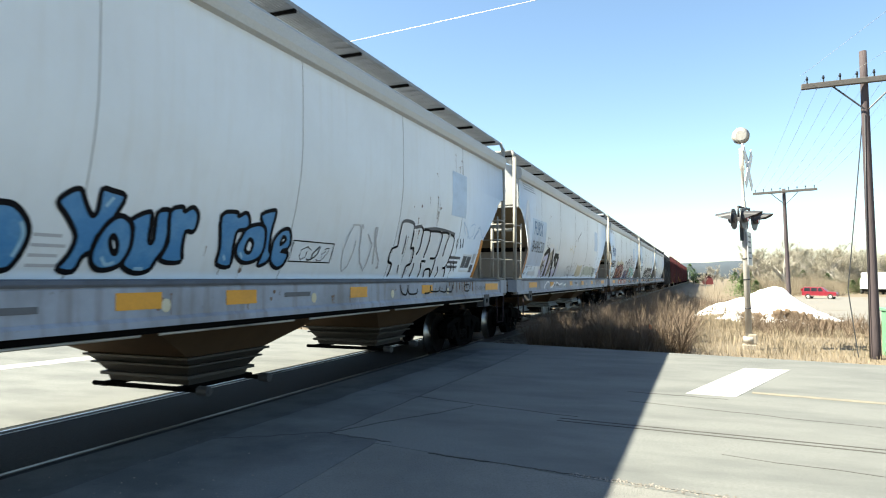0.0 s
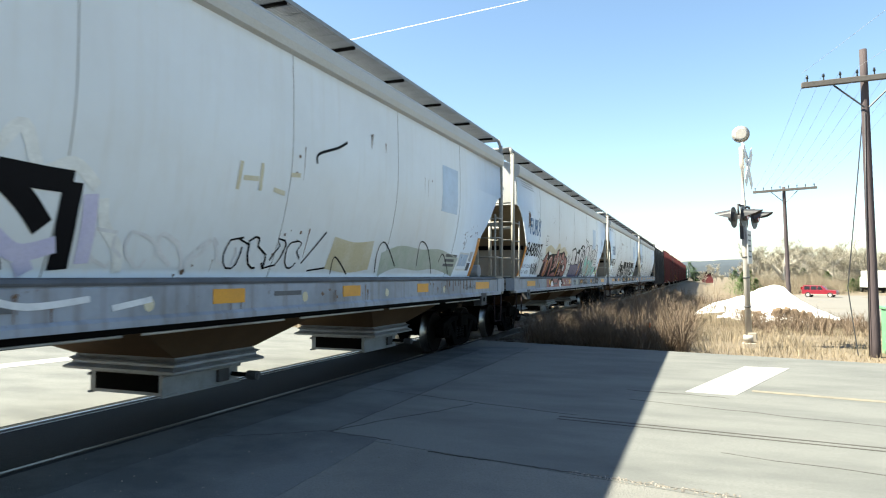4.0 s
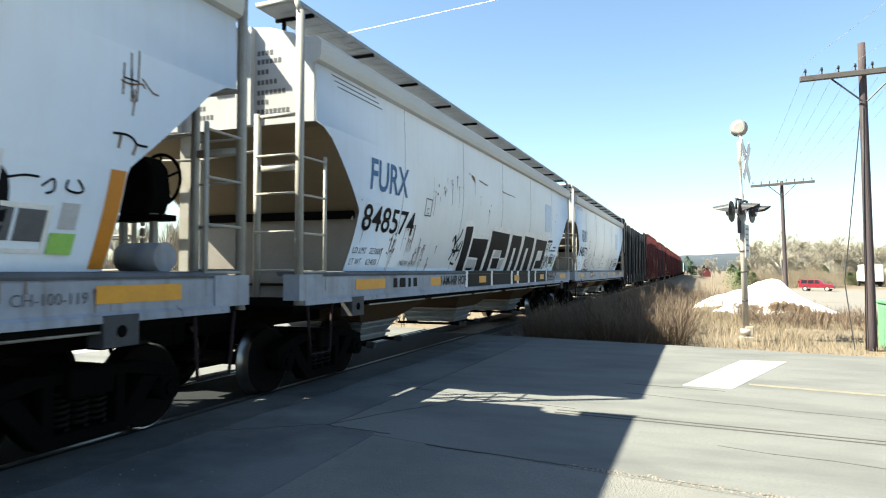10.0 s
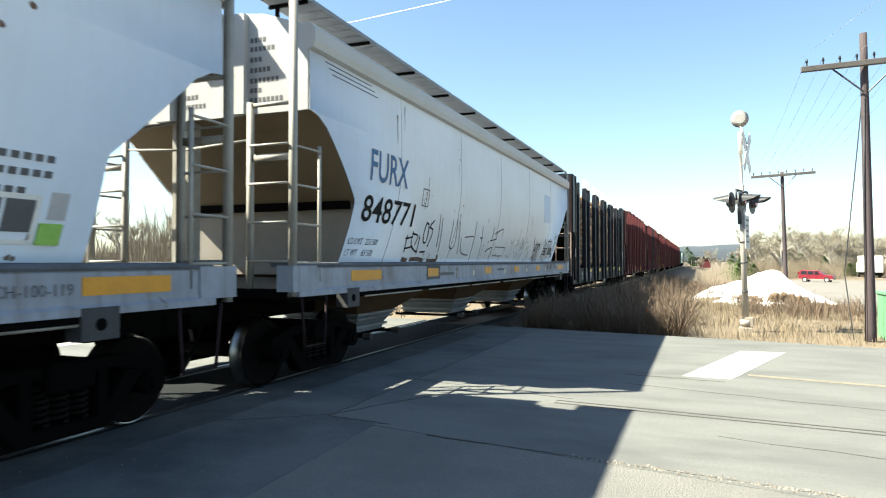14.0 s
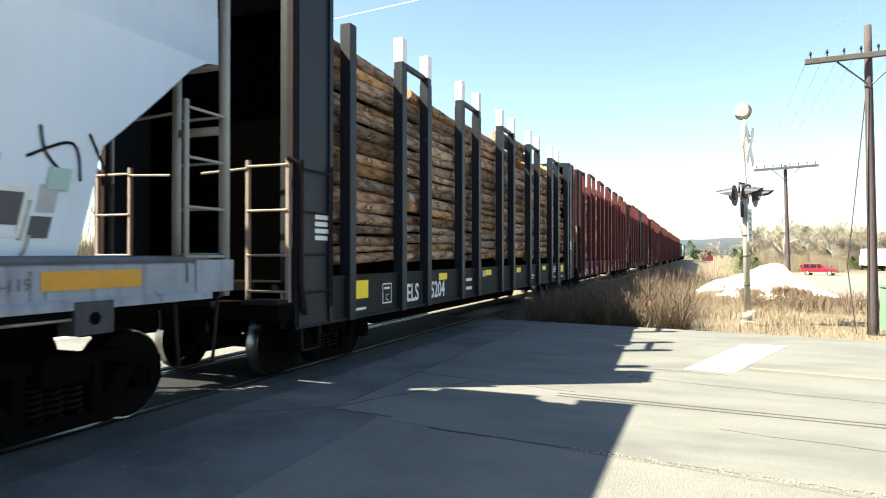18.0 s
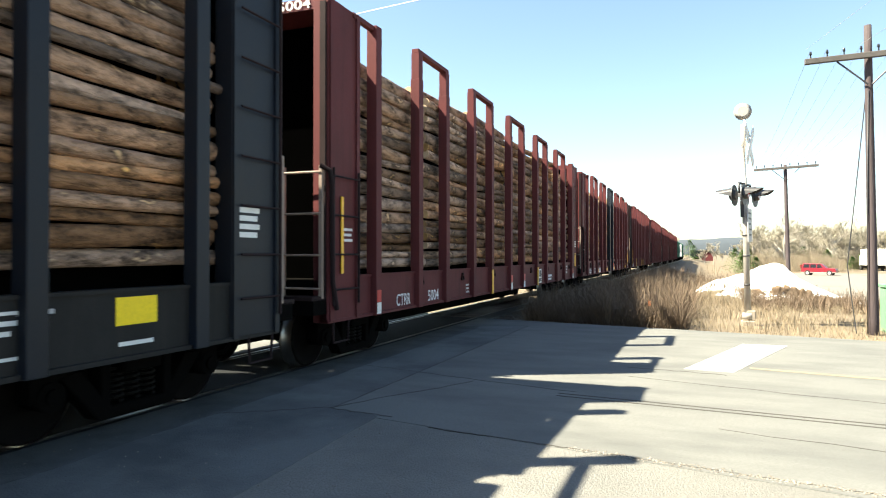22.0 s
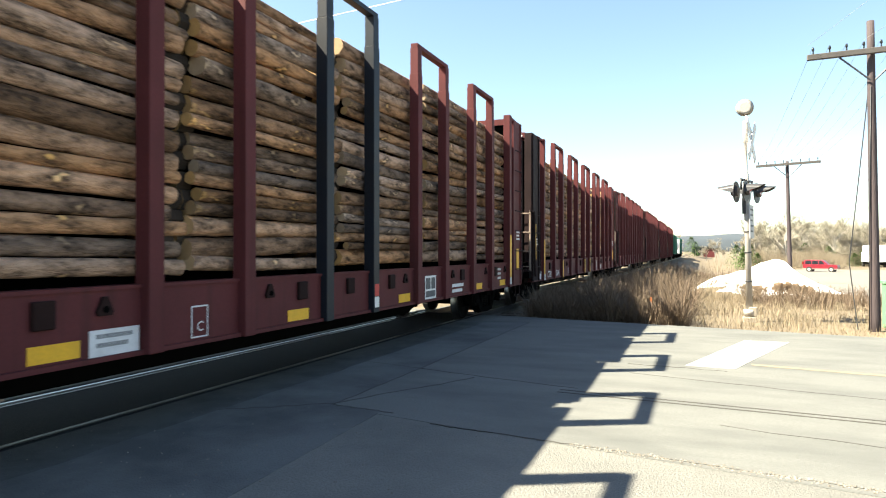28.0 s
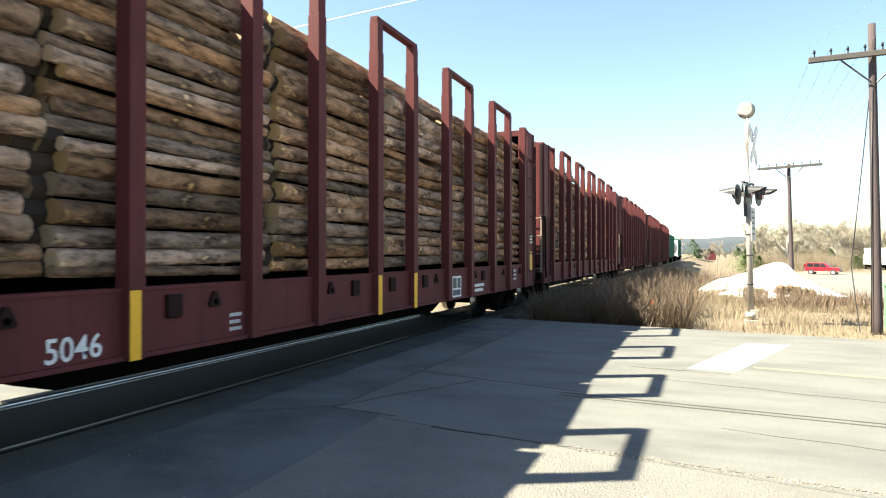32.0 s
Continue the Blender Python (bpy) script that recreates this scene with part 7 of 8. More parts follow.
def bars(car, y, z, w, n, gap=.07, h=.035, material=M_WHITE, xf=car_side):
    """Rows of small print too small to read."""
    for k in range(n):
        plate(car, "small_print", material, y, y + w * (1 - .12 * (k % 2)), z - k * gap, z - k * gap + h, xf=xf)


def black_marks(car):
    place_text("ELS", .27, 3.7, .8, M_WHITE, car, xf=car_side, width=.46, fat=.02)
    place_text("5204", .27, 4.7, .8, M_WHITE, car, xf=car_side, width=.66, fat=.02)
    plate(car, "reflector", M_BRIGHT_YELLOW, 1.97, 2.4, .94, 1.19, xf=car_side, label="yellow reflector square")
    outlined(car, "class_box", 2.85, 3.15, .82, 1.12, M_WHITE, .02, xf=car_side)
    place_text("C", .1, 2.95, .86, M_WHITE, car, xf=car_side)
    bars(car, 2.91, 1.03, .18, 1)
    for y in (5.1, 7.87, 10.45, 13.4):
        plate(car, "reflector", M_BRIGHT_YELLOW, y, y + .4, 1.09, 1.21, xf=car_side)
    plate(car, "paint_patch", M_TAG_GREY, 7.64, 7.85, 1.07, 1.2, xf=car_side, label="grey worn patch")
    bars(car, 2.0, .78, .34, 1)
    for z in (1.01, .84):
        bars(car, 6.27, z, .24, 1, h=.06)
        bars(car, 6.58, z, .33, 1, h=.06)
    bars(car, 12.0, .95, .3, 2)
    outlined(car, "placard_frame", 14.85, 15.4, .82, 1.16, M_WHITE, .025, xf=car_side)
    bars(car, 14.92, 1.06, .38, 2)
    plate(car, "reflector", M_BRIGHT_YELLOW, 16.12, 16.55, .97, 1.2, xf=car_side, label="yellow reflector square")
    bars(car, 16.15, .8, .36, 1)
    bars(car, 15.3, 1.12, .28, 1, material=M_TAG_GREY)
    bars(car, .98, 1.98, .32, 4, xf=lambda z: 1.522, gap=.085, h=.055)
    bars(car, 17.6, 1.98, .32, 4, xf=lambda z: 1.522, gap=.085, h=.055)


def red_marks(number, style):
    def go(car):
        for words, x in (("CTRR", .1), (number, .72)):
            ob = place_text(words, .12, 0, 0, M_WHITE, car, "lettering", xf=lambda z: 0, width=.5, fat=.01)
            ob.matrix_basis = pose(x, COR + .044, 4.72, 0, 0, -90)
        place_text("CTRR", .18, 2.62, .75, M_TAG_PALE, car, xf=car_side, width=.52, fat=.012)
        place_text(number, .18, 3.88, .75, M_TAG_PALE, car, xf=car_side, width=.48, fat=.012)
        lone, pairs = RED_ROWS if style == "strips" else MIXED_ROWS
        if style == "strips":
            tall = number == "5046"
            yellow = [(pairs[0][1], .68, 1.25), (pairs[2][0], .68, 1.24), (pairs[2][1], .68, 1.24)] if tall else [(pairs[1][1], .68, 1.21), (pairs[3][0], .68, 1.18)]
            if tall:
                yellow.append((lone[0], .86, 1.88))
            for y, z0, z1 in yellow:
                plate(car, "reflector_stripe", M_TAPE, y - .08, y + .03, z0, z1, xf=stake_side, label="yellow reflector strip on the stake")
            for y in ([lone[0]] if tall else [lone[0], *pairs[2], lone[1]]):
                plate(car, "reflector_tip", M_WHITE, y - .06, y + .06, .7, .86, xf=stake_side)
                if not tall:
                    plate(car, "reflector_stripe", M_RED_R, y - .06, y + .06, .87, 1.04, xf=stake_side, label="red reflector strip on the stake")
        else:
            plate(car, "reflector_tip", M_WHITE, pairs[2][1] - .06, pairs[2][1] + .06, .75, .9, xf=stake_side)
            plate(car, "reflector_stripe", M_RED_R, pairs[2][1] - .06, pairs[2][1] + .06, .91, 1.08, xf=stake_side, label="red reflector strip on the stake")
            for y in (5.0, 8.1, 11.03, 14.75, 16.5):
                plate(car, "reflector", M_TAPE, y, y + .42, .74, .87, xf=car_side, label="yellow reflector bar")
            plate(car, "reflector_stripe", M_TAPE, lone[1] - .06, lone[1] + .06, .92, 1.93, xf=stake_side, label="yellow reflector strip on the stake")
            plate(car, "reflector_tip", M_WHITE, lone[1] - .06, lone[1] + .06, .75, .91, xf=stake_side)
            plate(car, "sign_plate", M_TAG_PALE, 5.5, 5.98, .7, .93, xf=car_side, label="white sign with worn print")
            bars(car, 5.56, .86, .35, 2, material=M_GREY_L)
        if style == "bars":
            outlined(car, "class_box", 6.58, 6.8, .74, 1.04, M_TAG_PALE, .014, xf=car_side)
            place_text("C", .09, 6.65, .8, M_TAG_PALE, car, xf=car_side)
        else:
            bars(car, 5.86, .92, .18, 3, material=M_TAG_GREY)
        plate(car, "placard", M_GREY_L, 12.06, 12.55, .72, 1.12, xf=car_side, lift=.003, label="dark placard board")
        outlined(car, "placard_frame", 12.06, 12.55, .72, 1.12, M_WHITE, .035, xf=car_side)
        plate(car, "small_print", M_WHITE, 12.06, 12.55, .86, .89, xf=car_side, lift=.006)
        plate(car, "small_print", M_WHITE, 12.3, 12.33, .88, 1.1, xf=car_side, lift=.007)
        bars(car, 13.37, .86, .62, 2, material=M_TAG_PALE, gap=.1, h=.06)
        for k in range(3):
            bars(car, 16.32, 1.1 - .1 * k, .24, 1, material=M_TAG_GREY, h=.05)
        bars(car, .95, 1.86, .24, 3, material=M_TAG_PALE, xf=lambda z: 1.522)
        plate(car, "reflector_stripe", M_TAPE, .86, .92, 1.3, 2.3, xf=lambda z: 1.547, label="yellow strip on the end column")
        plate(car, "reflector", M_TAPE, 17.85, 18.08, 1.08, 1.6, xf=lambda z: 1.522, label="yellow patch on the end column")
        bars(car, 17.85, 2.0, .28, 3, material=M_TAG_PALE, xf=lambda z: 1.522, gap=.085, h=.045)
        if number == "5046":
            plate(car, "paint_patch", M_TAG_PALE, 1.54, 1.83, .72, .95, xf=car_side, label="pale worn placard")
    return go


LOG_FRONTS = [87.0, 105.72, 124.6, 143.53, 162.4, 181.3, 200.2, 219.1]
log_car(LOG_FRONTS[0], "black bulkhead flatcar with stakes and white stake tips", BLACK_CAR, black_marks)
log_car(LOG_FRONTS[1], "oxide red bulkhead flatcar with tall looped stakes", RED_CAR, red_marks("5004", "strips"))
log_car(LOG_FRONTS[2], "oxide red bulkhead flatcar with two black stakes", MIXED_CAR, red_marks("5127", "bars"))
log_car(LOG_FRONTS[3], "oxide red bulkhead flatcar with yellow-marked stakes", DARK_FRONT_CAR, red_marks("5046", "strips"))
for y in LOG_FRONTS[4:]:
    log_car(y, "oxide red bulkhead flatcar with tall looped stakes", RED_CAR, lambda c: None, False)
for i, y in enumerate(LOG_FRONTS):
    log_load(y, 30 + i, BLACK_ROWS if i == 0 else MIXED_ROWS if i == 2 else RED_ROWS, 4.28 if i == 0 else 4.3,
             "stacked reddish brown pulpwood logs between black stakes" if i == 0 else "stacked brown pulpwood logs between red stakes",
             .66 if i == 0 else .68, 1.43 if i == 0 else 1.34)


def far_car(front, kind, label, length=16.0):
    car = thing(kind, label, "freight car", "mixed cars at the train's end", y=front)
    if kind == "tank_car":
        bm = bmesh.new()
        tube(bm, (0, .9, 2.6), (0, length - .9, 2.6), 1.45, 24)
        part("tank", bm, M_TANK, car, "pale cylindrical tank", smooth=True)
        tubes("dome", M_TANK, car, .5, ((0, length / 2, 3.9), (0, length / 2, 4.5)), n=16)
        boxes("frame", M_UNDER, car, (-1.3, 1.3, .3, length - .3, .8, 1.1))
    else:
        paint = M_GREENCAR if "green" in label else M_CAR_BLACK
        boxes("body", paint, car, (-1.5, 1.5, .7, length - .7, 1.0, 4.2))
        for k in range(9):
            y = 1.0 + k * (length - 2) / 8
            boxes("side_post", paint, car, (1.5, 1.6, y - .08, y + .08, 1.0, 4.2))
        boxes("end_frame", M_TANK, car, (-1.5, 1.5, .5, .68, 1.0, 4.0))
        boxes("frame", M_UNDER, car, (-1.3, 1.3, .3, length - .3, .8, 1.0))
    add_couplers(car, length)
    add_truck(car, 2.1, False)
    add_truck(car, length - 2.1, False)
    MOVERS.append((car, front))


far_car(237.9, "gondola_car", "dark green high-sided freight car")
far_car(253.9, "tank_car", "pale grey tank car")
far_car(269.9, "gondola_car", "dark green high-sided freight car at the rear")
far_car(285.9, "tank_car", "pale grey tank car at the rear")


# ---- the crossing signal, poles and wires ----
def build_signal():
    sig = thing("crossing_signal", "silver railway crossing signal with dark lamp hoods and crossbuck", "signal", x=6.94, y=17.41, z=-.1)
    sig.rotation_euler = (0, radians(-1.1), 0)
    bm = bmesh.new()
    pipe(bm, [(0, 0, .2), (0, 0, 2.75), (0, 0, 2.8), (0, 0, 3.5), (0, 0, 3.52), (0, 0, 4.25), (0, 0, 4.27), (0, 0, 4.8)], [.074, .068, .055, .055, .034, .034, .055, .055], 16)
    part("mast", bm, M_SILVER, sig, "silver painted mast", smooth=True)
    bm = bmesh.new()
    box(bm, -.15, .15, -.15, .15, -.2, .06)
    part("footing", bm, M_FOOT, sig, "concrete footing", bevel=.02)
    bm = bmesh.new()
    box(bm, -.02, .17, -.1, .1, .06, .3)
    part("junction_box", bm, M_FOOT, sig, "grey junction box", bevel=.02)
    tubes("base_collar", M_SILVER, sig, .13, ((0, 0, .1), (0, 0, .24)), n=16)
    bm = bmesh.new()
    for a, b, r0, r1 in ((-.06, -.02, .12, .2), (-.02, .05, .2, .205), (.05, .1, .205, .12)):
        tube(bm, (0, a, 5.12), (0, b, 5.12), r0, 20, r1)
    part("bell", bm, M_SILVER, sig, "round white bell", smooth=True)
    tubes("bell_bracket", M_SILVER, sig, .03, ((0, 0, 4.7), (.12, 0, 4.5), (0, 0, 5.0)))
    for s in (1, -1):
        bm = bmesh.new()
        m = Matrix.Rotation(radians(45 * s), 4, "X")
        box(bm, .13 + .01 * s, .148 + .01 * s, -.62, .62, -.11, .11)
        ob = part("crossbuck_blade", bm, M_WHITE, sig, "white crossbuck blade", bevel=.003)
        ob.matrix_basis = pose(0, 0, 4.3, 0, 0, -14) @ m
    swing = Matrix.Rotation(radians(-20), 4, "Z")
    tubes("lamp_arm", M_DARKMETAL, sig, .03, ((0, -.42, 3.35), (0, .42, 3.35))).matrix_basis = swing
    for y in (-.42, .42):
        tubes("lamp_drop", M_DARKMETAL, sig, .025, ((0, y, 3.36), (0, y, 3.1))).matrix_basis = swing
    for s in (1, -1):
        for y in (-.42, .42):
            bm = bmesh.new()
            tube(bm, (s * .1, y, 3.06), (s * .12, y, 3.06), .25, 24)
            lamp_ = part("backplate", bm, M_DARKMETAL, sig, "black round backplate")
            lamp_.matrix_basis = swing
            bm = bmesh.new()
            tube(bm, (s * .06, y, 3.08), (s * .2, y, 3.08), .12, 18)
            part("lamp_housing", bm, M_DARKMETAL, lamp_, "", smooth=True)
            bm = bmesh.new()
            n = 14
            for k in range(n):  # long sloping hood
                a, b = math.pi * k / n - .25, math.pi * (k + 1) / n - .25 + (.5 if k == n - 1 else 0)
                p = []
                for an, d in ((a, .12), (b, .12), (b, .14 + .4 * max(0, math.sin(b)) ** .45), (a, .14 + .4 * max(0, math.sin(a)) ** .45)):
                    p.append(bm.verts.new((s * d, y + .165 * math.cos(an), 3.08 + .165 * math.sin(an) - .12 * max(0, d - .14))))
                bm.faces.new(p)
            bmesh.ops.remove_doubles(bm, verts=bm.verts[:], dist=.0005)
            bmesh.ops.solidify(bm, geom=bm.faces[:], thickness=.008)
            part("hood", bm, M_DARKMETAL, lamp_, "black lamp hood")
            bm = bmesh.new()
            tube(bm, (s * .2, y, 3.08), (s * .215, y, 3.08), .1, 16)
            part("lens", bm, M_REDLENS, lamp_, "dark red lens")
    bm = bmesh.new()
    box(bm, .08, .1, -.3, .3, 1.95, 2.75)
    ob = part("track_sign", bm, M_TAG_GREY, sig, "small white sign plate")
    ob.matrix_basis = Matrix.Rotation(radians(-12), 4, "Z")
    for k in range(5):
        bm = bmesh.new()
        box(bm, .101, .104, -.22, .22 - .05 * (k % 3), 2.62 - k * .13, 2.66 - k * .13)
        part("sign_print", bm, M_GREY_L, ob)
    boxes("relay_case", M_DARKMETAL, sig, (-.11, -.03, -.07, .03, 2.55, 2.95))
    for z in (.9, 1.6, 2.1, 3.3):
        tubes("clamp", M_DARKMETAL, sig, .085, ((0, 0, z), (0, 0, z + .03)), n=14)


ARM_Z = 5.7


def build_pole(x, y, h, arm, zarm, r, lean=0.0, tilt=0.0, extras=False):
    z = land(x, y)
    p = thing("telegraph_pole", "dark brown wooden telegraph pole with one crossarm", "pole", "telegraph poles by the track", x, y, z)
    bm = bmesh.new()
    n = 10
    pts = [(lean * k / n, 0, -.4 + (h - z + .4) * k / n) for k in range(n + 1)]
    pipe(bm, pts, [r * (1.12 - .35 * k / n) for k in range(n + 1)], 14)
    part("shaft", bm, M_POLE, p, "dark stained wooden shaft", smooth=True)
    bm = bmesh.new()
    box(bm, -arm, arm, -.22, -.12, zarm - z, zarm - z + .12)
    top = pose(lean * .9, 0, zarm - z, 0, -tilt, 0) @ pose(0, 0, z - zarm)
    part("crossarm", bm, M_ARM, p, "weathered grey crossarm", bevel=.01).matrix_basis = top
    for s in (-1, 1):
        bm = bmesh.new()
        tube(bm, (s * .6, -.13, zarm - z), (s * .04, -.13, zarm - z - .55), .018, 6)
        part("arm_brace", bm, M_DARKMETAL, p).matrix_basis = top
    for k in range(8):
        xk = -arm + .12 + k * (2 * arm - .24) / 7
        bm = bmesh.new()
        tube(bm, (xk, -.17, zarm - z + .12), (xk, -.17, zarm - z + .2), .015, 6)
        tube(bm, (xk, -.17, zarm - z + .2), (xk, -.17, zarm - z + .27), .028, 8, .02)
        part("insulator", bm, M_GLASS, p, "dark glass insulator", smooth=True).matrix_basis = top
    if extras:
        tubes("conduit", M_DARKMETAL, p, .012, ((-.13, -.08, 0), (-.12, -.08, 3.4), (-.1, -.08, 5.2)))
    return p


def hang(name, a, b, sag, r, label):
    bm = bmesh.new()
    n = 16
    pts = [Vector(a).lerp(Vector(b), k / n) - Vector((0, 0, sag * 4 * (k / n) * (1 - k / n))) for k in range(n + 1)]
    pipe(bm, pts, r, 5)
    tagged(part(name, bm, M_WIRE_PALE if "power" in name else M_DARKMETAL if "guy" in name else M_WIRE), label, "wire", "wires overhead")


def build_poles():
    P1, P2 = (9.3, 16.28), (9.97, 36.5)
    build_pole(*P1, 6.44, 1.22, ARM_Z, .093, -.09, 1.2, True)
    build_pole(*P2, 6.0, 1.43, 5.78, .1, -.17, 2.4)
    for k in range(8):
        u = -1.1 + k * 2.2 / 7
        hang("telegraph_wire", (P1[0] - .09 + u, P1[1] - .17, ARM_Z + .27), (P2[0] - .17 + u * 1.15, P2[1] - .17, 6.05), .25, .003, "thin slack telegraph wire")
    for k in (0, 3, 6):
        u = -1.2 + k * 2.4 / 7
        hang("telegraph_wire", (P1[0] - .09 + u, P1[1] - .17, ARM_Z + .3), (P1[0] + 6 + u, -14, 6.2), .3, .003, "thin slack telegraph wire")
    hang("guy_wire", (P1[0] - .1, P1[1], 5.3), (P1[0] - .45, P1[1] + .2, 1.3), .05, .012, "slack dark cable down the pole")
    hang("guy_wire", (P1[0] - .45, P1[1] + .2, 1.3), (P1[0] - .28, P1[1] + .2, -.2), .02, .012, "slack dark cable down the pole")
    for x, y in ((-28.0, 21.2), (25.0, 13.5)):
        p = thing("power_pole", "tall wooden power pole beside the road", "pole", "power poles by the road", x, y, land(x, y))
        tubes("shaft", M_POLE, p, .14, ((0, 0, -.4), (0, 0, 9.4)), n=12)
        boxes("bracket", M_ARM, p, (-.1, .1, -.15, .15, 9.05, 9.25))
    hang("power_wire", (-28.0, 21.2, 9.25), (25.0, 13.5, 9.25), .3, .011, "pale power wire high over the track")


build_signal()
build_poles()


def build_cabinet():
    c = thing("utility_cabinet", "light green metal utility cabinet in the grass", "cabinet", x=10.1, y=17.0, z=land(10.1, 17))
    bm = bmesh.new()
    box(bm, -.45, .45, -.4, .4, -.1, .98)
    part("housing", bm, M_GREEN, c, bevel=.02)
    boxes("lid", M_GREEN, c, (-.48, .48, -.43, .43, .98, 1.05), bevel=.01)
    for k in range(5):
        boxes("louvre", M_GREEN, c, (-.4 + k * .17, -.3 + k * .17, -.42, -.4, .15, .85))


def build_snow():
    xs, ys = np.arange(4.6, 13.4, .13), np.arange(29.8, 36.8, .16)
    at = (4.6, 5.3, 5.84, 6.6, 7.51, 7.75, 7.92, 8.36, 8.87, 9.32, 9.62, 10.5, 11.37, 12.45, 13.4)
    crest = (-.9, -.3, .11, .45, .74, .76, .9, 1.18, 1.29, 1.16, .86, .24, -.14, -.46, -.9)

    def h(x, y):
        n1 = noise.fractal((x * .9, y * .9, 3.1), 1.0, 2.0, 4) * .09 + .03 * noise.noise((x * 4, y * 4, 1))
        top = float(np.interp(x, at, crest)) - land(x, y)
        back = (y - 33.0 + .1 * (x - 9)) / (1.9 if y < 33 else 1.6)
        return max(top, 0) * math.exp(-abs(back) ** 2.6) + n1 - .12 - .25 * back * back * (top < .4)
    n = len(xs)
    verts = [(float(x), float(y), land(x, y) + max(h(x, y), -.3)) for y in ys for x in xs]
    faces = [(j * n + i, j * n + i + 1, (j + 1) * n + i + 1, (j + 1) * n + i) for j in range(len(ys) - 1) for i in range(n - 1)]
    tagged(new("snowbank", raw("snowbank", verts, faces, M_SNOW, True)), "melting heap of old white snow in the grass", "snow")
    rng = random.Random(8)
    bm = bmesh.new()
    for _ in range(260):
        x = rng.uniform(7.6, 11.6)
        y = 31.15 - (x - 8.4) * .2 + rng.uniform(-.5, .3)
        r = rng.uniform(.04, .2)
        z = land(x, y) + rng.uniform(0, .45) * (1 if x < 10.2 else .5)
        bmesh.ops.create_icosphere(bm, subdivisions=1, radius=r, matrix=pose(x, y, z, rng.uniform(0, 90), rng.uniform(0, 90), 0) @ Matrix.Diagonal((1, 1, .7, 1)))
    tagged(part("dirt_clods", bm, M_DIRT), "dark earth and clods at the foot of the snow", "dirt", kind="stuff")


def build_suv():
    x, y = 20.4, 98.0
    z = land(x, y)
    car = thing("parked_suv", "red sport utility vehicle parked on the asphalt lot", "car", x=x, y=y, z=z)
    car.rotation_euler = (0, 0, radians(-20))
    car.scale = (.88, .88, .92)
    low = [(-2.3, .42), (2.25, .42), (2.32, .75), (2.2, 1.0), (1.0, 1.08), (-2.28, 1.08), (-2.35, .7)]
    bm = bmesh.new()
    sweep(bm, low, [lambda a, b, q=q: (a * (1 if abs(q) < .8 else .985), q, b) for q in (-.88, -.8, .8, .88)])
    part("body", bm, M_SUV, car, "red painted body", bevel=.03)
    bm = bmesh.new()
    sweep(bm, [(-2.25, 1.06), (1.0, 1.06), (.35, 1.68), (-2.1, 1.72)], [lambda a, b, q=q: (a, q * (1 if b < 1.2 else .86), b) for q in (-.82, .82)])
    part("cabin", bm, M_SUV, car, "", bevel=.03)
    for a, b in ((-2.0, -1.2), (-1.1, -.3), (-.2, .55)):
        for s in (-1, 1):
            bm = bmesh.new()
            w = .13 if b > 0 else 0
            vs = [(a, s * .83, 1.12), (b, s * .83, 1.12), (b - .35 * (b > 0), s * .745, 1.6), (a + .05, s * .745, 1.6)]
            bm.faces.new([bm.verts.new((p[0], p[1], p[2])) for p in vs])
            bmesh.ops.solidify(bm, geom=bm.faces[:], thickness=.02)
            part("side_window", bm, M_GLASS, car, "dark window")
    boxes("lower_trim", M_CONC, car, (-2.3, 2.28, -.89, .89, .42, .5))
    boxes("tail_light", M_REDLENS, car, (-2.38, -2.3, -.85, .85, 1.1, 1.5))
    for wx in (-1.45, 1.45):
        for s in (-1, 1):
            w = tubes("tyre", M_RUBBER, car, .38, ((wx, s * .72, .38), (wx, s * .93, .38)), n=20)
            tubes("rim", M_SILVER, w, .22, ((wx, s * .93, .38), (wx, s * .945, .38)), n=14)


def build_truck():
    x, y = 33.3, 131.0
    z = land(x, y)
    t = thing("box_truck", "white box truck parked beyond the lot", "truck", x=x, y=y, z=z)
    boxes("cargo_box", M_BOXWHITE, t, (-1.25, 1.25, -3, 3, .9, 3.7), bevel=.05)
    boxes("chassis", M_UNDER, t, (-1.1, 1.1, -3, 4.5, .5, .9))
    boxes("bumper", M_UNDER, t, (-1.2, 1.2, -3.15, -3.0, .4, .6))
    boxes("cab", M_BOXWHITE, t, (-1.1, 1.1, 3.1, 4.8, .7, 2.6), bevel=.1)
    for wy in (-1.8, 3.8):
        for s in (-1, 1):
            tubes("wheel", M_RUBBER, t, .45, ((s * .8, wy, .45), (s * 1.15, wy, .45)), n=16)


def build_lot():
    xs, ys = np.linspace(11.8, 70, 30), np.linspace(38, 108, 36)
    n = len(xs)
    verts = [(float(x + max(0, 46 - y) * .25), float(y), land(x, y) + .03) for y in ys for x in xs]
    faces = [(j * n + i, j * n + i + 1, (j + 1) * n + i + 1, (j + 1) * n + i) for j in range(len(ys) - 1) for i in range(n - 1)]
    tagged(new("parking_lot", raw("parking_lot", verts, faces, M_LOT, True)), "pale grey asphalt parking lot", "pavement", kind="structure")


def build_orange_stake():
    x, y = 4.75, 16.2
    s = thing("marker_flag", "small orange marker flag on a wire stake in the weeds", "marker", x=x, y=y, z=land(x, y))
    tubes("stake", M_DARKMETAL, s, .006, ((0, 0, -.05), (0, 0, .62)), n=5)
    boxes("flag", M_ORANGE, s, (-.028, .028, -.004, .004, .5, .61))


build_cabinet()
build_snow()
build_suv()
build_truck()
build_lot()
build_orange_stake()


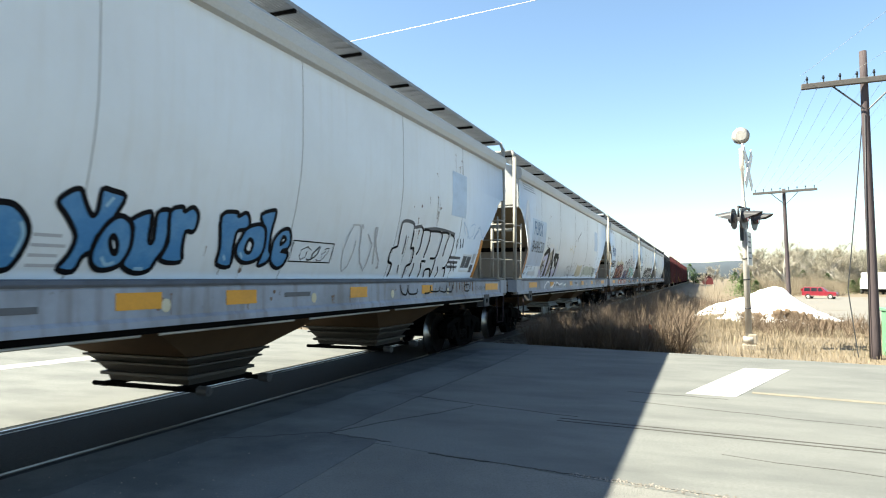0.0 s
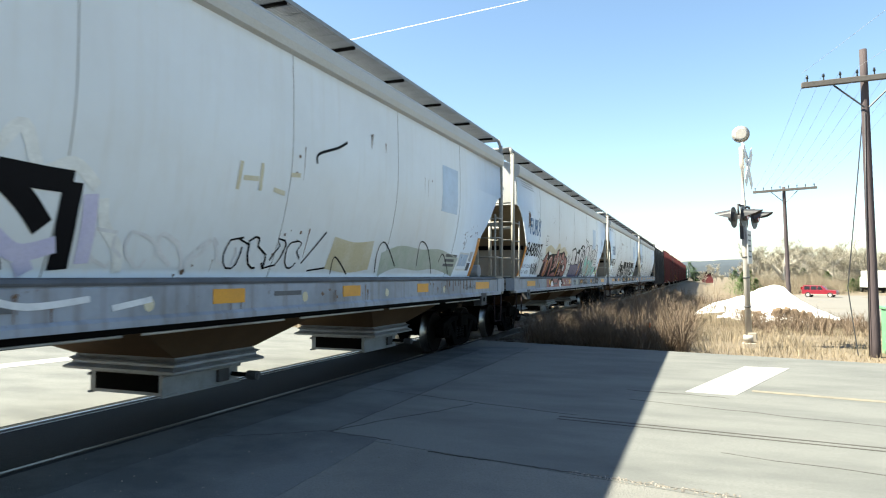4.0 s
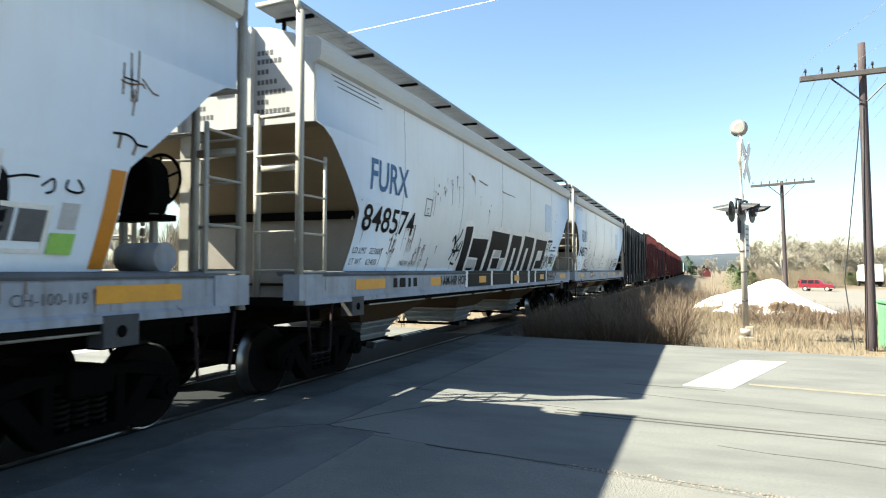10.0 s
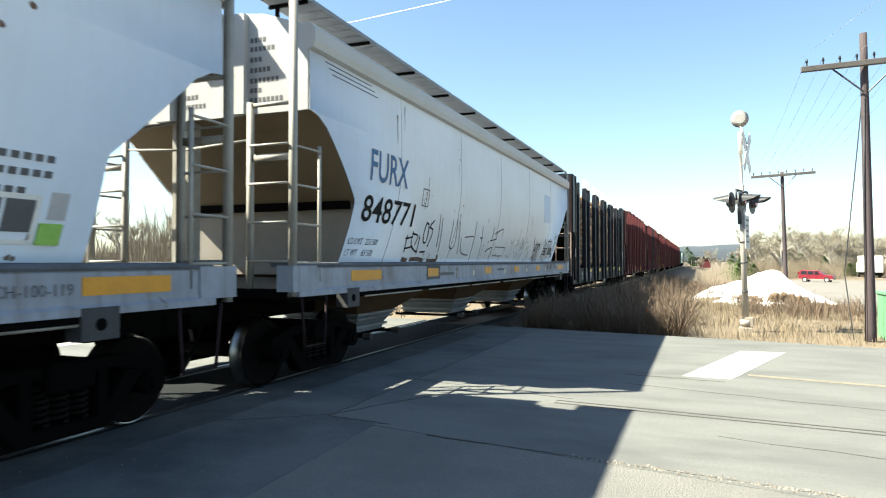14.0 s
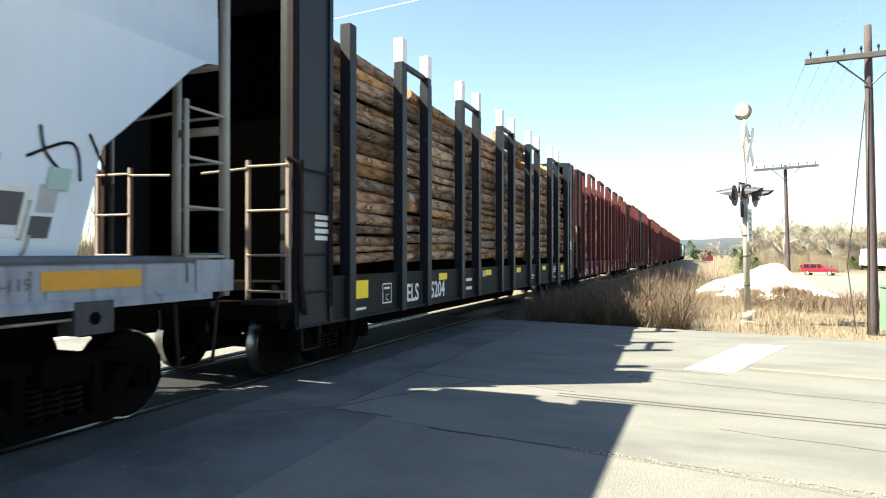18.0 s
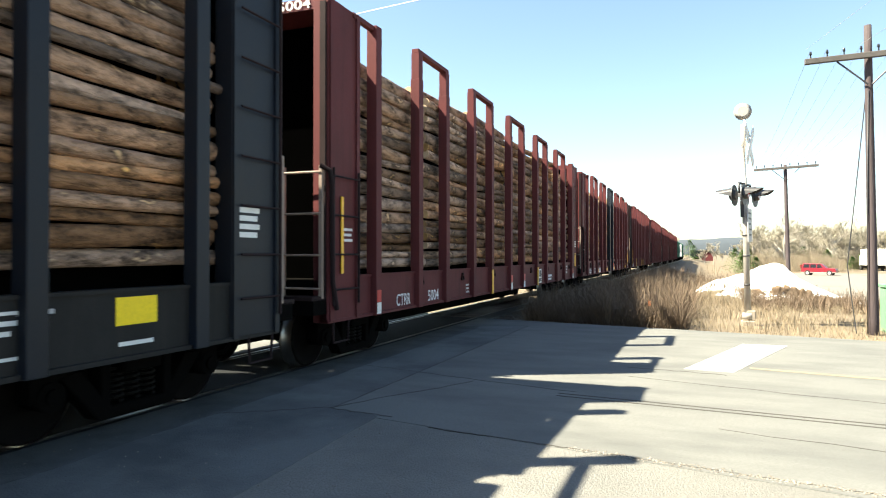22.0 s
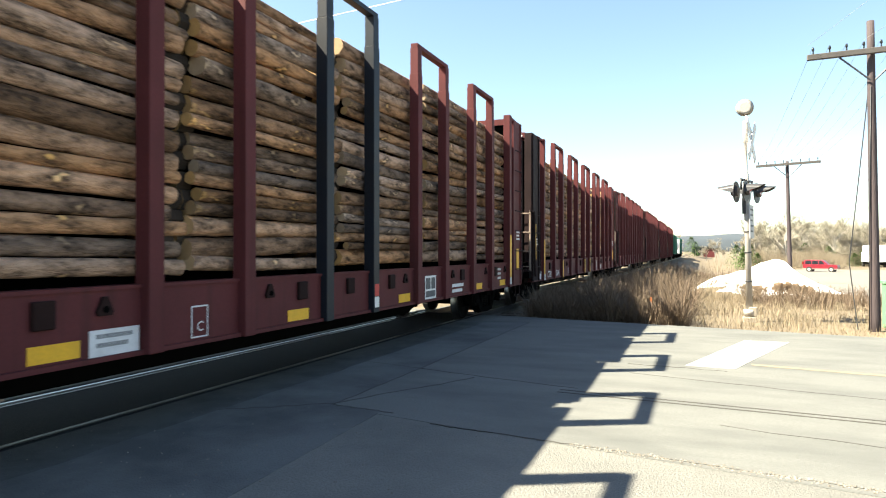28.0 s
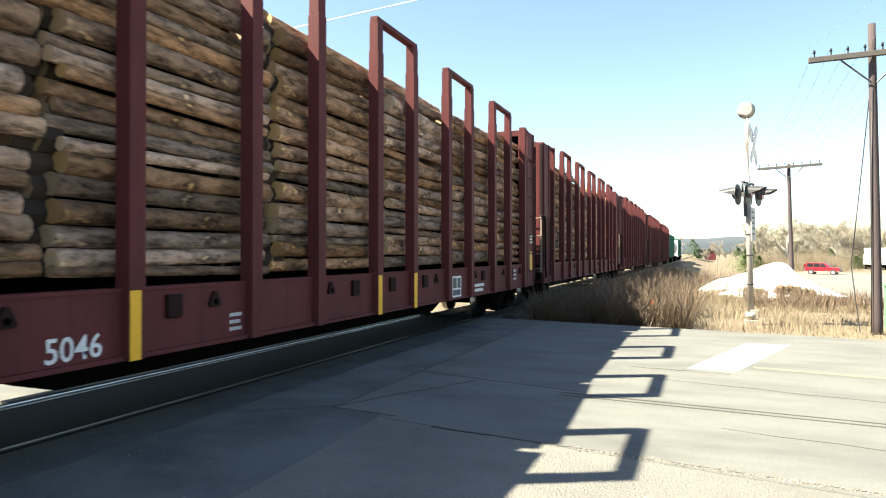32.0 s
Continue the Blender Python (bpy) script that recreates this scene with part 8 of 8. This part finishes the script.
# ---- grass, brush and trees ----
def blades(name, label, material, spots, seed, lean=.5, tip=.15):
    """Bent blades: spots give x, y, z, height, width."""
    rng = random.Random(seed)
    verts, faces = [], []
    for x, y, z, h, w in spots:
        a = rng.uniform(0, math.tau)
        dx, dy = math.cos(a), math.sin(a)
        lx, ly = rng.gauss(0, lean) * h * .5, rng.gauss(0, lean) * h * .5
        k = len(verts)
        verts += [(x - dx * w, y - dy * w, z - .03), (x + dx * w, y + dy * w, z - .03),
                  (x + dx * w * .8 + lx * .4, y + dy * w * .8 + ly * .4, z + h * .6), (x - dx * w * .8 + lx * .4, y - dy * w * .8 + ly * .4, z + h * .6),
                  (x + lx, y + ly, z + h)]
        faces += [(k, k + 1, k + 2, k + 3), (k + 3, k + 2, k + 4)]
    tagged(new(name, raw(name, verts, faces, material)), label, "grass", kind="stuff")


def build_grass():
    rng = random.Random(3)
    edge = lambda x: skew(x, 14.5)
    tall, short, far = [], [], []
    for _ in range(42000):
        x, y = rng.uniform(1.6, 16), rng.uniform(14.3, 34)
        if y < edge(x) + .25:
            continue
        d = y - edge(x)
        clump = noise.noise((x * .9, y * .9, 7)) + .5 * noise.noise((x * 2.5, y * 2.5, 2))
        if d < 1.2:
            if rng.random() < .75:
                short.append((x, y, land(x, y), rng.uniform(.03, .12), rng.uniform(.004, .012)))
            continue
        if (x - 6.86) ** 2 + (y - 17.41) ** 2 < .5:
            continue
        h = (.35 + .45 * max(0, clump + .3)) * rng.uniform(.5, 1.3) * min(1, (d - .9) / 1.2)
        h *= .68 if x < 5.4 else .5
        if 5.4 < x < 7.9 and 26 < y < 31.4:
            h *= 1.75
        elif x > 6.2 and y > 20:
            h *= .75 if x < 9.6 and y > 27 else .55
        if x > 8.2 and y < 22:
            h *= .55
        if x < 5.1 and rng.random() < .85:
            continue
        tall.append((x, y, land(x, y), h, rng.uniform(.002, .0065)))
    for _ in range(16000):
        x, y = rng.uniform(2.5, 22), rng.uniform(33, 75)
        if x > 11.5 and y > 37:
            continue
        far.append((x, y, land(x, y), rng.uniform(.1, .35), rng.uniform(.008, .02)))
    for _ in range(9000):
        x, y = rng.uniform(-26, -2.2), rng.uniform(16, 60)
        if y < skew(x, 15.6):
            continue
        far.append((x, y, land(x, y), rng.uniform(.2, .7), rng.uniform(.01, .02)))
    blades("tall_grass", "dry straw-coloured tall grass and weeds", M_GRASS, tall, 5, lean=.95)
    blades("short_grass", "flattened dry grass at the road's edge", M_GRASS, short, 6, lean=1.6)
    blades("field_grass", "dry field grass further off", M_GRASS, far, 7, lean=.9)


def twigs(rng, x, y, z, h, verts, faces, n=26, spread=.5):
    """A leafless bush of thin crooked stems."""
    for _ in range(n):
        a = rng.uniform(0, math.tau)
        r = rng.random() ** .6 * spread
        p = Vector((x + rng.uniform(-.12, .12), y + rng.uniform(-.12, .12), z))
        tipv = Vector((x + math.cos(a) * r, y + math.sin(a) * r, z + h * rng.uniform(.5, 1.05)))
        mid = p.lerp(tipv, .5) + Vector((rng.uniform(-.06, .06), rng.uniform(-.06, .06), .05))
        w = rng.uniform(.004, .009)
        side = Vector((math.cos(a + 1.57), math.sin(a + 1.57), 0)) * w
        for q0, q1, s0, s1 in ((p, mid, 1, .8), (mid, tipv, .8, .2)):
            k = len(verts)
            verts += [tuple(q0 - side * s0), tuple(q0 + side * s0), tuple(q1 + side * s1), tuple(q1 - side * s1)]
            faces.append((k, k + 1, k + 2, k + 3))
        for _ in range(3):
            b = mid.lerp(tipv, rng.random())
            e = b + Vector((rng.uniform(-.14, .14), rng.uniform(-.14, .14), rng.uniform(.02, .2)))
            k = len(verts)
            verts += [tuple(b - side * .5), tuple(b + side * .5), tuple(e)]
            faces.append((k, k + 1, k + 2))


def build_brush():
    rng = random.Random(14)
    verts, faces = [], []
    for _ in range(900):
        x, y = rng.uniform(1.9, 5.6), 14.9 + 15 * rng.random() ** 2
        if y < skew(x, 15.0) + .2 or (x > 4.6 and rng.random() < .5):
            continue
        h = rng.uniform(.35, 1.15) * (.75 + .3 * noise.noise((x * .8, y * .8, 9)) + .25 * (x > 3.2))
        twigs(rng, x, y, land(x, y), h, verts, faces, 30, .65)
    for _ in range(160):
        x, y = rng.uniform(7.4, 11.5), rng.uniform(22, 32)
        twigs(rng, x, y, land(x, y), rng.uniform(.3, .75), verts, faces, 18)
    for _ in range(260):
        x, y = rng.uniform(2.0, 9.0), rng.uniform(30, 70)
        twigs(rng, x, y, land(x, y), rng.uniform(.4, 1.3), verts, faces, 16, .7)
    for _ in range(240):
        x = rng.uniform(-20, -2.4)
        y = skew(x, 16) + rng.random() * 25
        twigs(rng, x, y, land(x, y), rng.uniform(.5, 1.6), verts, faces, 16, .7)
    tagged(new("brush", raw("brush", verts, faces, M_BRUSH)), "leafless brown brush along the track", "brush", kind="stuff")


def bare_tree(seed, h):
    """Trunk with limbs, and a crown of fine bare twigs."""
    rng = random.Random(seed)
    bm = bmesh.new()
    tv, tf = [], []

    def grow(p, d, ln, r, level):
        q = p + d * ln
        tube(bm, p, q, r, 6 if level < 2 else 3, r * .68, caps=False)
        for _ in range(6 if not level else 3):
            b = p.lerp(q, rng.uniform(.35, 1.0))
            nd = (d * .8 + Vector((rng.uniform(-1, 1), rng.uniform(-1, 1), rng.uniform(-.25, .6)))).normalized()
            if level < 4:
                grow(b, nd, ln * rng.uniform(.48, .7), max(r * .5, .008), level + 1)
            for _ in range(9 if level > 1 else 1):
                b2 = p.lerp(q, rng.uniform(.2, 1))
                e = b2 + (nd * .3 + Vector((rng.uniform(-1, 1), rng.uniform(-1, 1), rng.uniform(-.2, 1.2)))).normalized() * h * rng.uniform(.02, .075)
                w = Vector((rng.uniform(-1, 1), rng.uniform(-1, 1), 0)).normalized() * rng.uniform(.006, .014)
                k = len(tv)
                tv.extend([tuple(b2 - w), tuple(b2 + w), tuple(e)])
                tf.append((k, k + 1, k + 2))
    grow(Vector((0, 0, -.3)), Vector((rng.uniform(-.06, .06), rng.uniform(-.06, .06), 1)).normalized(), h * .42, h * .016, 0)
    trunk = mesh_of("trunk", bm, M_TRUNK)
    return trunk, raw("crown", tv, tf, M_TWIG)


def conifer(seed, h):
    rng = random.Random(seed)
    bm = bmesh.new()
    tube(bm, (0, 0, -.3), (0, 0, h), .05 * h / 4, 8, .01)
    trunk = mesh_of("trunk", bm, M_TRUNK)
    v, f = [], []
    for _ in range(int(900)):
        t = rng.random() ** .8
        z = h * (.06 + .94 * t)
        r = (1 - t ** 1.6) * h * .5 * rng.uniform(.2, 1.05) + .05
        a = rng.uniform(0, math.tau)
        c = Vector((math.cos(a) * r, math.sin(a) * r, z + rng.uniform(-.1, .1)))
        o = Vector((math.cos(a), math.sin(a), rng.uniform(-.1, .5))) * rng.uniform(.18, .4)
        w = Vector((-math.sin(a), math.cos(a), rng.uniform(-.3, .3))) * rng.uniform(.05, .14)
        k = len(v)
        v += [tuple(c - w), tuple(c + w), tuple(c + o)]
        f.append((k, k + 1, k + 2))
    return trunk, raw("crown", v, f, M_NEEDLE)


def build_trees():
    rng = random.Random(21)
    kinds = [bare_tree(s, h) for s, h in ((1, 9.0), (2, 10.5), (3, 8.0), (4, 7.0), (5, 11.0))]
    green = [conifer(s, h) for s, h in ((6, 4.5), (7, 3.4))]

    def plant(name, label, group, meshes, x, y, sc):
        t = thing(name, label, "tree", group, x, y, land(x, y))
        t.scale = (sc, sc, sc)
        t.rotation_euler = (0, 0, rng.uniform(0, 6.28))
        shared("trunk", meshes[0], t)
        shared("crown", meshes[1], t)
    for k in range(110):
        az = rng.uniform(.066, .27)
        d = rng.uniform(122, 190) if az < .17 else rng.uniform(142, 200)
        plant("bare_tree", "leafless tan and grey tree in the woods edge", "bare woods", rng.choice(kinds), 5.88 + az * d, d, rng.uniform(.78, 1.3))
    for k in range(34):
        y = rng.uniform(26, 120)
        plant("bare_tree", "leafless tree beyond the track", "bare woods beyond the track", rng.choice(kinds), -rng.uniform(9, 40) - y * .12, y, rng.uniform(.6, .95))
    for k in range(26):
        d = rng.uniform(160, 320)
        plant("bare_tree", "leafless tree in the distance by the track", "far trees", rng.choice(kinds), 5.88 + rng.uniform(-.075, .12) * d - (7 if rng.random() < .3 else 0), d, rng.uniform(.6, .95))
    verts, faces = [], []
    for _ in range(26000):  # undergrowth at the foot of the woods
        az = rng.uniform(.062, .3)
        d = (rng.uniform(114, 134) if az < .175 else rng.uniform(138, 155))
        x = 5.88 + az * d
        z = land(x, d)
        hh = rng.uniform(1.2, 4.6) * (.7 + .5 * noise.noise((x * .25, d * .25, 4)))
        dx, dy, w = rng.gauss(0, .6), rng.gauss(0, .4), rng.uniform(.01, .026)
        zb = z + rng.random() * hh * .5
        k = len(verts)
        verts += [(x - w, d, zb), (x + w, d, zb), (x + dx, d + dy, z + hh)]
        faces.append((k, k + 1, k + 2))
    for _ in range(36000):  # thicket along the far side of the road beyond the track
        u = rng.random()
        x, d = -11 - 62 * u + rng.gauss(0, 1.5), 23 + 42 * u + rng.gauss(0, 3)
        z, hh = land(x, d), rng.uniform(1.2, 5.5) * (.75 + .6 * noise.noise((x * .25, d * .25, 4)))
        dx, dy, w = rng.gauss(0, .45), rng.gauss(0, .45), rng.uniform(.007, .016)
        k = len(verts)
        zb = z + rng.random() * hh * .6
        verts += [(x - w, d - w, zb), (x + w, d + w, zb), (x + dx, d + dy, zb + (z + hh - zb) * rng.uniform(.4, 1))]
        faces.append((k, k + 1, k + 2))
    for k in range(26):
        u = rng.random()
        plant("bare_tree", "leafless tree beyond the track", "bare woods beyond the track", rng.choice(kinds), -13 - 62 * u, 28 + 42 * u + rng.uniform(0, 9), rng.uniform(.6, 1.0))
    tagged(new("woods_undergrowth", raw("woods_undergrowth", verts, faces, M_UNDERGROWTH)), "tan leafless undergrowth at the woods' edge", "brush", kind="stuff")
    for x, y, s in ((10.6, 106, .8), (11.6, 103, 1.0), (12.6, 108, .8), (22, 125, .9), (26, 128, .8), (29, 124, .7), (33, 138, .9), (36, 140, .8), (4.2, 190, 1.0), (2.5, 230, 1.4), (11.2, 99, .75), (13.3, 104, .7)):
        plant("conifer", "small dark green conifer", "conifers", green[int(x) % 2], x, y, s)


def build_far():
    verts, faces = [], []
    n = 120
    for i in range(n + 1):
        x = -1600 + 4200 * i / n
        top = 46 + 14 * math.sin(x * .0021 + 1.0) + 14 * noise.noise((x * .004, 0, 5)) + 5 * noise.noise((x * .03, 0, 8))
        verts += [(x, 2500, -20), (x, 2500, top * .6), (x, 2620, top), (x, 2900, -20)]
    for i in range(n):
        for j in range(3):
            a = i * 4 + j
            faces.append((a, a + 4, a + 5, a + 1))
    tagged(new("far_ridge", raw("far_ridge", verts, faces, M_HILL, True)), "distant bluish wooded ridge", "hill", kind="structure")
    for k, (x, y) in enumerate(((4.2, 236.0), (4.9, 252.0))):
        c = thing("parked_freight_car", "dark freight car standing on a far siding", "freight car", "cars on the far siding", x, y, -.1)
        boxes("body", M_CAR_BLACK, c, (-1.5, 1.5, 0, 13, .9, 3.1), bevel=.04)
        for j in range(6):
            boxes("side_post", M_CAR_BLACK, c, (1.5, 1.6, 1 + j * 2.2, 1.15 + j * 2.2, .9, 3.1))
        boxes("frame", M_UNDER, c, (-1.2, 1.2, -.4, 13.4, .55, .9))
        for wy in (1.2, 3.0, 10, 11.8):
            tubes("wheel_pair", M_WHEEL, c, .42, ((-.8, wy, .42), (.8, wy, .42)), n=14)
    house = thing("far_shed", "small brick-red shed far down the line", "shed", x=8.6, y=300, z=land(8.6, 300))
    boxes("wall", M_CAR_RED, house, (-2.2, 2.2, -3, 3, 0, 3.6))
    bm = bmesh.new()
    prism_y(bm, [(-2.6, 3.5), (2.6, 3.5), (0, 5.0)], -3.3, 3.3)
    part("roof", bm, M_UNDER, house)


build_grass()
build_brush()
build_trees()
build_far()


# ---- what moves ----
def motions():
    for ob, front in MOVERS:
        x, z = ob.location.x, ob.location.z
        walk(ob, [(t, pose(x, front - SPEED * t + late, z)) for t, late in ((0.0, 0), (8.0, 0), (16.0, 0), (24.0, 0), (30.5, 0), (31.25, .03), (32.0, .2))])
    rows = 240
    for ob, y in SPINNERS:
        walk(ob, [(32.0 * k / rows, pose(0, y, .42) @ Matrix.Rotation(SPEED / .42 * 32.0 * k / rows, 4, "X")) for k in range(rows + 1)])


motions()
